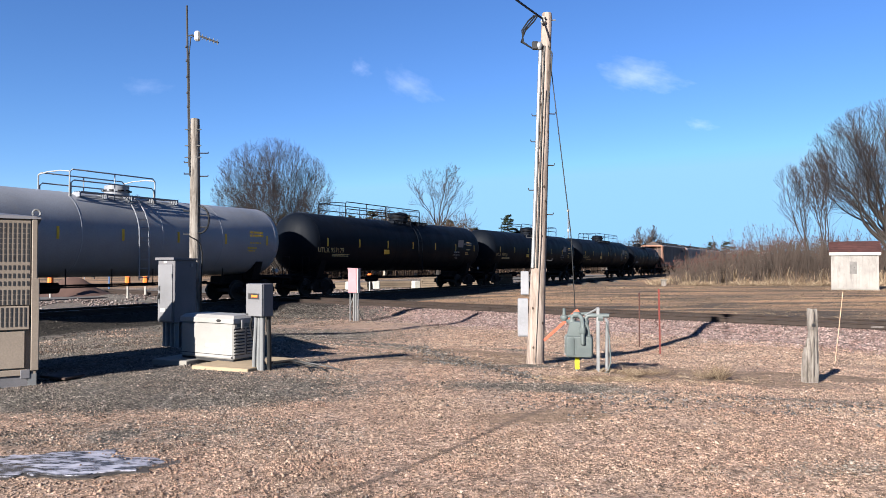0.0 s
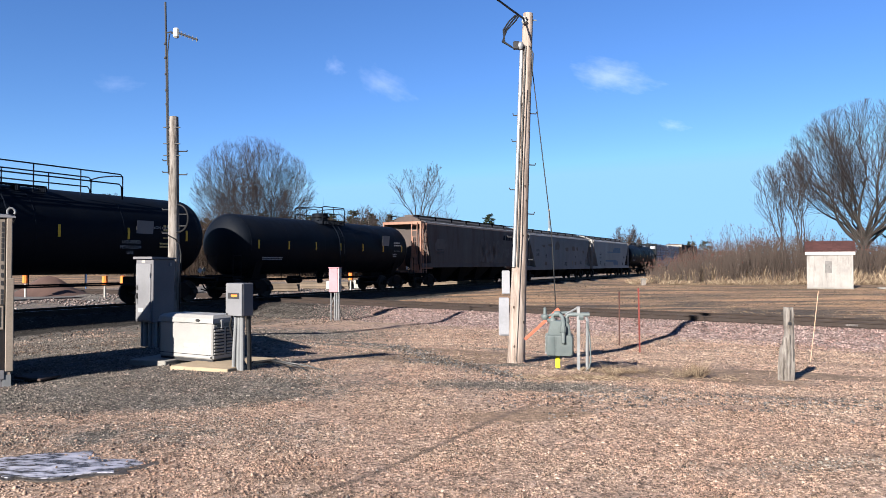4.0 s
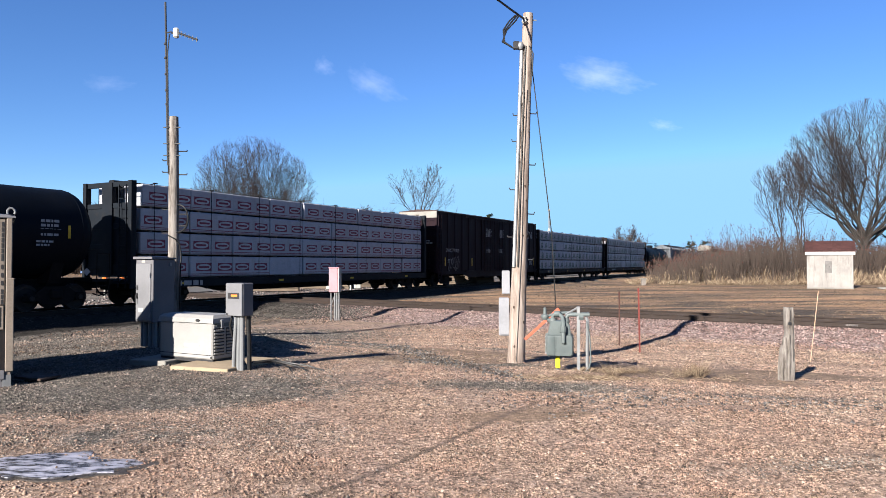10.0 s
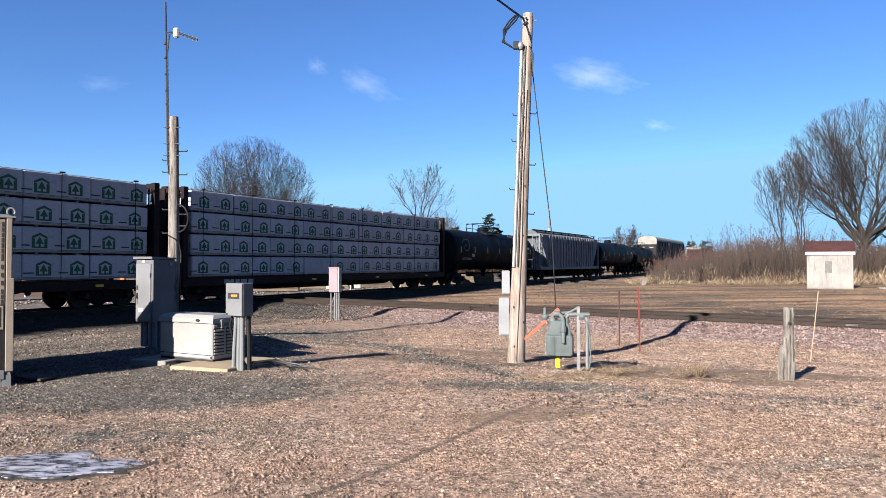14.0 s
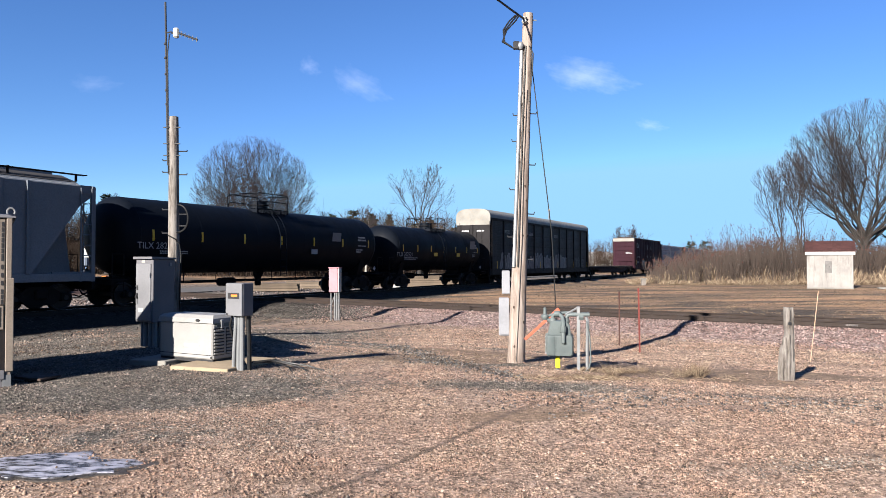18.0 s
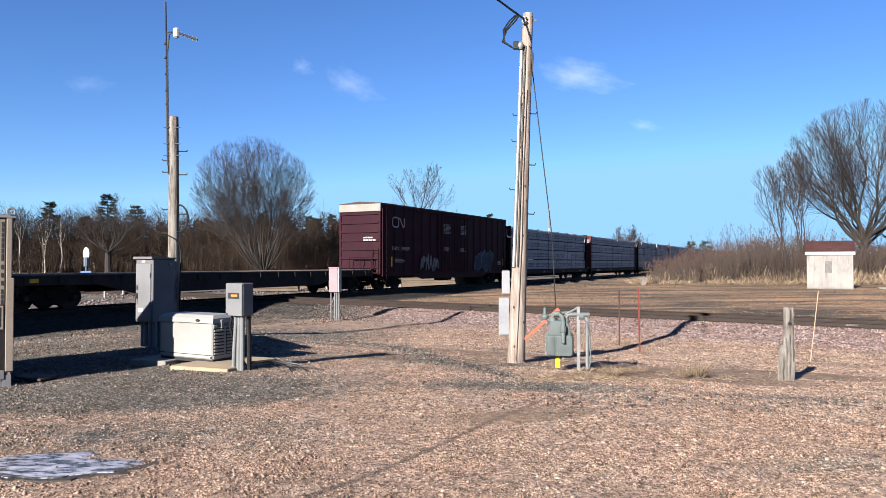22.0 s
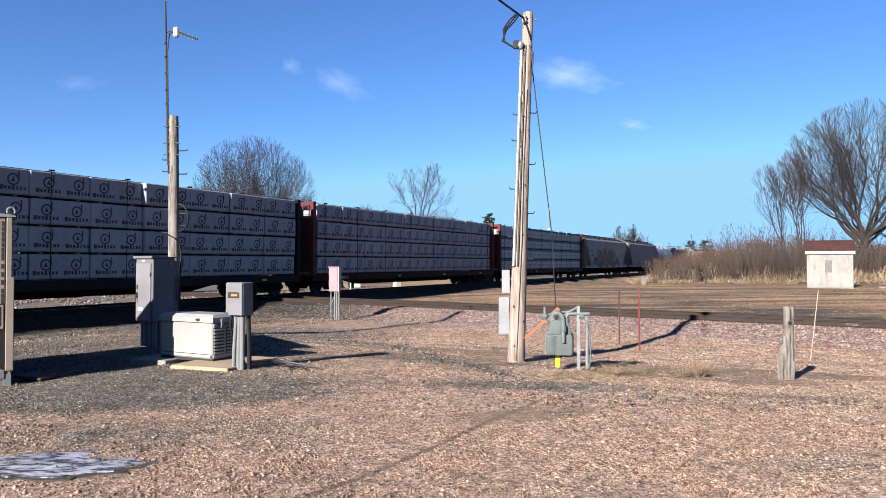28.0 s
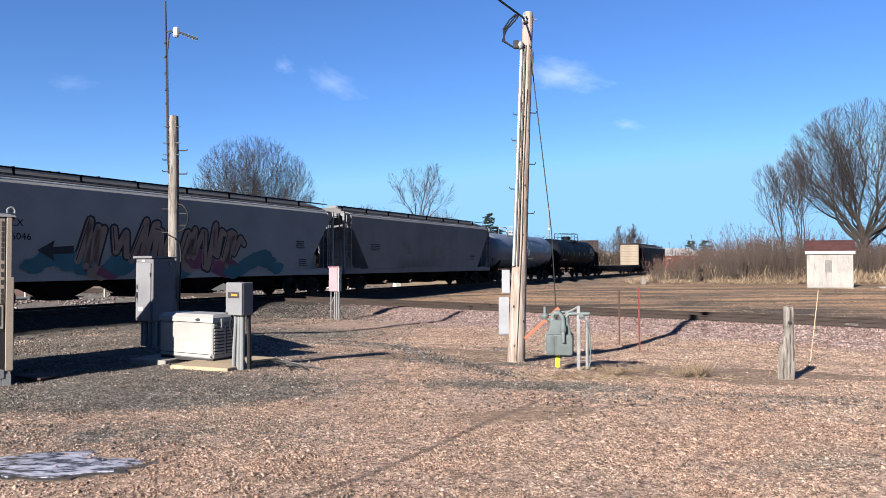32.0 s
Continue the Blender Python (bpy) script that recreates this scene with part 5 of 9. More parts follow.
beam_car(454.5, 477.6, brown_frame, wrap_grey, style_slant, "lumber car stacked with packs printed with navy flags", 9, 5, end_paint=red_frame)
beam_car(478.8, 501.9, green_frame, wrap_grey, style_drop, "lumber car stacked with packs printed with dark rings", 10, 6, proud=6)
beam_car(502.9, 525.9, brown_frame, wrap_grey, style_drop, "red-ended lumber car stacked with packs printed with dark rings", 10, 7, end_paint=red_frame)
beam_car(527.2, 550.2, brown_frame, wrap_white, style_band, "lumber car stacked with white packs banded in dark teal", 9, 8, end_paint=red_frame)
h4, hh4 = hopper_car(551.0, 570.6, pale_hopper, 4.62, "pale covered hopper with large colourful graffiti", bays=4)
h5, hh5 = hopper_car(571.5, 590.9, grey_hopper, 4.62, "grey covered hopper with stains on its flank", bays=4)
tank_car(591.7, 606.9, bluewhite_paint, 2.65, 1.5, 2, white_mark, "", "pale blue short tank car", 0.9, yellow=False, belt=True)
tank_car(607.7, 622.0, black_paint, 2.6, 1.5, 1, white_mark, "", "black tank car with platform rails", 1.2, belt=True)
flat_car(622.6, 645.0, "bulkhead flat car with tan boarded ends", True)
hopper_car(646.0, 664.0, brown_box, 4.25, "dark brown covered hopper behind the thicket")
CLOUDS = []
# ---------------------------------------------------------------- painted marks and graffiti on single cars
pink_spray = surface("pink_spray_paint", (0.108, 0.0306, 0.0505), 0.7, wear=(0.072, 0.0432, 0.072), wear_amount=0.6, scale=2)
teal_spray = surface("teal_spray_paint", (0.02376, 0.0792, 0.09515), 0.7, wear=(0.0396, 0.05555, 0.0792), wear_amount=0.6, scale=2)
peach_spray = surface("peach_spray_paint", (0.1661, 0.1067, 0.0792), 0.7, wear=(0.1265, 0.0869, 0.1029), wear_amount=0.6, scale=2)
silver_spray = surface("silver_grey_spray_paint", (0.17, 0.17, 0.178), 0.6, wear=(0.072, 0.072, 0.072), wear_amount=0.6, scale=2)
ghost_spray = surface("faded_grey_spray_paint", (0.1164, 0.1038, 0.0996), 0.75, wear=(0.0864, 0.069, 0.0606), wear_amount=0.7, scale=2)
dim_spray = surface("dim_grey_spray_paint", (0.09, 0.09, 0.095), 0.6, wear=(0.04, 0.04, 0.04), wear_amount=0.6, scale=2)
rust_ghost = surface("faded_brown_spray_paint", (0.06562, 0.0567, 0.05355), 0.75, wear=(0.04725, 0.03675, 0.0315), wear_amount=0.7, scale=2)
black_spray = surface("black_spray_paint", (0.00864, 0.00864, 0.0108), 0.6, scale=3)
blue_spray = surface("blue_spray_paint", (0.0288, 0.06336, 0.1264), 0.7, scale=3)
deep_blue_spray = surface("deep_blue_spray_paint", (0.010, 0.024, 0.048), 0.7, scale=3)
pale_blue_spray = surface("pale_blue_spray_paint", (0.075, 0.125, 0.165), 0.7, scale=3)
rust_patch = surface("brown_repaint_patch", (0.082, 0.062, 0.046), 0.75, wear=(0.105, 0.095, 0.088), wear_amount=0.8, scale=3)
orange_dab = surface("dull_orange_dab", (0.20, 0.115, 0.03), 0.8, wear=(0.133, 0.12, 0.11), wear_amount=0.6, scale=9)


def letters_on(k, text, size, mat, x, z, y):
    lettering(text, size, mat, CONSIST[k][0], pose(x, -y, z))


def stripe(k, outline, mat, y, label=""):
    sh = Shape()
    flat_face(sh, outline, 0, -y)
    part("stripe", sh, mat, CONSIST[k][0], label)


HY = 1.592      # flank of a round-sided hopper
letters_on(25, "TILX", 0.34, dark_mark, -7.3, 2.95, HY)
letters_on(25, "586046", 0.34, dark_mark, -7.2, 2.5, HY)
letters_on(6, "CRDX", 0.32, dark_mark, -7.2, 2.85, HY)
letters_on(6, "16385", 0.32, dark_mark, -7.2, 2.45, HY)
letters_on(7, "ACFX", 0.36, dark_mark, -5.55, 2.78, HY)
letters_on(7, "51047", 0.36, dark_mark, -5.55, 2.30, HY)
letters_on(14, "RGCX", 0.36, dark_mark, -7.3, 2.95, 1.612)
letters_on(14, "44474", 0.36, dark_mark, -7.3, 2.48, 1.612)
# blue stripes
stripe(7, [(-2.4, 2.98), (0.1, 2.98), (0.1, 3.10), (-2.4, 3.10)], blue_mark, HY)
stripe(7, [(0.1, 2.98), (0.75, 3.62), (4.15, 3.62), (4.15, 3.0), (3.9, 2.98)], blue_mark, HY + 0.002)
stripe(7, [(-3.3, 2.05), (1.9, 2.05), (2.6, 1.9), (2.85, 1.45), (0.6, 1.45), (0.4, 1.8), (-3.3, 1.85)], blue_mark, HY)
for k, x, z, w in ((5, -7.0, 2.6, 1.2), (26, -7.2, 2.7, 1.2), (26, 6.0, 2.2, 0.9), (6, 5.8, 1.9, 0.9), (7, -5.9, 1.85, 0.9), (7, 5.6, 2.6, 0.9), (25, 6.6, 2.7, 0.8), (25, 6.8, 1.8, 0.8), (14, -7.6, 2.0, 0.9), (14, 1.0, 1.7, 0.8)):
    b = bars(CONSIST[k][0], 0, 0, w * 0.85, 0.06, 4, faint_mark, 0, seed=k)
    b.matrix_basis = pose(x, -HY - (0.03 if k == 14 else 0.004), z)
# owner's name on the brown hopper, drawn as a row of dark blocks
sh = Shape()
for j in range(4):
    flat_face(sh, [(4.4 + j * 0.55, 3.55), (4.85 + j * 0.55, 3.55), (4.85 + j * 0.55, 3.95), (4.55 + j * 0.55, 3.95)], 0, -HY)
part("owner_mark", sh, dark_mark, CONSIST[5][0], "row of dark blocks")
# rusty stains and repaint patches on the hoppers, ragged at the edge
def stain(k, x, z, w, h, mat, y, seed):
    sh = Shape()
    rng = random.Random(seed)
    for j in range(5):
        cx, cz = (x, z) if j == 0 else (x + rng.uniform(-0.42, 0.42) * w, z + rng.uniform(-0.4, 0.4) * h)
        f = 1.0 if j == 0 else rng.uniform(0.3, 0.6)
        ring = []
        for i in range(28):
            a = 2 * math.pi * i / 28
            c, q = math.cos(a), math.sin(a)
            k2 = 1 / max(abs(c), abs(q)) ** 0.7 * (1 + 0.25 * noise.noise(Vector((c * 1.8, q * 1.8, seed + j))))
            ring.append((cx + c * k2 * w * 0.46 * f, cz + q * k2 * h * 0.46 * f))
        flat_face(sh, ring, 0, -y - 0.0004 * j)
    part("stain", sh, mat, CONSIST[k][0], "faded rusty stain")


for k, x, z, w, h in ((6, -5.6, 3.3, 0.8, 0.25), (6, -3.6, 3.4, 1.4, 0.3), (6, -1.6, 3.35, 1.5, 0.75), (6, 1.4, 3.1, 1.0, 0.4), (6, 3.6, 3.2, 1.0, 0.5), (6, 4.9, 3.2, 0.5, 0.4), (6, 7.2, 2.9, 0.7, 0.35),
                      (26, -3.2, 2.6, 1.6, 0.9), (26, 1.0, 2.3, 2.0, 1.0), (14, 0.8, 2.0, 1.0, 0.3), (5, -6.5, 2.9, 1.6, 0.9), (5, 5.2, 2.5, 1.1, 0.8)):
    stain(k, x, z, w, h, rust_patch if k == 6 else rust_ghost if k == 5 else ghost_spray, HY + (0.03 if k == 14 else 0.0), int(10 * w + 7 * z + k))
# crossed circles, small notices and orange dabs low on the grey hopper's flank
for x, z, r in ((-4.9, 2.35, 0.16), (4.4, 2.3, 0.12)):
    sh = Shape()
    ribbon(sh, [(x + r * math.cos(a), z + r * math.sin(a)) for a in np.linspace(0, 6.283, 19)], 0.035, 0, -HY - 0.002)
    for q in (-1, 1):
        ribbon(sh, [(x - 0.6 * r, z - q * 0.7 * r), (x + 0.6 * r, z + q * 0.7 * r)], 0.04, 0, -HY - 0.003)
    part("crossed_circle", sh, dark_mark, CONSIST[6][0], "dark stencilled crossed circle")
for k, x, z, w in ((6, -5.0, 1.62, 0.62), (6, 4.3, 1.62, 0.5), (7, 5.2, 1.55, 0.3), (7, -3.6, 1.5, 0.3)):
    stripe(k, rect(x, z, w, 0.32), rust_patch if k == 6 else dark_mark, HY + 0.001)
for x, z in ((-2.9, 1.62), (3.2, 1.62), (5.6, 1.6), (8.0, 1.8)):
    stripe(6, [(x - 0.04, z - 0.22), (x + 0.03, z - 0.22), (x + 0.09, z + 0.22), (x + 0.02, z + 0.22)], orange_dab, HY + 0.001)
b = bars(CONSIST[6][0], 0, 0, 0.9, 0.06, 4, dark_mark, 0, seed=61)
b.matrix_basis = pose(0.6, -HY - 0.004, 1.75)
# graffiti
sh = Shape()
rng = random.Random(31)
for j in range(26):
    cx = -6.6 + j * 0.47
    cz = 1.55 + 0.28 * math.sin(j * 0.9)
    r = rng.uniform(0.35, 0.6)
    flat_face(sh, [(cx + r * 1.3 * math.cos(a) * (1 + 0.15 * math.sin(4 * a + j)), cz + r * 0.7 * math.sin(a) * (1 + 0.15 * math.sin(3 * a + j))) for a in np.linspace(0, 6.283, 15)[:-1]], j % 3 if 4 < j < 20 else 1, -HY - 0.0005 * (j % 4))
tagged(part("graffiti", sh, [pink_spray, teal_spray, peach_spray], CONSIST[25][0], "pink and teal sprayed cloud"), kind="stuff")


def wild_letters(k, x, z, w, h, count, fill, edge, y, seed, arrow=True):
    """Bold sprayed strokes that overlap like wild lettering."""
    graffiti(CONSIST[k][0], x, z, w, h, count, fill, edge, -y, seed, 0.2)
    if arrow:
        sh = Shape()
        flat_face(sh, [(x - 1.3, z + h * 0.35), (x - 0.7, z + h * 0.55), (x - 0.75, z + h * 0.42), (x, z + h * 0.45), (x, z + h * 0.3), (x - 0.75, z + h * 0.28), (x - 0.7, z + h * 0.15)], 0, -y - 0.003)
        part("graffiti_arrow", sh, edge, CONSIST[k][0], "black sprayed arrow")


wild_letters(25, -5.2, 1.45, 7.8, 1.75, 7, peach_spray, black_spray, HY, 3)
graffiti(CONSIST[17][0], -11.4, 1.0, 17.6, 1.35, 13, dim_spray, silver_spray, -1.475, 5, 0.05, fat=1.25)
graffiti(CONSIST[17][0], 8.2, 1.2, 3.6, 1.0, 4, rack_side, dim_spray, -1.475, 6)
graffiti(CONSIST[5][0], -0.2, 1.75, 4.4, 1.6, 4, rust_ghost, rust_hopper, -HY, 7, 0.1, fat=1.5)
graffiti(CONSIST[19][0], -5.0, 1.15, 2.5, 1.0, 4, dim_spray, brown_box, -1.57, 8)
graffiti(CONSIST[19][0], 3.4, 1.25, 2.9, 1.15, 3, deep_blue_spray, pale_blue_spray, -1.57, 9, fat=1.7)
wild_letters(10, -8.0, 1.2, 1.6, 0.8, 3, brown_box, ghost_spray, 1.565, 10, False)
wild_letters(10, 4.0, 1.2, 3.2, 1.1, 4, brown_box, ghost_spray, 1.565, 11, False)
wild_letters(26, -4.0, 1.35, 5.5, 0.6, 8, ghost_spray, grey_hopper, HY, 12, False)
# words on the pressure tanks
for k in (1, 2, 3):
    letters_on(k, "NON ODORIZED", 0.17, white_mark, 7.2, 3.05, 1.565)
    for j, w in enumerate(("LIQUEFIED", "PETROLEUM", "GAS")):
        letters_on(k, w, 0.17, white_mark, 5.6, 2.46 - 0.2 * j, 1.55 - 0.03 - 0.045 * j + 0.04)
    stripe(k, rect(-2.9, 2.35, 0.55, 0.26), yellow_mark, 1.565)
for k, x in ((15, 2.5), (16, 2.2), (16, -1.2), (13, -5.0)):
    stripe(k, rect(x, 2.25, 0.5, 0.24), yellow_mark if k == 16 else white_mark, 1.55 if k != 16 else 1.47)
for k in (1, 2, 3, 4, 8, 13, 15, 16, 28):
    sh = Shape().box(-0.38, 0.38, -0.004, 0, -0.3, 0.3)
    part("data_plate", sh, grey_hopper, CONSIST[k][0], "pale stencilled data panel", pose((CONSIST[k][1] * 0) + 6.2 if k < 4 else 4.4, -1.562 if k < 4 else -1.61 if k == 8 else -1.545, 3.0, 5, 0, 0))
letters_on(11, "UCRY", 0.3, white_mark, -8.7, 0.84, 1.468)
letters_on(23, "AOK", 0.3, white_mark, -8.7, 0.84, 1.468)
for k in (9, 12, 20, 21, 22, 24):
    b = bars(CONSIST[k][0], 0, 0, 1.6, 0.2, 1, white_mark, 0, seed=k)
    b.matrix_basis = pose(-9.2, -1.466, 0.84)
# pale swirl on one tank
sw = Shape().path([(-6.2 + 0.5 * math.cos(a) * (a / 6), 0, 2.9 + 0.42 * math.sin(a) * (a / 6)) for a in np.linspace(0.5, 9, 26)], 0.03, 4)
part("swirl", sw, ghost_spray, CONSIST[13][0], "pale sprayed swirl", Matrix.Translation((0, -1.53, 0)) @ Matrix.Diagonal((1, 0.15, 1, 1)))
# chalked writing on the crossing track's rail
b = bars(crossing_track, 0, 0, 0.34, 0.018, 2, ghost_spray, 0, name="chalk_mark", seed=4)
b.matrix_basis = pose(8.6, -0.755 - 0.040, -0.075)
# ---------------------------------------------------------------- things in the yard
tan_metal = surface("tan_painted_metal", (0.1364, 0.1126, 0.0924), 0.5, 0.05, wear=(0.1074, 0.07603, 0.05069), wear_amount=0.4, scale=1.2, streak=True)
grey_metal = surface("grey_painted_metal", (0.0895, 0.0870, 0.0945), 0.5, 0.1, wear=(0.08237, 0.08237, 0.08237), wear_amount=0.4, scale=2, streak=True)
bare_alu = surface("dull_aluminium", (0.127, 0.127, 0.135), 0.42, 0.15, wear=(0.09126, 0.09381, 0.09126), scale=2, streak=True)
pvc_grey = surface("grey_plastic_conduit", (0.1074, 0.1109, 0.1144), 0.5, scale=4)
bisque = surface("bisque_enclosure_paint", (0.1784, 0.1735, 0.1678), 0.45, wear=(0.1224, 0.1133, 0.0943), wear_amount=0.25, scale=2, bump=0.06)
dark_plastic = surface("dark_plastic", (0.018, 0.018, 0.0194), 0.5, scale=4)
concrete = surface("concrete_pad", (0.215, 0.166, 0.112), 0.9, wear=(0.1399, 0.1129, 0.07555), wear_amount=0.5, scale=3)
pale_concrete = surface("pale_concrete", (0.1296, 0.123, 0.1122), 0.9, scale=2)
meter_grey = surface("grey_green_meter_paint", (0.06336, 0.07603, 0.07603), 0.5, wear=(0.1014, 0.1063, 0.1014), scale=4)
galv = surface("galvanised_steel", (0.1522, 0.1549, 0.1584), 0.45, 0.4, wear=(0.1778, 0.1707, 0.1646), scale=5)
red_steel = surface("red_painted_steel", (0.095, 0.022, 0.018), 0.55, wear=(0.144, 0.0432, 0.0288), wear_amount=0.6, scale=4)
orange_plastic = surface("orange_red_plastic", (0.27, 0.072, 0.042), 0.5, wear=(0.432, 0.144, 0.072), scale=5)
yellow_plastic = surface("yellow_plastic", (0.612, 0.562, 0.0144), 0.5, scale=5)
pink_sheet = surface("faded_pink_sheet", (0.22, 0.11, 0.125), 0.6, wear=(0.2279, 0.1522, 0.139), wear_amount=0.5, scale=4)
white_board = surface("peeling_white_boards", (0.1588, 0.1487, 0.141), 0.8, wear=(0.05421, 0.04646, 0.04259), wear_amount=0.75, scale=2.2, streak=True, bump=0.3)
shingle = surface("dark_red_shingles", (0.036, 0.014, 0.013), 0.9, wear=(0.0288, 0.0115, 0.0101), wear_amount=0.5, scale=4, bump=0.5, vary=0.25)
rubber = surface("black_cable", (0.00505, 0.00505, 0.0054), 0.5, scale=6)
steel_dark = surface("dark_galvanised_mast", (0.021, 0.021, 0.0231), 0.6, 0.1, scale=4)
white_plastic = surface("white_plastic", (0.2534, 0.2473, 0.2279), 0.5, scale=5)
rope_fibre = surface("pale_fibre_rod", (0.302, 0.202, 0.137), 0.7, scale=8)


def grained_wood(name, dark, mid, pale, scale=1.0):
    """Weathered timber: long grain, checks and stains that run up the grain."""
    m, nt, b, co = bare(name, 0.9)
    long1 = noise_tex(nt, co, 9 * scale, 7, 0.7, (1.0, 1.0, 0.13))
    long2 = noise_tex(nt, co, 34 * scale, 4, 0.65, (1.0, 1.0, 0.035))
    blot = noise_tex(nt, co, 2.6 * scale, 6, 0.65, (1.0, 1.0, 0.35))
    c = ramp(nt, long1, [(0.32, dark), (0.44, mid), (0.56, pale), (0.75, mid)])
    c = mixed(nt, 0.5, c, ramp(nt, long2, [(0.34, (0.32,) * 3), (0.46, (0.95,) * 3), (0.7, (1.2,) * 3)]), "MULTIPLY")
    c = mixed(nt, ramp(nt, blot, [(0.52, (0, 0, 0)), (0.7, (0.75,) * 3)]), c, mixed(nt, 1.0, c, (0.52, 0.46, 0.43), "MULTIPLY"))
    nt.links.new(c, b.inputs["Base Color"])
    add_bump(nt, b, long2, 0.7, 0.02)
    return m


pole_wood = grained_wood("peeled_pole_wood", (0.0609, 0.0435, 0.0348), (0.1522, 0.1201, 0.1009), (0.2132, 0.1757, 0.1549))
grey_wood = grained_wood("silvered_wood", (0.02295, 0.01912, 0.01683), (0.09563, 0.08262, 0.07268), (0.1645, 0.1492, 0.1362), 1.2)


def tall_cabinet():
    """A tan equipment housing with rows of slots, on feet."""
    W, D, H = 2.6, 3.5, 2.36
    c = thing("equipment_cabinet", "tall tan metal equipment cabinet with slotted vent panels", "cabinet",
              pose(-5.79, 9.35, -0.03, 0, 0, 33) @ pose(-W, 0, 0))
    part("body", Shape().box(0.03, W - 0.03, 0.06, D, 0.16, H - 0.08, 0.01), tan_metal, c)
    roof = Shape().add([(-0.04, -0.02, H - 0.10), (W + 0.04, -0.02, H - 0.10), (W + 0.04, D + 0.04, H - 0.10), (-0.04, D + 0.04, H - 0.10),
                        (0.02, 0.06, H + 0.0), (W * 0.5, D * 0.5, H + 0.14), (W + 0.02, 0.06, H - 0.06), (W + 0.02, D, H - 0.06), (0.02, D, H)],
                       [(0, 1, 2, 3), (0, 1, 6, 4), (4, 6, 5), (6, 7, 5), (7, 8, 5), (8, 4, 5), (1, 2, 7, 6), (2, 3, 8, 7), (3, 0, 4, 8)])
    part("roof", roof, grey_metal, c, "grey sheet roof falling to the edges")
    # Added to close the gap under the body so its shadow starts at the ground.
    part("plinth", Shape().box(0.06, W - 0.06, 0.03, D - 0.05, -0.06, 0.165), grey_metal, c, "grey base block added to stop sun passing under the cabinet")
    for x in (0.0, W - 0.07):
        post = part("corner_post", Shape().box(x, x + 0.07, -0.012, 0.09, 0.12, H - 0.1, 0.01), tan_metal, c)
        part("foot", Shape().box(x - 0.03, x + 0.07, -0.02, 0.09, 0.0, 0.16), galv, post, "galvanised foot")
    part("corner_cover", Shape().box(W - 0.07, W + 0.025, -0.028, 0.1, 0.20, 1.45, 0.008), tan_metal, c)
    part("anchor_plate", Shape().box(W - 0.19, W - 0.075, -0.03, 0.0, 0.10, 0.22, 0.006), grey_metal, c, "grey anchor plate with a bolt")
    part("bottom_rail", Shape().box(0.1, W - 0.1, 0.0, 0.07, 0.14, 0.22, 0.006), tan_metal, c)
    # upper vented panel and lower plain panels
    slot = Shape().box(-0.011, 0.011, -0.004, 0.003, -0.030, 0.030).mesh("vent_slot", dark_plastic)
    for px in (0.10, 0.95, 1.80):
        pw = 0.72
        up = part("vent_panel", Shape().box(px, px + pw, 0.0, 0.05, 1.09, H - 0.12, 0.008), tan_metal, c)
        rows = [H - 0.19 - 0.071 * k for k in range(7)] + [1.71, 1.60, 1.49, 1.385, 1.27, 1.20, 1.13]
        for z in rows:
            for k in range(11 if px > 1.7 else 4):
                part("vent_slot", slot, dark_plastic, up, at=(px + pw - 0.035 - k * 0.053, -0.002, z))
        lo = part("vent_panel", Shape().box(px - 0.03, px + pw - 0.01, -0.02, 0.04, 0.76, 1.08, 0.008), tan_metal, c)
        for z in (1.03, 0.965, 0.90, 0.835):
            for k in range(11 if px > 1.7 else 4):
                part("vent_slot", slot, dark_plastic, lo, at=(px + pw - 0.06 - k * 0.053, -0.022, z))
        for k in range(2):
            part("door_panel", Shape().box(px + k * 0.34, px + k * 0.34 + 0.32, 0.005, 0.05, 0.24, 0.74, 0.006), tan_metal, c)
    ring = Shape().path([(W - 0.02 + 0.045 * math.cos(a), 0.02, H - 0.02 + 0.05 * math.sin(a)) for a in np.linspace(-0.6, math.pi + 0.6, 12)], 0.014, 6)
    part("lifting_eye", ring, galv, c, "bright steel lifting eye")


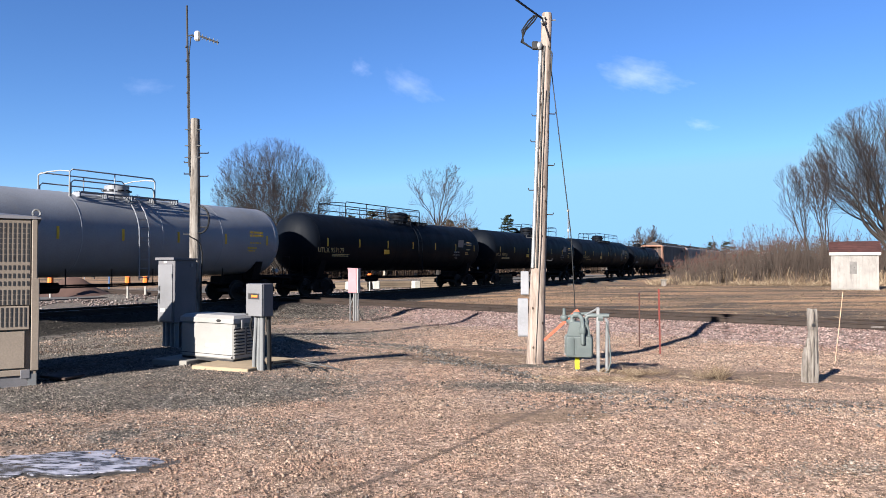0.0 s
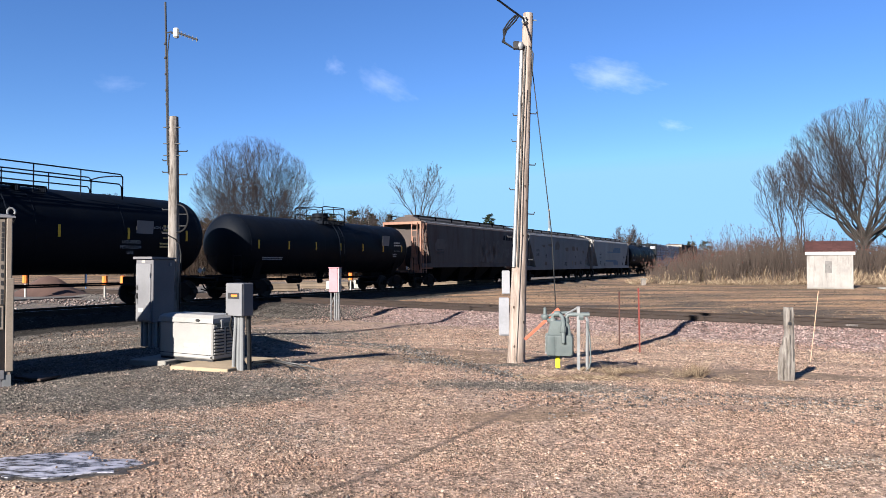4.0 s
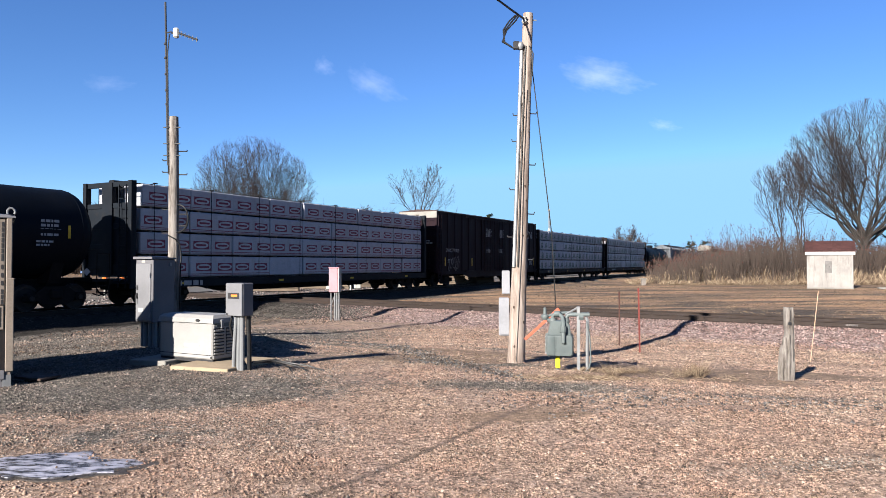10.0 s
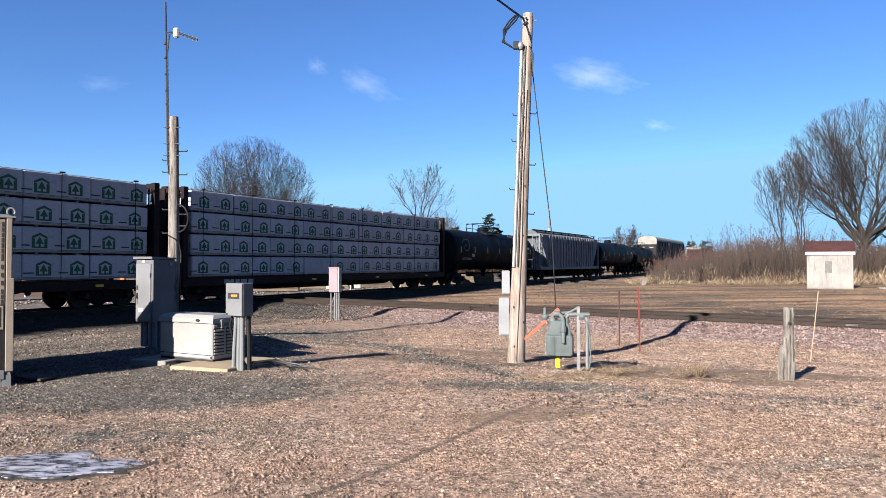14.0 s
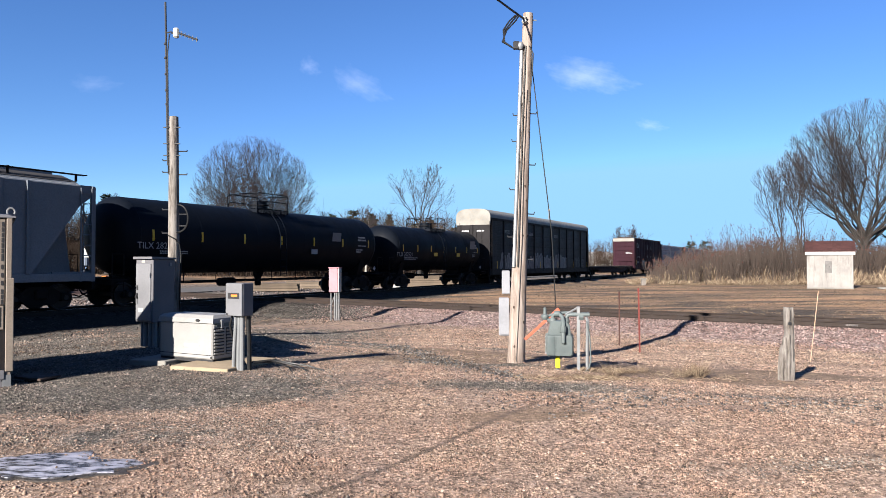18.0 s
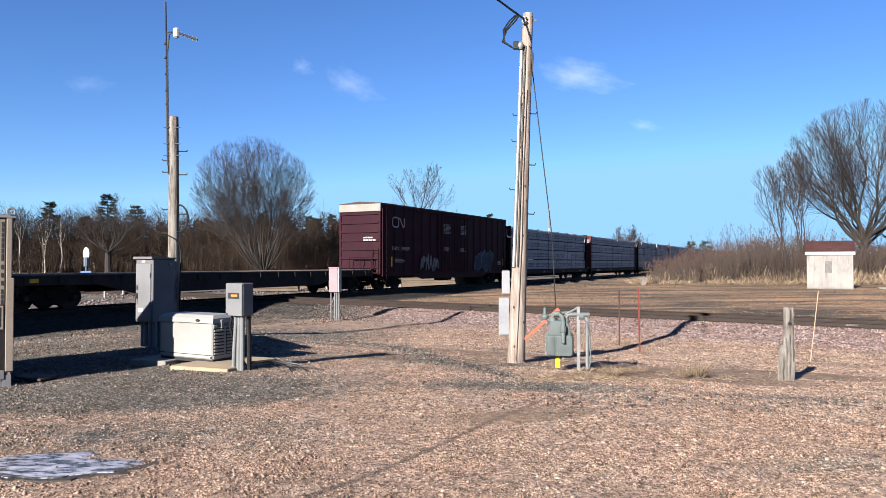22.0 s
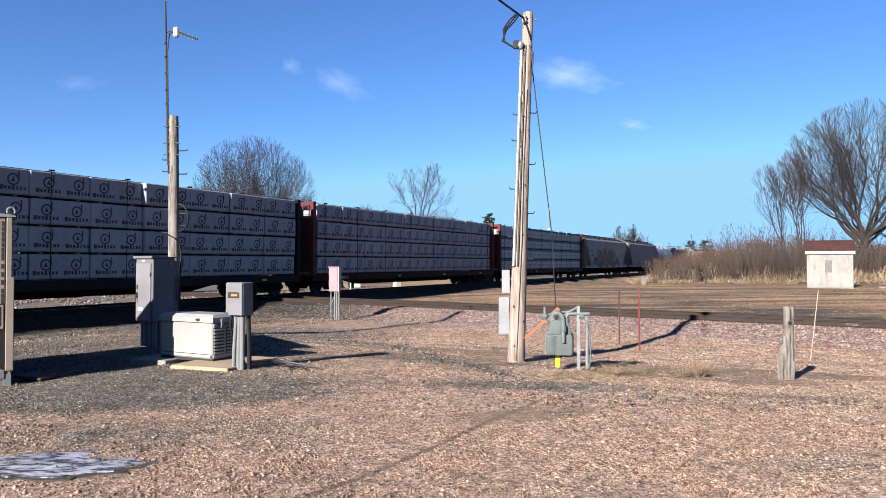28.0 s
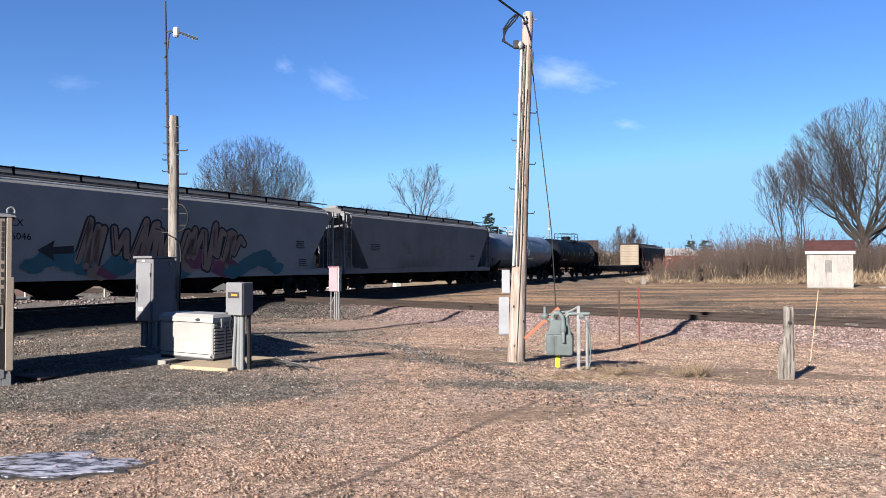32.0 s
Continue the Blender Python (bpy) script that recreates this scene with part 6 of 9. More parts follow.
def grey_cabinet():
    """A pole-side power cabinet on conduits, its narrow front lit."""
    w, d = 0.54, 0.52
    c = thing("power_cabinet", "grey steel power cabinet with aluminium door on conduits", "electrical box", pose(-6.32, 15.3, -0.2, 0, 0, -31) @ Matrix.Diagonal((1.07, 1.07, 1.02, 1)))
    z0, z1 = 0.53, 1.87
    part("body", Shape().box(-w / 2, w / 2, -d / 2, d / 2, z0, z1, 0.012), grey_metal, c)
    part("cap", Shape().slab([(-d / 2 - 0.05, z1), (d / 2 + 0.02, z1 + 0.0), (d / 2 + 0.02, z1 + 0.03), (-d / 2 - 0.05, z1 + 0.05)], -w / 2 - 0.03, w / 2 + 0.03, "yz"), grey_metal, c)
    door = part("door", Shape().box(-w / 2 + 0.03, w / 2 - 0.05, -d / 2 - 0.025, -d / 2, z0 + 0.04, z1 - 0.10, 0.008), bare_alu, c, "dull aluminium door")
    h = Shape().box(-w / 2 + 0.06, -w / 2 + 0.10, -d / 2 - 0.05, -d / 2 - 0.025, z0 + 0.50, z0 + 0.62, 0.005)
    h.box(-w / 2 + 0.07, -w / 2 + 0.09, -d / 2 - 0.07, -d / 2 - 0.05, z0 + 0.40, z0 + 0.58, 0.004)
    part("handle", h, dark_plastic, door)
    part("hasp", Shape().box(-w / 2 + 0.06, -w / 2 + 0.11, -d / 2 - 0.035, -d / 2 - 0.02, z0 + 0.68, z0 + 0.78, 0.004), dark_plastic, door)
    part("warning_label", Shape().box(-w / 2 + 0.12, -w / 2 + 0.28, -d / 2 - 0.028, -d / 2 - 0.025, z0 + 0.22, z0 + 0.30), white_plastic, door)
    for z in (z0 + 0.12, z0 + 0.95):
        part("hinge", Shape().tube((w / 2 - 0.06, -d / 2 - 0.03, z), (w / 2 - 0.06, -d / 2 - 0.03, z + 0.09), 0.012, n=6), galv, door)
    part("front_label", Shape().box(-0.08, 0.02, -d / 2 - 0.006, -d / 2, z1 - 0.075, z1 - 0.03), white_plastic, c)
    for k, (x, y) in enumerate(((-0.2, -0.14), (-0.08, -0.16), (0.05, -0.15), (0.18, -0.14), (-0.14, 0.05), (0.0, 0.06), (0.14, 0.05))):
        part("conduit", Shape().tube((x, y, 0), (x, y, z0), 0.045, n=12), pvc_grey, c)
    part("side_latch", Shape().box(w / 2, w / 2 + 0.02, 0.12, 0.17, z1 - 0.15, z1 - 0.08), galv, c)


def standby_generator():
    L, W, H = 1.22, 0.53, 0.75
    g = thing("standby_generator", "cream standby generator with louvred end on a pad", "generator", pose(-4.04, 11.5, 0.04, 0, 0, -28))
    part("base_skirt", Shape().box(-L / 2 + 0.02, L / 2 - 0.02, -W / 2 + 0.02, W / 2 - 0.02, 0.0, 0.06), dark_plastic, g)
    part("housing", Shape().box(-L / 2, L / 2, -W / 2, W / 2, 0.04, H - 0.13, 0.03), bisque, g)
    lid = Shape().add([(-L / 2 - 0.012, -W / 2 - 0.012, H - 0.125), (L / 2 + 0.012, -W / 2 - 0.012, H - 0.125), (L / 2 + 0.012, W / 2 + 0.012, H - 0.125), (-L / 2 - 0.012, W / 2 + 0.012, H - 0.125),
                       (-L / 2 - 0.005, -W / 2 - 0.005, H - 0.05), (L / 2 + 0.005, -W / 2 - 0.005, H - 0.05), (L / 2 + 0.005, W / 2 + 0.005, H - 0.05), (-L / 2 - 0.005, W / 2 + 0.005, H - 0.05),
                       (-L / 2 + 0.05, -W / 2 + 0.06, H), (L / 2 - 0.05, -W / 2 + 0.06, H), (L / 2 - 0.05, W / 2 - 0.03, H), (-L / 2 + 0.05, W / 2 - 0.03, H)],
                      [(0, 1, 5, 4), (1, 2, 6, 5), (2, 3, 7, 6), (3, 0, 4, 7), (4, 5, 9, 8), (5, 6, 10, 9), (6, 7, 11, 10), (7, 4, 8, 11), (8, 9, 10, 11), (0, 3, 2, 1)])
    ld = part("lid", lid, bisque, g)
    part("badge", Shape().lathe([(-W / 2 - 0.02, 0.001), (-W / 2 - 0.02, 0.045), (-W / 2 - 0.008, 0.045)], 16, "y", pose(L / 2 - 0.32, 0, H - 0.085) @ Matrix.Diagonal((1, 1, 0.5, 1))), dark_plastic, ld, "small dark oval badge")
    part("front_seam", Shape().box(-L / 2 + 0.01, L / 2 - 0.01, -W / 2 - 0.003, -W / 2, 0.115, 0.123), dark_mark, g)
    part("printed_name", Shape().box(-0.02, 0.32, -W / 2 - 0.003, -W / 2, 0.24, 0.285), surface("pale_grey_print", (0.374, 0.36, 0.331), 0.6), g, "pale grey printed bar")
    # the end: louvres and a recessed dark latch plate
    for col in (-0.14, 0.13):
        for k in range(8):
            part("louvre", Shape().box(-0.11, 0.11, -0.02, 0.0, -0.02, 0.012, 0.005), bisque, g, at=pose(L / 2 + 0.004, col, 0.15 + k * 0.052, 0, 0, 90) @ pose(0, 0, 0, 25, 0, 0))
        part("louvre_recess", Shape().box(L / 2, L / 2 + 0.004, col - 0.115, col + 0.115, 0.115, 0.545), dark_plastic, g)
    part("latch_recess", Shape().box(L / 2 - 0.002, L / 2 + 0.008, -0.2, 0.22, 0.565, 0.66, 0.004), meter_grey, g)
    part("lock_bracket", Shape().box(L / 2, L / 2 + 0.035, -0.12, -0.06, 0.54, 0.68, 0.008), galv, g)
    part("drain_plug", Shape().box(L / 2 - 0.05, L / 2 - 0.02, -W / 2 - 0.006, -W / 2, 0.07, 0.10), dark_plastic, g)


def generator_pad():
    solo("generator_pad", Shape().box(-0.55, 0.5, -0.5, 0.8, -0.14, 0.0, 0.012), concrete, "yellowish concrete pad under the generator", "concrete pad", pose(-3.47, 10.9, 0.06, 0, 0, -20))
    # Grey piece for the pad's left end, its shade put into the colour.
    solo("pad_slab", Shape().box(-0.62, 0.10, -0.45, 0.5, -0.14, -0.004, 0.012), pale_concrete, "low grey slab standing in for the shaded end of the generator pad", "concrete pad", pose(-4.36, 11.55, 0.06, 0, 0, -20))


def transfer_switch():
    w, d = 0.36, 0.22
    c = thing("transfer_switch", "grey metal switch box with dark label on conduits", "electrical box", pose(-3.07, 10.52, 0.0, 0, 0, -30) @ Matrix.Scale(0.97, 4))
    z0, z1 = 0.85, 1.36
    part("body", Shape().box(-w / 2, w / 2, -d / 2, d / 2, z0, z1, 0.01), grey_metal, c)
    part("cover", Shape().box(-w / 2 + 0.006, w / 2 - 0.006, -d / 2 - 0.018, -d / 2, z0 + 0.006, z1 - 0.006, 0.006), bare_alu, c, "dull aluminium cover")
    lb = part("label_plate", Shape().box(-0.12, 0.12, -d / 2 - 0.022, -d / 2 - 0.018, z0 + 0.27, z0 + 0.36), dark_plastic, c, "black label plate with an orange bar")
    part("label_bar", Shape().box(-0.05, 0.08, -d / 2 - 0.024, -d / 2 - 0.022, z0 + 0.30, z0 + 0.335), orange_mark, lb)
    part("corner_tag", Shape().box(-w / 2 + 0.02, -w / 2 + 0.06, -d / 2 - 0.022, -d / 2 - 0.018, z0 + 0.015, z0 + 0.045), dark_plastic, c)
    for k, (x, y, r) in enumerate(((-0.05, -0.03, 0.030), (0.02, -0.01, 0.042), (0.09, -0.03, 0.036), (0.14, 0.05, 0.035), (-0.11, 0.05, 0.026))):
        a = 0.012 * (k - 2)
        part("conduit", Shape().path([(x, y, z0), (x, y, z0 - 0.12), (x + a * 0.4, y + a, 0.3), (x + a * 0.5, y + a * 1.2, -0.03)], r, 10), rubber if k in (3, 4) else pvc_grey, c)
    part("flex_cable", Shape().path([(-0.16, 0.0, z0), (-0.19, -0.02, 0.7), (-0.2, 0.05, 0.5), (-0.12, 0.15, 0.2), (-0.05, 0.2, 0.02)], 0.018, 7), rubber, c)
    for k in range(3):
        pts = [(0.1 + 0.05 * k, 0.1, 0.12), (0.4, 0.25 + 0.1 * k, 0.16 - 0.02 * k), (0.7 + 0.1 * k, 0.35 + 0.12 * k, 0.06), (0.85 + 0.15 * k, 0.25 + 0.2 * k, 0.0)]
        part("loose_cable", Shape().path(pts, 0.014, 6), rubber, c)


def antenna_pole():
    z0 = -0.2
    a = thing("antenna_pole", "stubby weathered wood pole carrying a thin antenna mast", "pole", pose(-6.10, 15.8, z0) @ Matrix.Scale(1.064, 4))
    sh = Shape()
    prof = [(0, 0.125), (1.5, 0.118), (3.0, 0.108), (4.7, 0.098), (4.84, 0.093), (4.86, 0.02)]
    sh.lathe(prof, 16, m=pose(0, 0, 0, 0.3, -0.35, 0))
    part("pole", sh, grey_wood, a)
    part("mast", Shape().tube((-0.13, -0.06, 3.8), (-0.215, -0.06, 7.30), 0.026, 0.022, 8), steel_dark, a)
    for z in (4.0, 4.25, 4.6):
        part("mast_bracket", Shape().box(-0.22, 0.14, -0.11, -0.09, z - 0.01, z + 0.01), steel_dark, a)
    for k, z in enumerate((5.1, 5.4, 5.75, 6.1, 6.4)):
        part("mast_band", Shape().lathe([(z - 0.02, 0.034), (z + 0.02, 0.034)], 8, m=pose(-0.165 - 0.011 * k, -0.06, 0)), dark_plastic, a)
    ant = part("antenna_housing", Shape().box(-0.06, 0.06, -0.05, 0.05, -0.11, 0.11, 0.03), white_plastic, a, "small cream antenna housing", (0.02, -0.06, 6.635))
    bm = part("antenna_boom", Shape().tube((0.05, 0, 0.0), (0.46, 0.0, -0.15), 0.021, n=6), dark_plastic, ant)
    for k in range(5):
        f = 0.15 + 0.2 * k
        x, z = 0.05 + 0.41 * f, -0.15 * f
        part("antenna_element", Shape().tube((x, 0, z - 0.055), (x, 0, z + 0.055), 0.009, n=5), galv, ant)
    part("antenna_arm", Shape().path([(-0.18, -0.06, 6.64), (-0.08, -0.06, 6.66), (-0.03, -0.06, 6.635)], 0.014, 6), steel_dark, a)
    part("feed_cable", Shape().path([(0.0, -0.06, 6.65), (-0.12, -0.07, 6.60), (-0.15, -0.08, 6.2), (-0.12, -0.10, 4.9), (-0.10, -0.12, 3.6)], 0.012, 6), rubber, a)
    for k, (z, s) in enumerate(((2.35, -1), (2.85, -1), (3.65, -1), (2.5, 1), (2.75, 1), (3.60, 1), (3.9, -1), (4.1, 1))):
        part("step_peg", Shape().path([(s * 0.08, -0.02, z), (s * 0.26, -0.02, z), (s * 0.26, -0.02, z + 0.03)], 0.014, 5), dark_plastic, a)
    loop = [(0.10 + 0.20 * math.sin(t), -0.05, 2.66 + 0.29 * math.cos(t)) for t in np.linspace(0.1, math.pi - 0.1, 14)]
    part("cable_loop", Shape().path([(0.08, -0.06, 2.95)] + loop + [(0.08, -0.06, 2.37), (-0.02, -0.11, 2.34)], 0.020, 7), rubber, a)
    part("down_cable", Shape().path([(-0.1, -0.12, 2.3), (0.06, -0.13, 2.22), (0.13, -0.08, 2.12), (0.16, -0.05, 1.9), (0.14, -0.05, 1.3), (0.14, -0.05, 0.2)], 0.016, 6), rubber, a)


pale_box = surface("pale_grey_meter_box_paint", (0.1672, 0.169, 0.1822), 0.5, scale=3)
knot_dark = surface("dark_knot_wood", (0.035, 0.024, 0.018), 0.9, scale=9)


def utility_pole():
    lean = math.degrees(math.atan2(0.215, 5.91))
    m = pose(1.30, 12.40, -0.16) @ Matrix.Scale(1.056, 4)
    u = thing("utility_pole", "tall pale wooden utility pole with steps, conduit and cables", "utility pole", m)
    up = Matrix.Rotation(radians(lean), 4, "Y")
    H = 5.93
    sh = Shape()
    sh.lathe([(-0.05, 0.150), (0.3, 0.143), (2.0, 0.122), (4.0, 0.102), (H - 0.06, 0.086), (H, 0.08), (H + 0.01, 0.02)], 20, m=up)
    part("pole", sh, pole_wood, u)

    def at(x, y, z):
        return tuple(up @ Vector((x, y, z)))
    crack = Shape().path([at(-0.01, -0.146, 0.05), at(0.0, -0.139, 1.0), at(0.015, -0.128, 2.0), at(0.005, -0.115, 3.2), at(0.02, -0.10, 4.6)], 0.007, 5)
    part("drying_crack", crack, dark_plastic, u)
    kr = random.Random(6)
    for k in range(22):
        z, a = kr.uniform(0.2, 5.6), kr.uniform(-1.1, 1.1)
        r = 0.147 - 0.0113 * z
        q = kr.uniform(0.008, 0.018)
        part("knot", Shape().lathe([(-0.006, q), (0.002, q * 0.9), (0.006, q * 0.3)], 8, "y", Matrix.Diagonal((1, 1, 1.6, 1))), knot_dark, u, at=Matrix.Translation(at(r * math.sin(a), -r * math.cos(a), z)) @ Matrix.Rotation(a, 4, "Z"))
    part("conduit", Shape().path([at(-0.105, -0.10, 1.62), at(-0.10, -0.09, 3.0), at(-0.095, -0.07, 5.28)], 0.032, 8), galv, u)
    part("cable_guard", Shape().path([at(-0.04, -0.135, 1.62), at(-0.04, -0.115, 3.0), at(-0.035, -0.095, 5.35)], 0.016, 6), rubber, u)
    part("weatherhead", Shape().lathe([(-0.05, 0.035), (0.0, 0.06), (0.05, 0.055), (0.08, 0.03)], 10, m=Matrix.Translation(at(-0.12, -0.09, 5.33))), galv, u)
    for k in range(3):
        x0, z0 = -0.12, 5.34
        pts = [at(x0, -0.1, z0), at(x0 - 0.12, -0.1, z0 - 0.04), at(x0 - 0.27 - 0.02 * k, -0.1, z0 + 0.06), at(x0 - 0.30 + 0.03 * k, -0.1, z0 + 0.26), at(x0 - 0.20 + 0.05 * k, -0.1, z0 + 0.42), at(x0 - 0.10 + 0.03 * k, -0.1, z0 + 0.52)]
        part("drip_loop", Shape().path(pts, 0.013, 6), rubber, u)
    # service drop going off behind the camera's left
    far = (-4.2, -9.0, 6.6)
    a = Vector(at(-0.06, -0.08, 5.80))
    pts = [a.lerp(Vector(far), f) - Vector((0, 0, 0.5 * math.sin(math.pi * f))) for f in np.linspace(0, 1, 14)]
    part("service_drop", Shape().path(pts, 0.017, 6), rubber, u, "black twisted service cable")
    part("insulator", Shape().lathe([(-0.05, 0.03), (-0.02, 0.05), (0.02, 0.03), (0.05, 0.05), (0.07, 0.02)], 10, m=Matrix.Translation(at(-0.07, -0.11, 5.77))), white_plastic, u)
    part("bolt", Shape().tube(at(0.05, 0, 5.82), at(0.15, 0, 5.82), 0.012, n=6), galv, u)
    part("clamp", Shape().box(-0.05, 0.06, -0.13, -0.07, 5.28, 5.42, 0.015), dark_plastic, u)
    part("guy_wire", Shape().path([at(0.06, -0.06, 5.35), at(0.10, -0.05, 4.95), (0.62, 0.1, 2.2), (0.74, 0.15, 0.05)], 0.009, 5), rubber, u)
    part("side_cable", Shape().path([at(0.03, -0.1, 5.35), at(0.10, -0.09, 5.22), at(0.09, -0.1, 4.9), at(0.06, -0.11, 4.4)], 0.012, 5), rubber, u)
    for k, (z, s) in enumerate(((4.18, -1), (3.74, -1), (2.92, -1), (2.12, -1), (4.22, 1), (3.35, 1), (2.52, 1), (1.75, 1))):
        r = 0.15 - 0.012 * z
        part("step_peg", Shape().path([at(s * r * 0.8, -0.02, z), at(s * (r + 0.09), -0.02, z), at(s * (r + 0.10), -0.02, z + 0.035)], 0.010, 5), steel_dark, u)
    # meter boxes at its left side
    up_box = part("meter_box", Shape().box(-0.07, 0.06, -0.06, 0.06, 1.16, 1.56, 0.01), pale_box, u, "small grey metal box", (-0.16, 0.07, 0))
    part("box_cover", Shape().box(-0.066, 0.056, -0.068, -0.06, 1.17, 1.55, 0.004), pale_box, up_box)
    lo_box = part("meter_box", Shape().box(-0.09, 0.08, -0.07, 0.07, 0.46, 1.10, 0.012), pale_box, u, "tall grey metal box", (-0.19, 0.09, 0))
    part("box_cover", Shape().box(-0.085, 0.075, -0.078, -0.07, 0.48, 1.08, 0.004), pale_box, lo_box)
    part("box_bracket", Shape().box(-0.2, 0.0, 0.06, 0.10, 0.70, 0.76), galv, u)


def gas_meter():
    g = thing("gas_meter", "grey gas meter on pipes with a yellow tag", "gas meter", pose(1.87, 11.2, -0.12, 0, 0, -8) @ Matrix.Scale(0.95, 4))
    # meter case: two domed pans bolted at a flange
    def domed(outline, steps, cx, cz):
        sh, n = Shape(), len(outline)
        verts = [(cx + (x - cx) * k, y, cz + (z - cz) * k) for y, k in steps for x, z in outline]
        faces = [(i * n + j, i * n + (j + 1) % n, (i + 1) * n + (j + 1) % n, (i + 1) * n + j) for i in range(len(steps) - 1) for j in range(n)]
        return sh.add(verts, faces + [tuple(range(n)), tuple(range((len(steps) - 1) * n, len(steps) * n))])
    low = [(-0.19, 0.27), (0.20, 0.265), (0.225, 0.30), (0.225, 0.60), (0.20, 0.635), (-0.20, 0.64), (-0.225, 0.61), (-0.225, 0.33)]
    case = domed(low, [(-0.17, 0.80), (-0.165, 0.90), (-0.145, 0.97), (-0.02, 1.0), (-0.018, 1.05), (0.018, 1.05), (0.02, 1.0), (0.145, 0.97), (0.17, 0.85)], 0, 0.45)
    c = part("meter_case", case, meter_grey, g)
    neck = domed([(-0.205, 0.62), (0.20, 0.62), (0.17, 0.80), (0.12, 0.86), (-0.08, 0.87), (-0.15, 0.85)], [(-0.13, 0.86), (-0.115, 0.97), (0.115, 0.97), (0.13, 0.86)], 0, 0.7)
    part("meter_top", neck, meter_grey, c)
    part("cover_plate", domed([(-0.205, 0.29), (-0.09, 0.28), (-0.075, 0.32), (-0.075, 0.60), (-0.10, 0.625), (-0.205, 0.63)], [(-0.185, 0.86), (-0.18, 0.96), (-0.165, 1.0)], -0.14, 0.45), meter_grey, c)
    for x in (-0.11, 0.11):
        part("swivel", Shape().lathe([(0.80, 0.05), (0.82, 0.062), (0.87, 0.062), (0.90, 0.045)], 10, m=pose(x, 0, 0)), meter_grey, c)
    for k in range(7):
        part("casting_rib", Shape().box(-0.070, -0.045, -0.178, -0.160, 0.31 + k * 0.045, 0.335 + k * 0.045, 0.004), meter_grey, c)
    for k in range(12):
        t = 2 * math.pi * k / 12
        part("flange_bolt", Shape().box(-0.012, 0.012, -0.04, 0.04, -0.012, 0.012), galv, c, at=(0.226 * max(-1, min(1, 1.5 * math.cos(t))), 0, 0.45 + 0.185 * max(-1, min(1, 1.5 * math.sin(t)))))
    part("index_box", Shape().box(0.0, 0.12, -0.17, -0.09, 0.66, 0.80, 0.015), meter_grey, c)
    part("inlet_pipe", Shape().path([(-0.11, 0, 0.84), (-0.11, 0, 0.93), (-0.07, -0.01, 0.975), (0.0, -0.03, 0.97), (0.05, -0.07, 0.92), (0.06, -0.14, 0.84), (0.06, -0.19, 0.78), (0.06, -0.20, 0.50)], 0.036, 10), meter_grey, g)
    part("outlet_pipe", Shape().path([(0.11, 0, 0.84), (0.11, 0, 0.90), (0.15, 0, 0.955), (0.22, 0, 0.965), (0.50, 0, 0.965)], 0.036, 10), meter_grey, g)
    part("regulator", Shape().lathe([(0.86, 0.03), (0.90, 0.06), (0.925, 0.068), (0.95, 0.06), (0.965, 0.03), (1.07, 0.026), (1.08, 0.01)], 14, m=pose(-0.24, 0.02, 0)), meter_grey, g)
    part("regulator_pipe", Shape().path([(-0.22, 0.02, 0.9), (-0.15, 0.02, 0.84), (-0.10, 0.01, 0.82)], 0.03, 8), meter_grey, g)
    part("riser_pipe", Shape().path([(0.44, 0, 0.92), (0.47, 0, 0.86), (0.46, 0, 0.4), (0.46, 0, -0.05)], 0.028, 10), galv, g)
    part("support_post", Shape().box(0.29, 0.345, -0.03, 0.03, -0.05, 1.10, 0.006), galv, g, "galvanised channel post")
    part("brace", Shape().path([(0.10, 0.0, 0.96), (0.31, 0.02, 1.08)], 0.018, 6), galv, g)
    part("cross_pipe", Shape().path([(-0.24, 0.02, 0.91), (-0.14, 0.03, 0.95), (0.02, 0.05, 0.985), (0.20, 0.05, 1.0)], 0.022, 8), meter_grey, g)
    part("elbow", Shape().lathe([(-0.05, 0.046), (-0.03, 0.052), (0.03, 0.052), (0.05, 0.046)], 10, "x", pose(-0.04, -0.02, 0.975)), meter_grey, g)
    part("elbow", Shape().lathe([(0.68, 0.046), (0.70, 0.05), (0.76, 0.05), (0.78, 0.046)], 10, m=pose(0.06, -0.195, 0)), meter_grey, g)
    part("union_nut", Shape().lathe([(-0.04, 0.055), (0.04, 0.055)], 6, "x", pose(0.36, 0, 0.92)), meter_grey, g)
    part("thin_tube", Shape().path([(0.45, -0.03, 0.86), (0.50, -0.04, 0.6), (0.52, -0.04, 0.2), (0.48, -0.03, 0.05), (0.40, -0.02, 0.0)], 0.012, 6), meter_grey, g)
    part("inlet_riser", Shape().tube((-0.03, 0.05, -0.06), (-0.03, 0.05, 0.30), 0.022, n=8), galv, g)
    part("yellow_tag", Shape().box(-0.065, 0.01, -0.03, 0.03, 0.06, 0.26, 0.01), yellow_plastic, g, "bright yellow plastic sleeve")


def pole_strap():
    # a flat orange guard strip off the ground, placed to fit the camera's view
    sh = Shape().box(-0.5, 0.5, -0.012, 0.012, -0.033, 0.033, 0.006)
    s = thing("guard_strip", "orange-red plastic guard strip leaning by the meter", "guard strip", pose(1.69, 12.0, 0.56, 0, -42, 0) @ Matrix.Scale(0.76, 4))
    part("strip", sh, orange_plastic, s)
    part("strip_fold", Shape().box(0.42, 0.54, -0.02, 0.02, -0.055, 0.035, 0.01), orange_plastic, s)


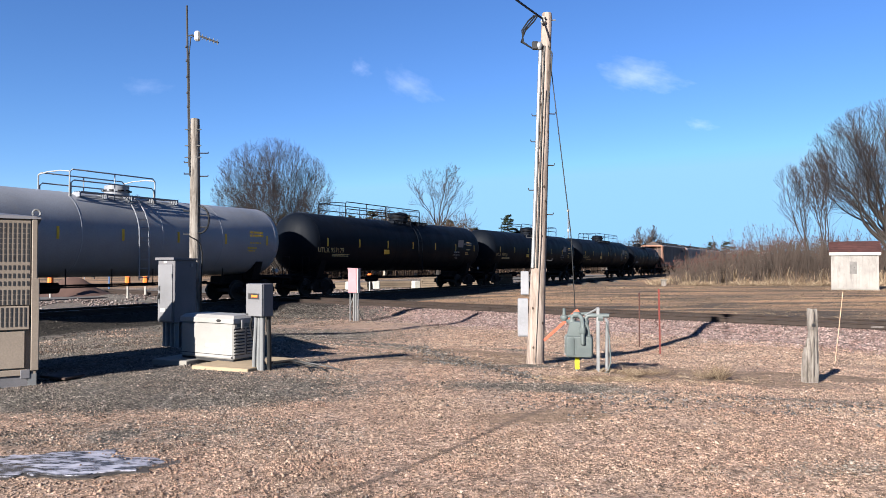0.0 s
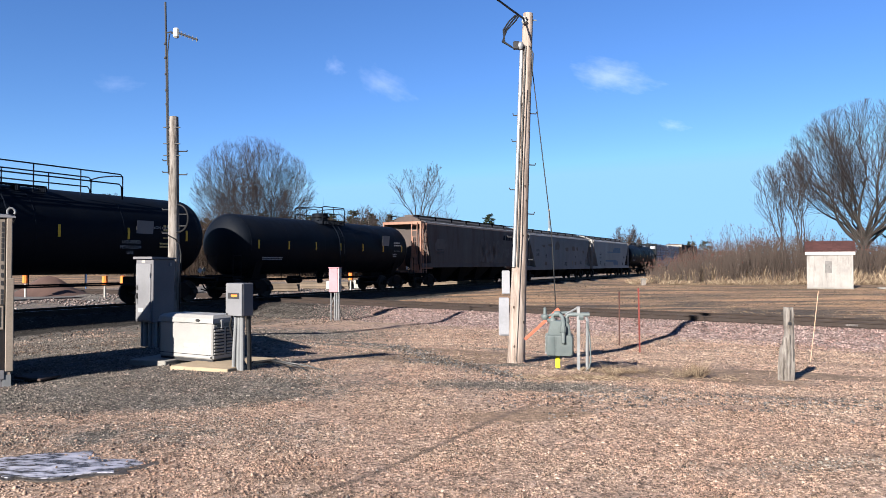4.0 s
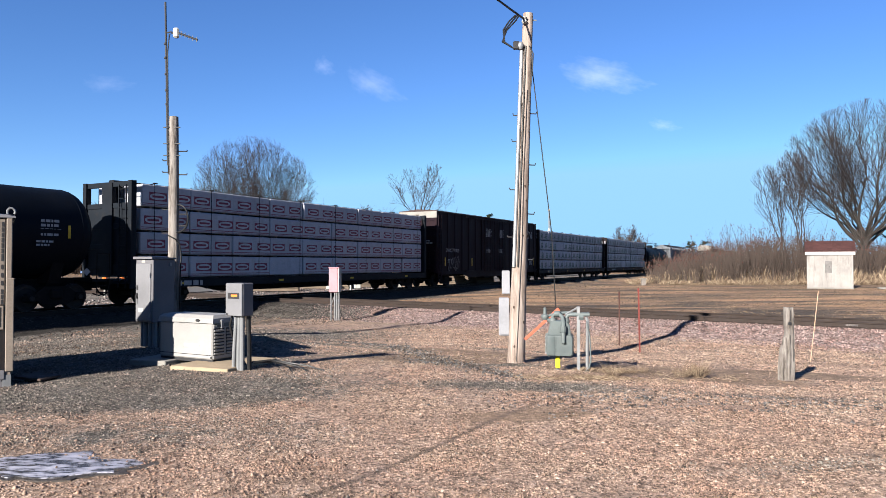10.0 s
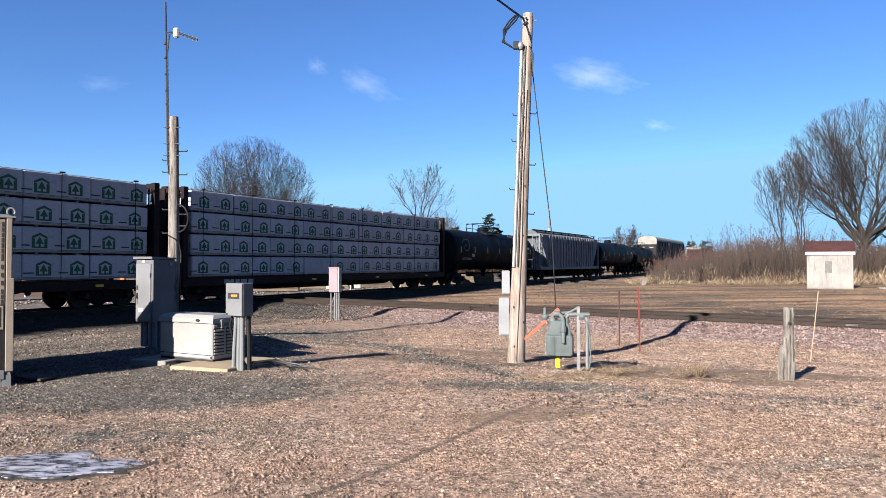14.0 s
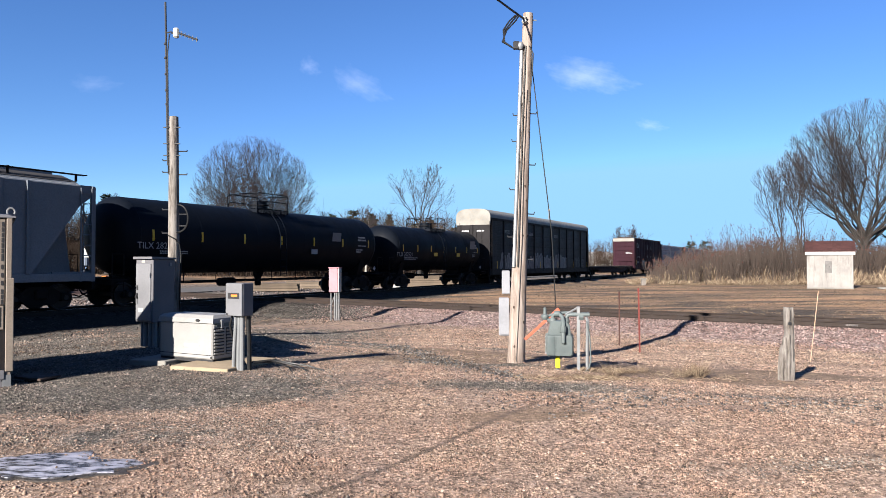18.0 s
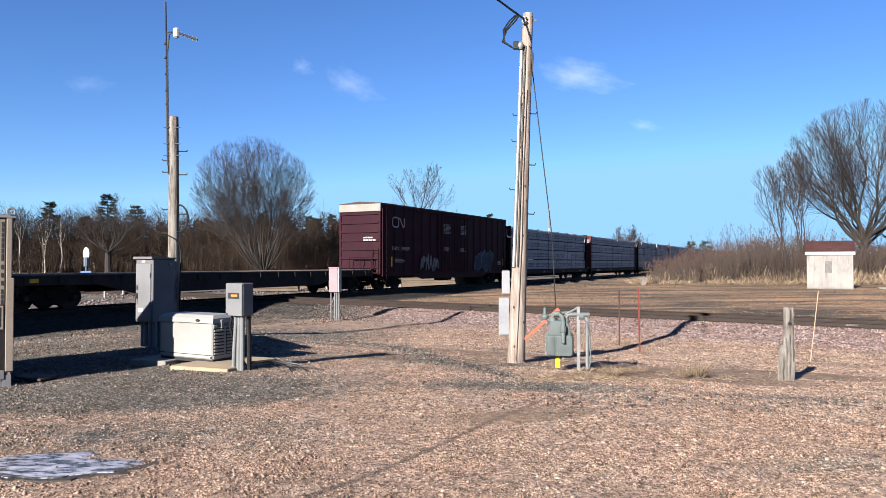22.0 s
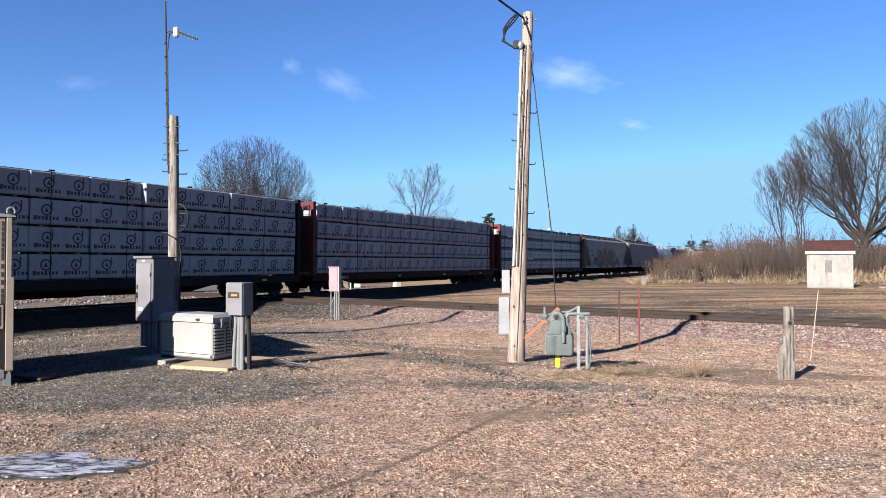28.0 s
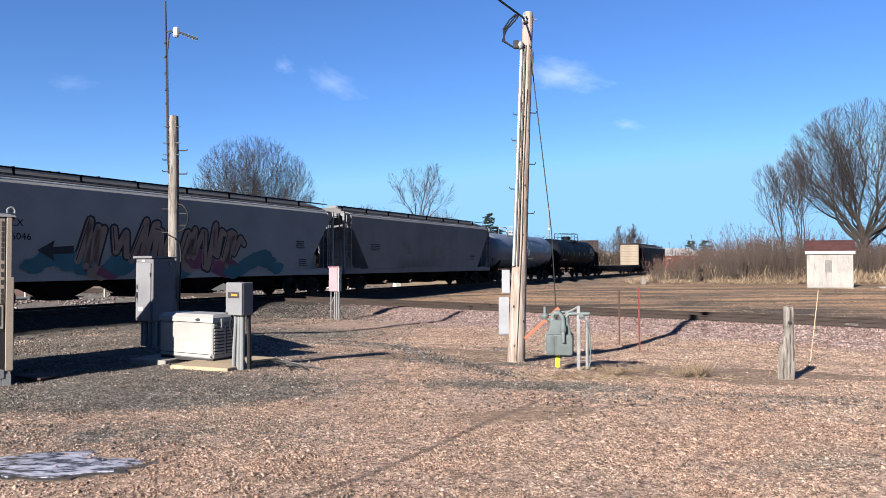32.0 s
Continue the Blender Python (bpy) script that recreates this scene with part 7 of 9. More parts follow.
def red_post(x, y, z, h, lean, r, paint):
    p = thing("marker_post", "thin rusty red steel marker post in the gravel", "post", pose(x, y, z, 0, lean, 0), "red marker posts")
    sh = Shape()
    sh.slab([(-r, -r * 0.4), (r, -r * 0.4), (r, r * 0.2), (r * 0.35, r * 0.2), (r * 0.35, r), (-r * 0.35, r), (-r * 0.35, r * 0.2), (-r, r * 0.2)], -0.08, h, "xy")
    part("stake", sh, paint, p)
    part("cap_band", Shape().box(-r * 1.1, r * 1.1, -r * 0.6, r * 1.1, h - 0.10, h - 0.02), paint, p)


def rough_timber(rows, seed, n=14, knobble=0.012):
    """A split timber: (height, left, right, depth) sections with ragged sides."""
    verts, faces = [], []
    for k, (z, a, b, d) in enumerate(rows):
        for i in range(n):
            t = 2 * math.pi * i / n
            c, q = math.cos(t), math.sin(t)
            sq = max(abs(c), abs(q))
            w = knobble * noise.noise(Vector((c * 3 + seed, q * 3, z * 1.4))) + knobble * 0.6 * noise.noise(Vector((c * 9 + seed, q * 9, z * 3)))
            verts.append(((a + b) / 2 + ((b - a) / 2 + w) * c / sq * 0.97, (d + w) * q / sq, z + 0.02 * noise.noise(Vector((c * 4, q * 4, seed))) * (k == len(rows) - 1)))
    for k in range(len(rows) - 1):
        faces += [(k * n + i, k * n + (i + 1) % n, (k + 1) * n + (i + 1) % n, (k + 1) * n + i) for i in range(n)]
    faces += [tuple(range(n))[::-1], tuple(range((len(rows) - 1) * n, len(rows) * n))]
    return Shape().add(verts, faces)


def wood_post():
    p = thing("wooden_post", "short grey weathered wooden post split at its side", "post", pose(5.50, 11.12, -0.24, 0, 1.0, 14))
    part("post", rough_timber([(-0.1, -0.06, 0.085, 0.075), (0.2, -0.062, 0.085, 0.075), (0.45, -0.058, 0.078, 0.075), (0.62, -0.052, 0.072, 0.072), (0.72, -0.045, 0.068, 0.07), (0.80, -0.035, 0.064, 0.066),
                               (0.86, -0.058, 0.062, 0.068), (0.93, -0.062, 0.058, 0.068), (1.0, -0.058, 0.055, 0.066), (1.10, -0.055, 0.052, 0.066), (1.155, -0.052, 0.05, 0.064)], 3), grey_wood, p)
    for k, (x0, x1, top, d) in enumerate(((-0.115, -0.055, 0.70, 0.06), (-0.155, -0.11, 0.56, 0.05))):
        w = x1 - x0
        part("split_piece", rough_timber([(-0.1, x0, x1, d), (top * 0.35, x0 + 0.004, x1, d), (top * 0.7, x0 + 0.012, x1 + 0.003, d * 0.9), (top * 0.9, x0 + w * 0.3, x1 + 0.003, d * 0.7), (top, x0 + w * 0.55, x1 - 0.004, d * 0.4)], 5 + k), grey_wood, p)
    for x, z0, z1 in ((-0.02, 0.1, 0.72), (0.03, 0.3, 1.0), (0.055, 0.0, 0.5), (-0.03, 0.95, 1.14)):
        part("drying_crack", Shape().path([(x, -0.078, z0), (x + 0.008, -0.077, (z0 + z1) / 2), (x - 0.004, -0.070, z1)], 0.004, 4), dark_plastic, p)
    part("knot", Shape().lathe([(-0.082, 0.008), (-0.080, 0.026), (-0.06, 0.032)], 10, "y", pose(-0.03, 0, 0.90)), dark_plastic, p)


def rod():
    solo("fibre_rod", Shape().path([(7.74, 14.7, -0.5), (7.86, 14.75, 0.25), (7.98, 14.8, 1.03)], 0.008, 6), rope_fibre, "thin pale orange rod leaning out of the ground", "rod")


def pink_box():
    p = thing("trackside_box", "faded pink trackside box on thin steel legs", "electrical box", pose(-3.93, 25.2, -0.48, 0, 0, -18) @ Matrix.Scale(1.03, 4))
    part("body", Shape().box(-0.17, 0.17, -0.10, 0.10, 1.02, 1.86, 0.01), pink_sheet, p)
    part("edge_trim", Shape().box(0.17, 0.22, -0.09, 0.11, 1.02, 1.86, 0.008), white_plastic, p, "white edge trim")
    part("lid", Shape().box(-0.19, 0.23, -0.12, 0.13, 1.86, 1.89), pink_sheet, p)
    for x, r in ((-0.13, 0.022), (0.02, 0.03), (0.10, 0.028), (0.18, 0.022)):
        part("leg", Shape().tube((x, 0, -0.05), (x, 0, 1.02), r, n=8), galv, p)
    part("brace", Shape().tube((-0.13, 0, 0.55), (0.05, 0, 1.0), 0.015, n=6), galv, p)
    part("cable", Shape().path([(0.18, 0, 0.6), (0.24, 0, 0.3), (0.36, 0, 0.1), (0.5, 0.05, 0.0)], 0.014, 6), rubber, p)


def shed():
    W, D, H = 2.75, 2.2, 2.35
    s = thing("shed", "small white peeling shed with dark red shingle roof", "shed", pose(26.9, 48.4, -0.11, 0, 0, -28))
    for k, (x0, x1, y0, y1) in enumerate(((-W / 2, W / 2, -D / 2, -D / 2 + 0.1), (-W / 2, W / 2, D / 2 - 0.1, D / 2), (-W / 2, -W / 2 + 0.1, -D / 2 + 0.1, D / 2 - 0.1), (W / 2 - 0.1, W / 2, -D / 2 + 0.1, D / 2 - 0.1))):
        w = part("wall", Shape().box(x0, x1, y0, y1, 0.05, H), white_board, s)
        if k == 0:
            for j in range(15):
                part("board", Shape().box(x0 + j * W / 15 + 0.006, x0 + (j + 1) * W / 15 - 0.006, y0 - 0.02, y0, 0.06, H - 0.02, 0.004), white_board, w)
        elif k == 2:
            for j in range(12):
                part("board", Shape().box(x0 - 0.02, x0, y0 + j * 0.2 + 0.005, y0 + j * 0.2 + 0.195, 0.06, H - 0.02, 0.004), white_board, w)
    part("sill_beam", Shape().box(-W / 2 - 0.03, W / 2 + 0.03, -D / 2 - 0.03, D / 2 + 0.03, -0.12, 0.06), pale_concrete, s)
    # front board and shingled roof sloping up to the back
    part("fascia", Shape().box(-W / 2 - 0.12, W / 2 + 0.12, -D / 2 - 0.14, -D / 2 - 0.06, H - 0.05, H + 0.15), white_plastic, s, "white fascia board")
    rise, run = 0.75, D / 2 + 0.12
    for sg in (-1, 1):
        deck = part("roof", Shape().add([(-W / 2 - 0.15, sg * run, H + 0.10), (W / 2 + 0.15, sg * run, H + 0.10), (W / 2 + 0.15, 0, H + 0.10 + rise), (-W / 2 - 0.15, 0, H + 0.10 + rise),
                                      (-W / 2 - 0.15, sg * run, H + 0.16), (W / 2 + 0.15, sg * run, H + 0.16), (W / 2 + 0.15, 0, H + 0.16 + rise), (-W / 2 - 0.15, 0, H + 0.16 + rise)],
                                     [(0, 1, 2, 3), (4, 5, 6, 7), (0, 1, 5, 4), (1, 2, 6, 5), (2, 3, 7, 6), (3, 0, 4, 7)]), shingle, s)
        for r in range(6):
            y0, z0 = sg * run * (1 - r / 6), H + 0.165 + rise * r / 6
            y1, z1 = sg * run * (1 - (r + 1.1) / 6), H + 0.165 + rise * (r + 1.1) / 6
            for j in range(11):
                xa = -W / 2 - 0.15 + j * (W + 0.3) / 11
                xb = xa + (W + 0.3) / 11 - 0.01
                part("shingle", Shape().add([(xa, y0, z0 + 0.022), (xb, y0, z0 + 0.022), (xb, y1, z1), (xa, y1, z1), (xa, y0, z0), (xb, y0, z0)], [(0, 1, 2, 3), (0, 1, 5, 4)]), shingle, deck)
    for sg in (-1, 1):
        part("gable", Shape().slab([(-D / 2, H), (D / 2, H), (0, H + rise)], sg * (W / 2 - 0.06) - 0.04, sg * (W / 2 - 0.06) + 0.04, "yz"), white_board, s)
    win = part("hatch", Shape().box(-0.30, 0.12, -D / 2 - 0.045, -D / 2 - 0.02, 1.05, 1.88, 0.01), surface("bleached_grey_board", (0.08784, 0.0828, 0.08064), 0.8, wear=(0.04666, 0.04147, 0.03888), scale=6), s, "bleached grey board over the opening")
    part("hatch_knob", Shape().box(-0.05, 0.0, -D / 2 - 0.06, -D / 2 - 0.045, 1.45, 1.50), dark_plastic, win)
    step = solo("stepping_block", Shape().box(-0.7, 0.7, -0.3, 0.3, 0, 0.14, 0.03), pale_concrete, "low concrete block beside the shed", "block", pose(30.2, 47.0, -0.16, 0, 0, -20))


tall_cabinet()
grey_cabinet()
generator_pad()
standby_generator()
transfer_switch()
antenna_pole()
utility_pole()
gas_meter()
pole_strap()
red_post(4.45, 17.6, -0.47, 1.37, 0.2, 0.017, surface("rust_brown_steel", (0.045, 0.02, 0.016), 0.7, scale=4))
red_post(4.48, 15.88, -0.43, 1.48, -0.9, 0.019, red_steel)
wood_post()
rod()
pink_box()
shed()
solo("cover_slab", Shape().box(-0.25, 0.25, -0.17, 0.17, 0, 0.035, 0.008), plate_steel, "flat dark metal cover lying on the gravel", "cover", pose(-5.72, 9.85, 0.0, 2, 1, -20))
# ---------------------------------------------------------------- plants, stones, clouds
bark_grey = surface("grey_bark", (0.01951, 0.01662, 0.01517), 0.9, wear=(0.03974, 0.03468, 0.03035), wear_amount=0.6, scale=3, bump=0.5)
twig_brown = surface("brown_twigs", (0.02262, 0.01794, 0.01794), 0.9, scale=2, bump=0)
bark_birch = surface("white_birch_bark", (0.202, 0.184, 0.158), 0.8, wear=(0.0864, 0.072, 0.0648), wear_amount=0.7, scale=4)
wood_brush = surface("russet_brush", (0.02812, 0.018, 0.01237), 0.95, wear=(0.02812, 0.01912, 0.01462), scale=0.3, bump=0)
thicket_brown = surface("red_brown_stems", (0.03312, 0.02448, 0.02016), 0.9, wear=(0.04666, 0.02851, 0.02333), scale=0.8, bump=0)
seed_red = surface("dark_red_seed_heads", (0.054, 0.0202, 0.0158), 0.95, scale=5, bump=0)
needle_green = surface("dark_pine_needles", (0.00792, 0.0137, 0.00648), 0.9, wear=(0.0216, 0.0252, 0.0115), scale=1.2, bump=0)


def straw_material():
    m, nt, b, co = bare("dry_grass", 0.9)
    g = nt.nodes.new("ShaderNodeNewGeometry")
    c = ramp(nt, g.outputs["Random Per Island"], [(0.0, (0.044, 0.028, 0.018)), (0.5, (0.105, 0.072, 0.047)), (1.0, (0.20, 0.158, 0.11))])
    nt.links.new(c, b.inputs["Base Color"])
    return m


dry_grass = straw_material()


class Twigs:
    """Many thin tapered sticks in one mesh, kept as plain lists for speed."""

    def __init__(self):
        self.v, self.f = [], []

    def stick(self, p, q, r0, r1, n=3):
        d = q - p
        a = d.orthogonal().normalized()
        b = d.normalized().cross(a)
        o = len(self.v)
        for base, r in ((p, r0), (q, r1)):
            for k in range(n):
                t = 2 * math.pi * k / n
                w = base + a * (math.cos(t) * r) + b * (math.sin(t) * r)
                self.v.append((w.x, w.y, w.z))
        for k in range(n):
            self.f.append((o + k, o + (k + 1) % n, o + n + (k + 1) % n, o + n + k))

    def blob(self, c, r, rng):
        o = len(self.v)
        for dx, dy, dz in ((1, 0, 0), (-1, 0, 0), (0, 1, 0), (0, -1, 0), (0, 0, 1.6), (0, 0, -1.2)):
            k = r * rng.uniform(0.7, 1.3)
            self.v.append((c[0] + dx * k, c[1] + dy * k, c[2] + dz * k))
        self.f += [(o + a, o + b, o + c_) for a, b, c_ in ((0, 2, 4), (2, 1, 4), (1, 3, 4), (3, 0, 4), (2, 0, 5), (1, 2, 5), (3, 1, 5), (0, 3, 5))]

    def blade(self, p, h, w, lean, rng):
        a = rng.uniform(0, 6.283)
        o = len(self.v)
        dx, dy = math.cos(a) * w, math.sin(a) * w
        lx, ly = math.cos(a + 1.3) * lean, math.sin(a + 1.3) * lean
        self.v += [(p[0] - dx, p[1] - dy, p[2]), (p[0] + dx, p[1] + dy, p[2]), (p[0] + dx * 0.6 + lx * 0.5, p[1] + dy * 0.6 + ly * 0.5, p[2] + h * 0.62), (p[0] + lx * 1.3, p[1] + ly * 1.3, p[2] + h)]
        self.f += [(o, o + 1, o + 2), (o, o + 2, o + 3)]

    def mesh(self, name, mat):
        me = bpy.data.meshes.new(name)
        me.from_pydata(self.v, [], self.f)
        me.materials.append(mat)
        return me


class Crown:
    """A bare crown: boughs reach for an egg-shaped hull, side shoots and twigs fill it."""

    def __init__(self, seed, hull, least, up):
        self.rng = random.Random(seed)
        self.wood, self.twigs = Twigs(), Twigs()
        self.mid, self.rx, self.rz = Vector(hull[0]), hull[1], hull[2]
        self.least, self.up = least, up

    def room(self, p, d):
        """How far the hull is from p along d."""
        o = p - self.mid
        o = Vector((o.x / self.rx, o.y / self.rx, o.z / self.rz))
        e = Vector((d.x / self.rx, d.y / self.rx, d.z / self.rz))
        a, b, c = e.dot(e), o.dot(e), o.dot(o) - 1
        q = b * b - a * c
        return max(0.0, (-b + math.sqrt(q)) / a) if q > 0 else 0.0

    def line(self, bag, pts, r0, r1, sides):
        n = len(pts) - 1
        for k in range(n):
            a, b = r1 + (r0 - r1) * (1 - k / n) ** 1.25, r1 + (r0 - r1) * (1 - (k + 1) / n) ** 1.25
            bag.stick(pts[k], pts[k + 1], max(a, self.least), max(b, self.least), sides)

    def side(self, t, spread):
        rng = self.rng
        v = Vector((rng.uniform(-1, 1), rng.uniform(-1, 1), rng.uniform(-0.5, 0.8)))
        v = (v - t * v.dot(t)).normalized()
        a = rng.uniform(*spread)
        return (t * math.cos(a) + v * math.sin(a) + Vector((0, 0, self.up))).normalized()

    def shoot(self, p, d, length, r, level, dense):
        rng = self.rng
        length = min(length, self.room(p, d) + 0.25 * rng.random())
        if length < 0.15:
            return
        n = (5, 4, 2)[level - 2]
        pts, t = [p], d
        for k in range(n):
            t = (t + Vector((rng.uniform(-1, 1), rng.uniform(-1, 1), rng.uniform(-0.7, 0.9))) * 0.085 + Vector((0, 0, self.up * 0.4))).normalized()
            pts.append(pts[-1] + t * (length / n))
        self.line(self.wood if level == 2 and r > 0.045 else self.twigs, pts, r, r * 0.35, 4 if level == 2 else 3)
        if level == 4:
            return
        count = int(length * dense[level - 2] + rng.random())
        for k in range(count):
            f = 0.15 + 0.85 * (k + rng.random()) / count
            i = min(n - 1, int(f * n))
            q = pts[i].lerp(pts[i + 1], min(1.0, f * n - i))
            along = (pts[i + 1] - pts[i]).normalized()
            self.shoot(q, self.side(along, (0.3, 0.75)), length * rng.uniform(0.34, 0.62) * (1.15 - 0.55 * f) + 0.2, r * (1 - 0.6 * f) * 0.62, level + 1, dense)

    def bough(self, p0, tip, bow, r, dense, wob=0.05):
        rng = self.rng
        d = tip - p0
        c = p0 + Vector((d.x * bow[0], d.y * bow[0], d.z * bow[1]))
        n, pts = 10, []
        ph, amp = rng.uniform(0, 6), d.length * wob * 0.4
        for k in range(n + 1):
            f = k / n
            q = p0 * (1 - f) ** 2 + c * 2 * f * (1 - f) + tip * f * f
            w = amp * math.sin(math.pi * min(1, f * 1.4)) if f < 0.72 else 0.0
            pts.append(q + Vector((math.sin(ph + 7 * f), math.cos(ph * 2 + 6 * f), 0.3 * math.sin(9 * f + ph))) * w + Vector((rng.uniform(-1, 1), rng.uniform(-1, 1), 0)) * amp * 0.2 * f)
        self.line(self.wood, pts, r, r * 0.08, 7)
        L = d.length
        count = int(L * dense[0])
        for k in range(count):
            f = 0.28 + 0.72 * ((k + rng.random()) / count) ** 0.8
            i = min(n - 1, int(f * n))
            q = pts[i].lerp(pts[i + 1], min(1.0, f * n - i))
            along = (pts[i + 1] - pts[i]).normalized()
            self.shoot(q, self.side(along, (0.25, 0.65)), L * rng.uniform(0.20, 0.42) * (1.1 - 0.6 * f) + 0.4, r * (1 - 0.75 * f) * 0.38, 2, dense[1:])


def bare_tree(x, y, z, seed, label, fork, hull, limbs, r=0.3, least=0.011, up=0.10, bow=(0.6, 0.42), low=95, dense=(1.8, 2.2, 2.6), bark=None, twig=None, name="bare_tree", foot=0.0, lean=0.0, wob=0.05, tips=()):
    """fork: height where the boughs part; hull: ((x, y, z), half width, half height); low: the widest angle of a bough from the top; tips: angle and turn of named boughs."""
    c = Crown(seed, hull, least, up)
    rng = c.rng
    top = Vector((lean * fork, 0, fork))
    if foot < 0.5:
        mid = top * 0.5 + Vector((rng.uniform(-0.06, 0.06), 0, 0)) * fork
        c.wood.stick(Vector((0, 0, -0.2)), Vector((0, 0, fork * 0.12)), r * 1.5, r * 1.15, 10)
        c.wood.stick(Vector((0, 0, fork * 0.12)), mid, r * 1.15, r * 1.02, 10)
        c.wood.stick(mid, top, r * 1.02, r * 0.92, 10)
    ways = list(tips)
    while len(ways) < limbs:
        k = len(ways)
        ways.append((low * math.sqrt((k + rng.random() * 0.8) / limbs), 137.5 * k + rng.uniform(-20, 20)))
    for th, az in ways[:limbs]:
        th, az = radians(th), radians(az)
        k = rng.uniform(0.74, 1.0)
        tip = c.mid + Vector((c.rx * math.sin(th) * math.cos(az), c.rx * math.sin(th) * math.sin(az), c.rz * math.cos(th))) * k
        p0 = top * rng.uniform(0.72, 1.0) + Vector((math.cos(az), math.sin(az), 0)) * (foot + r * 0.3) * math.sin(th)
        c.bough(p0, tip, bow, r * rng.uniform(0.22, 0.42), dense, wob)
    t = thing(name, label, "tree", pose(x, y, z))
    part("trunk", c.wood.mesh("trunk", bark or bark_grey), None, t)
    part("crown", c.twigs.mesh("crown", twig or twig_brown), None, t)
    return t


def pine(x, y, z, h, w, seed, label="dark green pine with ragged crown", clear=0.15):
    """A conifer: trunk, drooping boughs and many needle clumps."""
    rng = random.Random(seed)
    trunk, crown = Twigs(), Twigs()
    trunk.stick(Vector((0, 0, 0)), Vector((0, 0, h)), 0.2, 0.03, 6)
    tiers = int(h * 1.7)
    for k in range(tiers):
        f = clear + (1 - clear) * k / tiers
        zz = h * f
        reach = w * (1 - f) ** 0.5 * rng.uniform(0.65, 1.15) + 0.2
        for j in range(7):
            a = rng.uniform(0, 6.283)
            tip = Vector((math.cos(a) * reach, math.sin(a) * reach, zz + rng.uniform(-0.5, 0.35)))
            p = Vector((0, 0, zz))
            trunk.stick(p, tip, 0.035, 0.012, 3)
            for i in range(7):
                c = p.lerp(tip, 0.3 + 0.7 * (i + rng.random()) / 7)
                for s in range(4):
                    e = c + Vector((rng.uniform(-1, 1), rng.uniform(-1, 1), rng.uniform(-0.35, 0.75))) * 0.38
                    crown.stick(c, e, 0.075, 0.02, 3)
    t = thing("pine_tree", label, "tree", pose(x, y, z), "pines in the wood")
    part("trunk", trunk.mesh("trunk", bark_grey), None, t)
    part("crown", crown.mesh("crown", needle_green), None, t)


bare_tree(-23.3, 90, 0.2, 11, "broad many-stemmed bare tree with upswept limbs", 0.6, ((-1.1, 0, 10.2), 8.0, 7.6), 36, r=0.32, least=0.0085, up=0.05, bow=(0.58, 0.46), low=104, dense=(1.35, 1.75, 2.0), foot=0.6, wob=0.045)
bare_tree(-2.9, 86, 0.0, 8, "slender bare tree with a thin open crown", 6.6, ((-0.1, 0, 10.2), 4.5, 4.1), 9, r=0.22, least=0.0105, up=0.02, bow=(0.55, 0.46), low=92, dense=(1.6, 1.8, 1.9), wob=0.06)
bare_tree(38.8, 64, -0.2, 21, "large old bare tree with heavy spreading limbs", 4.0, ((1.5, 0, 9.6), 9.0, 7.3), 26, r=0.38, least=0.0075, up=0.04, bow=(0.46, 0.54), low=96, dense=(1.7, 2.1, 2.4), wob=0.10,
          tips=((78, 190), (60, 172), (52, 184), (66, 205), (84, 165), (45, 195), (32, 165), (20, 200), (10, 20), (45, 250), (40, 300), (68, 215)))
bare_tree(31.0, 63, -0.2, 36, "slim bare tree with several dark stems", 1.2, ((-1.5, 0, 6.2), 2.0, 4.5), 4, r=0.2, least=0.0085, up=0.12, bow=(0.35, 0.6), low=45, dense=(1.8, 1.9, 1.8), wob=0.05)
bare_tree(33.0, 64, -0.2, 34, "slim bare tree with several dark stems", 1.2, ((-0.6, 0, 7.2), 2.2, 5.0), 5, r=0.2, least=0.0085, up=0.12, bow=(0.35, 0.6), low=45, dense=(1.8, 1.9, 1.8), wob=0.05)
bare_tree(46.5, 70, -0.2, 35, "bare tree with twisted limbs", 3.0, ((0, 0, 8), 5.0, 5.6), 8, r=0.34, least=0.012, low=100, dense=(1.3, 1.4, 1.5), wob=0.09)
bare_tree(-46.2, 96, 0.3, 41, "spreading bare tree with pale limbs", 3.0, ((0, 0, 6.0), 6.0, 4.9), 10, r=0.4, least=0.014, up=0.06, bow=(0.6, 0.35), low=92, dense=(1.5, 1.5, 1.6), wob=0.07)
bare_tree(-10.2, 92, 0.3, 42, "small pale-stemmed bare tree", 2.0, ((0, 0, 5.4), 2.1, 3.6), 6, r=0.14, least=0.013, dense=(2.0, 2.2, 2.2), low=80, bark=bark_birch)
for k, (x, y, h, w) in enumerate(((42.5, 160, 10.6, 3.8), (25.0, 170, 7.0, 3.2), (19.0, 165, 7.2, 3.0), (31.0, 175, 6.6, 3.0))):
    bare_tree(x, y, 0, 43 + k, "leafless grey tree on the skyline", h * 0.2, ((0, 0, h * 0.58), w, h * 0.42), 11, r=0.2, least=0.026, dense=(1.8, 1.9, 1.8), low=98)
for k, (x, h) in enumerate(((-61.5, 9.5), (-58.3, 9.0), (-56.6, 8.6), (-59.8, 8.2))):
    bare_tree(x, 101 + k, 0.3, 50 + k, "slim white-stemmed bare birch tree", h * 0.5, ((0, 0, h * 0.68), 1.3, h * 0.32), 5, r=0.10, least=0.015, dense=(1.8, 2.0, 1.6), low=70, bark=bark_birch, name="birch_tree")
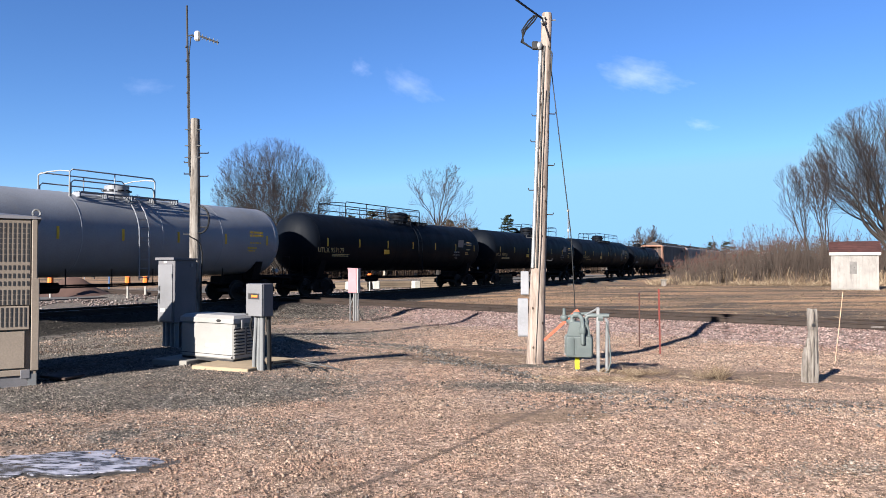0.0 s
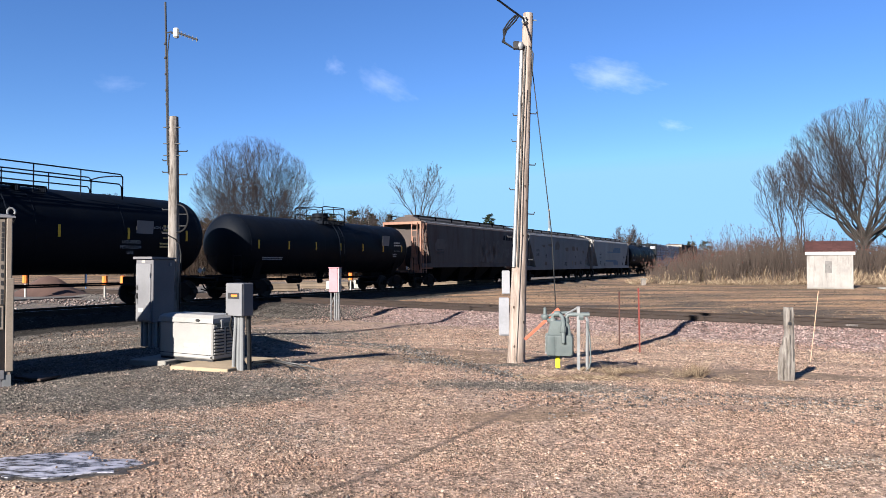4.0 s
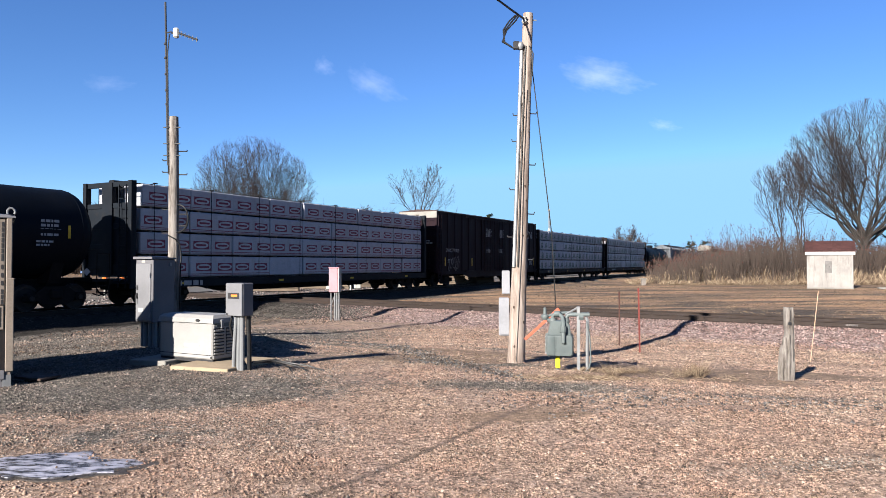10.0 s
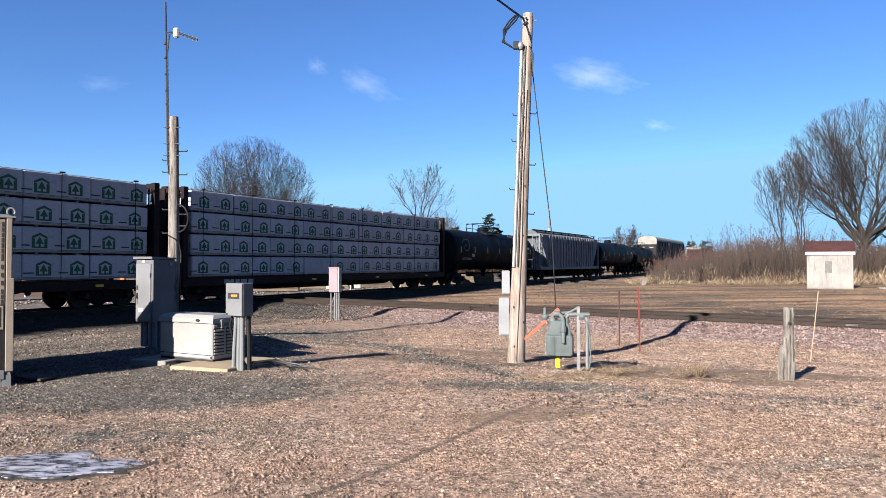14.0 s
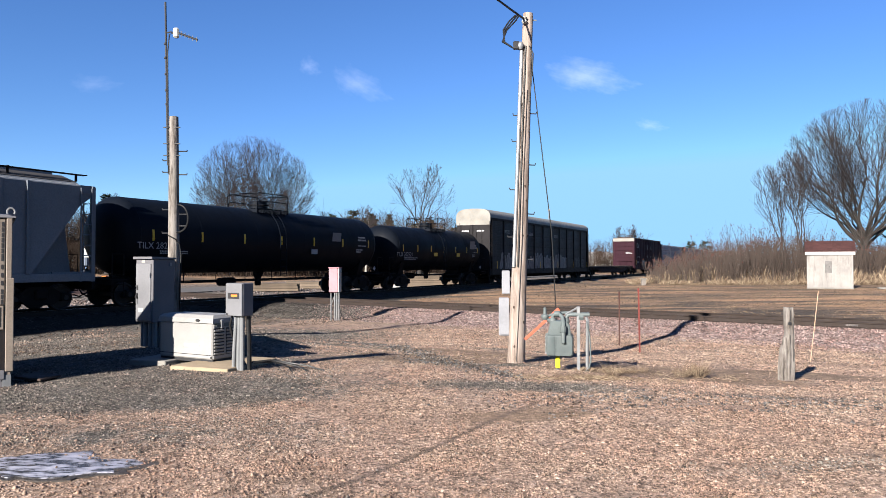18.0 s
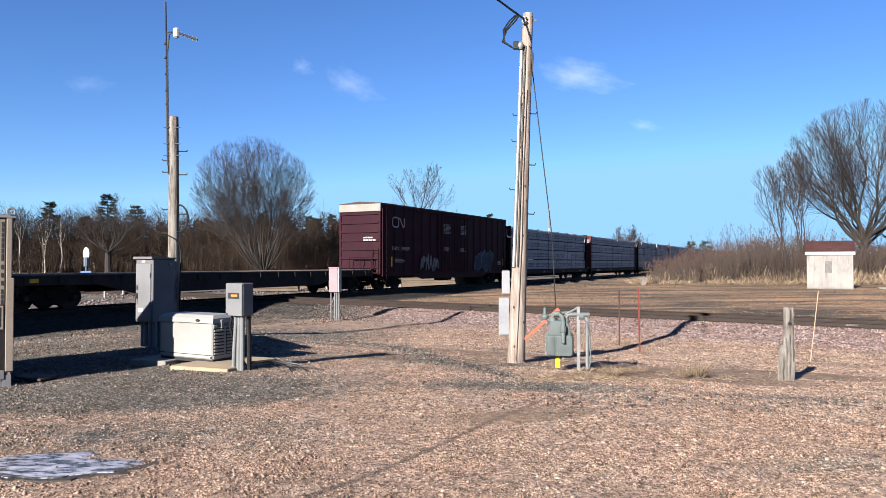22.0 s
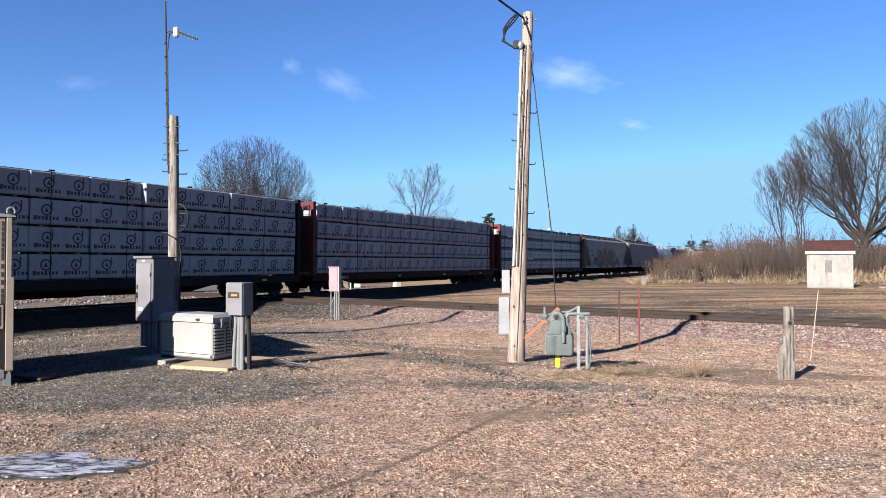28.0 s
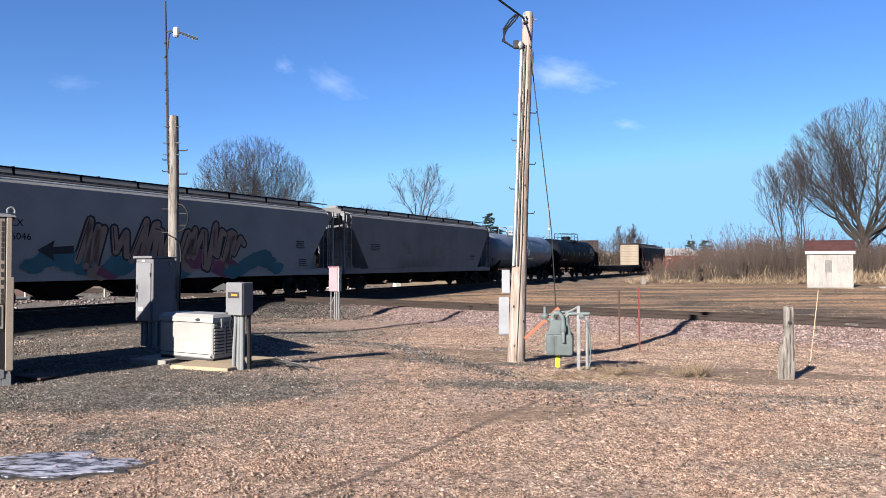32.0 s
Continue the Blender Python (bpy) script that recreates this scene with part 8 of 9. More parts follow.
for k, (x, y, h, w) in enumerate(((8.6, 130, 10.6, 2.6), (10.5, 134, 8.5, 2.6), (-16.5, 128, 11.2, 3.4), (-13.2, 130, 10.2, 3.0), (-19.5, 133, 9.5, 3.2), (-57, 118, 13.2, 3.6), (-53.5, 121, 11.5, 3.2),
                                  (-31.5, 122, 10.6, 3.0), (-35, 124, 10.0, 3.2), (-28.0, 124, 9.6, 3.0), (-41, 125, 9.0, 3.0), (-68, 120, 12.0, 3.2), (-63.5, 123, 10.0, 3.0), (-24.0, 130, 9.8, 3.0),
                                  (-5.0, 135, 8.8, 2.8), (-2.0, 138, 8.0, 2.6), (2.5, 138, 8.6, 2.6), (-45, 128, 9.6, 3.0), (75, 210, 8.0, 3.4), (78.5, 208, 8.2, 3.6), (57, 205, 6.5, 1.6))):
    pine(x, y, 0.3, h, w, 70 + k)


rng = random.Random(77)
for k in range(26):
    pine(-66 + 2.55 * k + rng.uniform(-0.8, 0.8), 129 + rng.uniform(-2, 5), 0.3, rng.uniform(7.6, 10.8), rng.uniform(1.7, 2.6), 300 + k, clear=0.3)


def brushwood(name, label, mat, x0, x1, y0, y1, count, h0, h1, seed, twigs=5, r=0.035, z=None):
    rng = random.Random(seed)
    tw = Twigs()
    for _ in range(count):
        x, y = rng.uniform(x0, x1), rng.uniform(y0, y1)
        h = rng.uniform(h0, h1)
        p = Vector((x, y, ground_z(x, y) if z is None else z))
        q = p + Vector((rng.uniform(-0.12, 0.12) * h, rng.uniform(-0.12, 0.12) * h, h))
        tw.stick(p, q, r, r * 0.4, 3)
        for k in range(twigs):
            f = rng.uniform(0.25, 0.95)
            s = p.lerp(q, f)
            e = s + Vector((rng.uniform(-1, 1), rng.uniform(-1, 1), rng.uniform(0.2, 1.1))) * h * 0.24
            tw.stick(s, e, r * 0.5, r * 0.22, 3)
            tw.stick(s.lerp(e, 0.5), s.lerp(e, 0.5) + Vector((rng.uniform(-1, 1), rng.uniform(-1, 1), rng.uniform(0.2, 1.4))) * h * 0.10, r * 0.35, r * 0.18, 3)
    return solo(name, tw.mesh(name, mat), None, label, "brush", kind="stuff")


brushwood("far_wood", "leafless russet wood behind the tracks", wood_brush, -95, 2, 104, 128, 2600, 4.0, 10.0, 91, 15, 0.045)
brushwood("far_wood", "leafless russet brush behind the tracks", wood_brush, -95, 10, 98, 108, 1500, 1.5, 5.0, 92, 12, 0.035)
brushwood("far_wood", "leafless grey-brown wood on the skyline", wood_brush, -5, 42, 135, 160, 1000, 2.5, 7.0, 93, 10, 0.05)
brushwood("far_wood", "low brown wood on the skyline", wood_brush, 40, 260, 190, 330, 1600, 2.5, 6.5, 94, 6, 0.12)


def thicket():
    """Bare sumac-like stems with dark seed heads over dry grass."""
    rng = random.Random(7)
    tw, heads, grass = Twigs(), Twigs(), Twigs()
    for k in range(5200):
        f = rng.random()
        x = 15.5 + f * 34
        y = rng.uniform(56.8, 70) + (3 if x > 31 else 0)
        if x < y * 0.29 + rng.uniform(0, 3.0) ** 1.3 * 0.8:
            continue
        tall = 1.7 + 2.7 * step(17, 29, x) - 0.6 * step(31, 36, x)
        h = tall * (rng.uniform(0.5, 0.95) if rng.random() > 0.06 else rng.uniform(1.0, 1.28))
        p = Vector((x, y, -0.15))
        a = rng.uniform(0, 6.283)
        lean = Vector((math.cos(a), math.sin(a), 0)) * rng.uniform(0.05, 0.5) * h
        mid = p + lean * 0.45 + Vector((0, 0, h * 0.5))
        q = p + lean + Vector((rng.uniform(-0.1, 0.1), 0, h))
        tw.stick(p, mid, 0.017, 0.013)
        tw.stick(mid, q, 0.013, 0.007)
        for j in range(6):
            s = mid.lerp(q, rng.uniform(0.0, 0.9)) if j else p.lerp(mid, rng.uniform(0.4, 1))
            e = s + Vector((rng.uniform(-1, 1) * 0.45, rng.uniform(-1, 1) * 0.45, rng.uniform(0.3, 0.9))) * h * 0.22
            tw.stick(s, e, 0.009, 0.005)
            if h > tall * 0.8 and rng.random() < 0.2:
                heads.blob(e, 0.035, rng)
        if h > tall * 0.72 and rng.random() < 0.5:
            heads.blob(q, 0.05, rng)
    for k in range(34000):
        x = 14.0 + rng.random() ** 0.9 * 36
        y = 55.6 + rng.random() ** 1.1 * 9
        thick = noise.noise(Vector((x * 0.5, y * 0.3, 6)))
        if x < y * 0.262 + rng.uniform(0, 1.5) or thick < -0.25 + 0.3 * rng.random():
            continue
        grass.blade((x, y, -0.15), rng.uniform(0.12, 0.45) + (1.1 + 1.2 * thick) * rng.random() ** 2 * step(56, 60, y) * step(16.5, 22, x), 0.014, rng.uniform(0.05, 0.4), rng)
    solo("thicket", tw.mesh("thicket", thicket_brown), None, "dense thicket of bare red-brown stems", "thicket", kind="stuff")
    solo("seed_heads", heads.mesh("seed_heads", seed_red), None, "dark red seed heads on the thicket", "seed heads", kind="stuff")
    solo("dry_grass", grass.mesh("dry_grass", dry_grass), None, "pale dry grass along the thicket", "grass", kind="stuff")


def short_grass():
    """Sparse straw over the bare soil beyond the crossing track and by the poles."""
    rng = random.Random(8)
    g = Twigs()
    for k in range(24000):
        x, y = rng.uniform(-6, 40), rng.uniform(20, 56)
        if off2(x, y) < 3.6 or off1(x, y) < 4.5 or noise.noise(Vector((x * 0.22, y * 0.22, 2))) < -0.05:
            continue
        g.blade((x, y, ground_z(x, y) - 0.01), rng.uniform(0.03, 0.09), 0.011, rng.uniform(0.04, 0.16), rng)
    for cx, cy, rad, n, h in ((1.75, 10.1, 0.5, 420, 0.06), (2.3, 10.3, 0.4, 240, 0.055), (2.6, 11.2, 0.35, 200, 0.10), (1.1, 13.2, 1.0, 300, 0.05), (3.9, 11.3, 0.8, 200, 0.05), (2.9, 10.2, 0.5, 160, 0.06)):
        for k in range(n):
            a, r = rng.uniform(0, 6.283), rad * math.sqrt(rng.random())
            x, y = cx + math.cos(a) * r * 1.4, cy + math.sin(a) * r * 0.7
            g.blade((x, y, ground_z(x, y) - 0.01), rng.uniform(0.3, 1) * h, 0.004, rng.uniform(0.03, 0.16), rng)
    solo("straw", g.mesh("straw", dry_grass), None, "short dry straw on bare soil", "grass", kind="stuff")


def weed(x, y, h, n, seed):
    rng = random.Random(seed)
    tw = Twigs()
    for k in range(n):
        a = rng.uniform(0, 6.283)
        p = Vector((math.cos(a) * 0.05, math.sin(a) * 0.05, -0.01))
        q = Vector((math.cos(a) * rng.uniform(0.05, 0.28), math.sin(a) * rng.uniform(0.05, 0.28), h * rng.uniform(0.4, 1)))
        tw.stick(p, q, 0.003, 0.0018)
        for j in range(3):
            s = p.lerp(q, rng.uniform(0.3, 0.9))
            tw.stick(s, s + Vector((rng.uniform(-1, 1), rng.uniform(-1, 1), rng.uniform(0.2, 1.2))) * 0.07, 0.002, 0.0015)
    solo("dry_weed", tw.mesh("dry_weed", dry_grass), None, "dry brown weed clump in the gravel", "weed", pose(x, y, ground_z(x, y)), "dry weeds")


thicket()
short_grass()
for k, (x, y, h, n) in enumerate(((4.1, 11.19, 0.26, 100), (2.56, 10.48, 0.22, 50), (3.85, 11.2, 0.16, 40), (6.0, 12.2, 0.12, 30), (3.3, 11.6, 0.10, 30))):
    weed(x, y, h, n, 200 + k)


# loose stones, joined by kind
def stone_material(name, stops, rough=0.9):
    m, nt, b, co = bare(name, rough)
    g = nt.nodes.new("ShaderNodeNewGeometry")
    c = ramp(nt, g.outputs["Random Per Island"], stops)
    c = mixed(nt, ramp(nt, noise_tex(nt, co, 0.7, 5), [(0.4, (0, 0, 0)), (0.62, (0.55,) * 3)]), c, mixed(nt, 1.0, c, (0.92, 0.74, 0.68), "MULTIPLY"))
    c = mixed(nt, ramp(nt, noise_tex(nt, co, 2.6, 6, 0.7), [(0.52, (0, 0, 0)), (0.68, (0.5,) * 3)]), c, mixed(nt, 1.0, c, (0.58, 0.55, 0.55), "MULTIPLY"))
    c = mixed(nt, 0.35, c, ramp(nt, noise_tex(nt, co, 60, 3), [(0.3, (0.5,) * 3), (0.7, (1.3,) * 3)]), "MULTIPLY")
    c = mixed(nt, 0.6, c, ramp(nt, noise_tex(nt, co, 5, 5, 0.75), [(0.34, (0.35,) * 3), (0.5, (0.95,) * 3), (0.66, (1.6,) * 3)]), "MULTIPLY")
    c = mixed(nt, 0.5, c, ramp(nt, noise_tex(nt, co, 19, 3, 0.7), [(0.34, (0.42,) * 3), (0.5, (1.0,) * 3), (0.66, (1.6,) * 3)]), "MULTIPLY")
    nt.links.new(c, b.inputs["Base Color"])
    return m


def stones(name, label, spots, mat):
    """spots: rows of x, y, z, size."""
    s = np.array(spots, dtype=np.float64)
    n = len(s)
    rng = np.random.default_rng(5 + n)
    base = np.array([(1, 0, 0), (-1, 0, 0), (0, 1, 0), (0, -1, 0), (0, 0, 0.75), (0, 0, -0.6)], dtype=np.float64)
    jit = base[None] * rng.uniform(0.6, 1.25, (n, 6, 1)) + rng.uniform(-0.28, 0.28, (n, 6, 3))
    a = rng.uniform(0, 6.283, n)
    c, d = np.cos(a)[:, None], np.sin(a)[:, None]
    v = np.stack([jit[..., 0] * c - jit[..., 1] * d, jit[..., 0] * d + jit[..., 1] * c, jit[..., 2]], -1) * s[:, 3][:, None, None] + s[:, None, :3]
    tri = np.array([(0, 2, 4), (2, 1, 4), (1, 3, 4), (3, 0, 4), (2, 0, 5), (1, 2, 5), (3, 1, 5), (0, 3, 5)])
    f = (tri[None] + 6 * np.arange(n)[:, None, None]).reshape(-1)
    me = bpy.data.meshes.new(name)
    me.vertices.add(n * 6)
    me.vertices.foreach_set("co", v.reshape(-1))
    me.loops.add(len(f))
    me.loops.foreach_set("vertex_index", f.astype(np.int32))
    me.polygons.add(n * 8)
    me.polygons.foreach_set("loop_start", np.arange(0, n * 24, 3, dtype=np.int32))
    me.update(calc_edges=True)
    me.materials.append(mat)
    solo(name, me, None, label, "stones", kind="stuff")


def scatter():
    rng = random.Random(12)
    tan, grey, rock, dark, clods, chips, rubble = [], [], [], [], [], [], []
    grid = {}
    for k in range(540000):
        y = 4.3 + 17.5 * rng.random() ** 1.15
        x = rng.uniform(-0.70, 0.70) * y
        if off2(x, y) > -3.2 or off1(x, y) < 4.0 or ((x + 3.40) / 0.64) ** 2 + ((y - 5.55) / 0.33) ** 2 < 1.0:
            continue
        zg, zs, zr, zo = zones(x, y)
        lump = noise.noise(Vector((x * 1.3, y * 1.3, 5)))
        if rng.random() > 0.60 + 0.7 * lump - 0.30 * min(1, zs):
            continue
        if zs - zg > 0.42 and rng.random() < 0.9:
            continue
        if noise.noise(Vector((x * 0.45, y * 0.6, 11))) > 0.28 + 0.4 * rng.random():
            continue
        size = 0.0048 + 0.0072 * rng.random() ** 2.0
        if abs(x - 0.605 * y + 3.80) < 0.046 * (0.5 + 0.7 * rng.random()) and y < 8.6:
            if rng.random() < 0.9:
                clods.append((x, y, ground_z(x, y) + size * 0.1, size * 0.9))
            continue
        size *= 0.62 + 0.045 * y
        if rng.random() < 0.09:
            size *= rng.uniform(1.6, 2.5)
        (grey if zg + 0.35 * rng.random() - 0.1 > 0.55 else tan).append((x, y, ground_z(x, y) + size * 0.25, size))
    for k in range(78000):
        if rng.random() < 0.75:
            s, d = rng.uniform(-20, 17), rng.uniform(-4.6, 3.0)
            p = C2 + D2 * s + N2 * d
        else:
            s, d = rng.uniform(-8, 48), rng.uniform(-3.5, 4.4)
            p = FOOT1 + D1 * s + N1 * d
        if p.y < 3:
            continue
        a, b = abs(off1(p.x, p.y)), abs(off2(p.x, p.y))
        if min(a, b) > 3.2 and rng.random() < 0.55:
            continue
        z = ground_z(p.x, p.y)
        size = rng.uniform(0.02, 0.042)
        if z < -0.20 and (min(a, b) > 0.85 or rng.random() < 0.5):
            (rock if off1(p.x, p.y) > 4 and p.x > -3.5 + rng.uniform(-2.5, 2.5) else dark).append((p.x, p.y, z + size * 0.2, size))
    for k in range(9000):
        p = FOOT1 + D1 * (6 + 64 * rng.random() ** 1.5) - N1 * rng.uniform(3.0, 12.5)
        if noise.noise(Vector((p.x * 0.4, p.y * 0.4, 13))) > -0.1:
            size = rng.uniform(0.03, 0.095)
            rubble.append((p.x, p.y, ground_z(p.x, p.y) + size * 0.4, size))
    for k in range(30000):
        x, y = rng.uniform(-4, 36), rng.uniform(19, 54)
        if off2(x, y) > 3.0 and off1(x, y) > 4.0 and noise.noise(Vector((x * 0.3, y * 0.5, 4))) > -0.15:
            size = 0.012 + 0.035 * rng.random() ** 3
            clods.append((x, y, ground_z(x, y), size))
    # dark slaty chips in a ragged band before the meter and the posts, and along a faint ridge
    for k in range(330):
        if k % 4:
            x = rng.uniform(0.5, 7.2)
            y = 8.0 + 0.07 * x + rng.gauss(0, 0.42)
        else:
            f = rng.random()
            x, y = -2.2 + 3.6 * f, 14.6 - 4.8 * f + rng.gauss(0, 0.35)
        wide = rng.uniform(0.05, 0.2)
        for j in range(rng.randint(3, 14)):
            px, py = x + rng.gauss(0, wide * 1.6), y + rng.gauss(0, wide * 0.7)
            size = 0.007 + 0.021 * rng.random() ** 2.2
            (chips if rng.random() < 0.75 else clods).append((px, py, ground_z(px, py) + size * 0.3, size))
    for k in range(3400):
        f = rng.random()
        x, y = (-2.7 + 5.5 * f, 16.5 - 4.0 * f) if f < 0.3 else (-1.05 + 2.93 * (f - 0.3), 15.3 - 7.3 * (f - 0.3))
        wide = (0.30 if f < 0.5 else 0.20) * (0.35 + abs(noise.noise(Vector((f * 9, 3, 1)))) * 1.8)
        px, py = x + rng.gauss(0, wide), y + rng.gauss(0, wide)
        size = 0.009 + 0.022 * rng.random() ** 2
        (chips if rng.random() < 0.6 else clods if rng.random() < 0.7 else grey).append((px, py, ground_z(px, py) + size * 0.5, size))
    for k in range(26000):
        p = FOOT1 + D1 * rng.uniform(-10, 26) + N1 * (3.3 + 6.2 * rng.random())
        if p.y < 9 or off2(p.x, p.y) > -3.0 or noise.noise(Vector((p.x * 0.8, p.y * 0.8, 31))) < -0.2 + 0.25 * rng.random():
            continue
        size = 0.010 + 0.024 * rng.random() ** 2
        dirty = noise.noise(Vector((p.x * 0.5, p.y * 0.5, 33))) + rng.uniform(-0.4, 0.4)
        (clods if dirty > 0.0 else grey if dirty > -0.22 else tan).append((p.x, p.y, ground_z(p.x, p.y) + size * 0.3, size))
    # mixed rubble and crumbs at the foot of the crossing track's ballast
    for k in range(30000):
        p = C2 + D2 * rng.uniform(-22, 19) + N2 * rng.uniform(-7.0, -2.9)
        if p.y < 6 or off1(p.x, p.y) < 3.6 or noise.noise(Vector((p.x * 0.9, p.y * 0.9, 21))) < -0.12 + 0.2 * rng.random():
            continue
        size = 0.008 + 0.016 * rng.random() ** 2.2
        dirty = noise.noise(Vector((p.x * 0.5, p.y * 0.5, 23))) + rng.uniform(-0.3, 0.3)
        (clods if dirty > 0.15 else chips if dirty > 0.0 else rock if dirty > -0.15 else tan).append((p.x, p.y, ground_z(p.x, p.y) + size * 0.3, size))
    for k in range(420):
        y = rng.uniform(4.8, 9)
        x = rng.uniform(-0.6, 0.6) * y
        clods.append((x, y, ground_z(x, y), 0.008 + 0.014 * rng.random() ** 2))
    pinkish = [(0.0, (0.0344, 0.0258, 0.0215)), (0.14, (0.086, 0.0602, 0.04558)), (0.3, (0.1634, 0.1127, 0.08428)), (0.55, (0.2107, 0.1479, 0.1118)), (0.8, (0.2537, 0.1832, 0.141)), (0.93, (0.301, 0.2374, 0.1909)), (1.0, (0.0946, 0.09116, 0.086))]
    stones("gravel", "tan and pink loose gravel", tan, stone_material("tan_gravel", pinkish))
    stones("grey_gravel", "grey crushed stone", grey, stone_material("grey_gravel", [(0.0, (0.0244, 0.02288, 0.02059)), (0.45, (0.07779, 0.06863, 0.06025)), (0.85, (0.1296, 0.1144, 0.09914)), (1.0, (0.2212, 0.1998, 0.1739))]))
    # Stone colours lowered as well, to deepen the shade the train casts here.
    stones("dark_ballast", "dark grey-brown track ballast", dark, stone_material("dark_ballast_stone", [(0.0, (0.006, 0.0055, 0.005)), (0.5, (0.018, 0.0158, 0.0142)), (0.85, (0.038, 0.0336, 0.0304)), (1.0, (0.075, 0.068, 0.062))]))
    stones("dirt_clods", "dark crumbs of earth and debris", clods, stone_material("earth_clod", [(0.0, (0.018, 0.0132, 0.0102)), (0.6, (0.051, 0.036, 0.0252)), (1.0, (0.132, 0.096, 0.066))]))
    stones("rubble", "pale broken stone beyond the track", rubble, stone_material("rubble_stone", [(0.0, (0.03456, 0.02592, 0.02419)), (0.4, (0.09216, 0.072, 0.06797)), (0.8, (0.144, 0.1238, 0.1181)), (1.0, (0.1958, 0.1843, 0.1786))]))
    stones("slate_chips", "blue-grey broken stone chips", chips, stone_material("slaty_chip", [(0.0, (0.02, 0.021, 0.022)), (0.5, (0.062, 0.063, 0.064)), (0.85, (0.115, 0.113, 0.11)), (1.0, (0.19, 0.17, 0.15))]))
    stones("ballast", "pinkish crushed stone ballast", rock, stone_material("ballast_stone", [(0.0, (0.04799, 0.03199, 0.02879)), (0.4, (0.132, 0.09198, 0.08398)), (0.75, (0.2, 0.1455, 0.1344)), (0.94, (0.2479, 0.2, 0.1855)), (1.0, (0.09598, 0.08638, 0.08398))]))


scatter()


# frozen puddle
def ice_material():
    m, nt, b, co = bare("thin_ice", 0.25)
    n1 = noise_tex(nt, co, 5.4, 9, 0.72, (0.8, 2.2, 1))
    c = ramp(nt, n1, [(0.43, (0.02975, 0.0289, 0.02975)), (0.49, (0.07225, 0.07225, 0.08075)), (0.53, (0.2125, 0.2125, 0.255)), (0.7, (0.34, 0.34, 0.391))])
    nt.links.new(c, b.inputs["Base Color"])
    nt.links.new(ramp(nt, n1, [(0.4, (0.12,) * 3), (0.6, (0.55,) * 3)]), b.inputs["Roughness"])
    add_bump(nt, b, n1, 0.4, 0.02)
    return m


def puddle():
    ring = []
    for k in range(150):
        a = 2 * math.pi * k / 150
        w = 1 + 0.5 * noise.noise(Vector((math.cos(a) * 1.6, math.sin(a) * 1.6, 4))) + 0.22 * noise.noise(Vector((math.cos(a) * 6, math.sin(a) * 6, 9)))
        ring.append((math.cos(a) * 0.74 * w, math.sin(a) * 0.40 * w + 0.06 * math.cos(a)))
    top = sum(ground_z(-3.40 + x, 5.55 + y) for x, y in ring) / len(ring) + 0.011
    wet = surface("wet_dark_gravel", (0.04, 0.034, 0.03), 0.5, scale=8, bump=0.8)
    solo("wet_rim", Shape().slab([(x * 1.14, y * 1.16) for x, y in ring], top - 0.07, top - 0.007, "xy"), wet, "dark wet rim round the frozen puddle", "puddle", pose(-3.40, 5.55, 0), kind="structure")
    sh = Shape().slab(ring, top - 0.06, top, "xy")
    solo("frozen_puddle", sh, ice_material(), "frozen puddle with patchy white ice on gravel", "puddle", pose(-3.40, 5.55, 0), kind="")


puddle()


# thin clouds drifting slowly
def cloud_material(strength, seed, tint):
    m = bpy.data.materials.new("thin_cloud")
    m.use_nodes = True
    nt = m.node_tree
    nt.nodes.remove(nt.nodes["Principled BSDF"])
    out = nt.nodes["Material Output"]
    tc = nt.nodes.new("ShaderNodeTexCoord")
    co = tc.outputs["Object"]
    n1 = noise_tex(nt, co, 1.5 + 0.1 * seed, 6, 0.58)
    ln = nt.nodes.new("ShaderNodeVectorMath")
    ln.operation = "LENGTH"
    nt.links.new(co, ln.inputs[0])
    k = nt.nodes.new("ShaderNodeMath")
    k.operation = "MULTIPLY_ADD"
    k.inputs[1].default_value = -0.62
    nt.links.new(ln.outputs["Value"], k.inputs[0])
    nt.links.new(n1, k.inputs[2])
    fac = ramp(nt, k.outputs[0], [(0.0, (0, 0, 0)), (0.22, (strength * 0.35,) * 3), (0.52, (strength,) * 3)])
    em, tr, mx = nt.nodes.new("ShaderNodeEmission"), nt.nodes.new("ShaderNodeBsdfTransparent"), nt.nodes.new("ShaderNodeMixShader")
    em.inputs[0].default_value = (*tint, 1)
    em.inputs[1].default_value = 1.0
    nt.links.new(fac, mx.inputs[0])
    nt.links.new(tr.outputs[0], mx.inputs[1])
    nt.links.new(em.outputs[0], mx.inputs[2])
    nt.links.new(mx.outputs[0], out.inputs["Surface"])
    return m


def cloud(px, up, w, h, tilt, strength, seed, drift):
    """A wisp 2.4 km off; px and up in metres at that range."""
    me = bpy.data.meshes.new("cloud")
    ring = [(1.25 * math.cos(2 * math.pi * k / 24), 0, 1.25 * math.sin(2 * math.pi * k / 24)) for k in range(24)]
    me.from_pydata(ring, [], [tuple(range(24))])
    me.materials.append(cloud_material(strength, seed, (0.44, 0.465, 0.60)))
    ob = tagged(new("cloud", me), "thin white drifting cloud wisp", "cloud", "clouds")
    ob.visible_shadow = False
    ob.scale = (w, 1, h)
    m0 = pose(px, 2400, up, 0, tilt, 0)
    CLOUDS.append((ob, m0, pose(px - drift, 2400, up, 0, tilt, 0)))


cloud(612, 655, 185, 76, 14, 0.21, 1, 200)
cloud(-178, 625, 130, 60, 30, 0.12, 2, 200)
cloud(-350, 685, 50, 40, 40, 0.09, 5, 200)
cloud(820, 480, 70, 26, 12, 0.12, 3, 180)
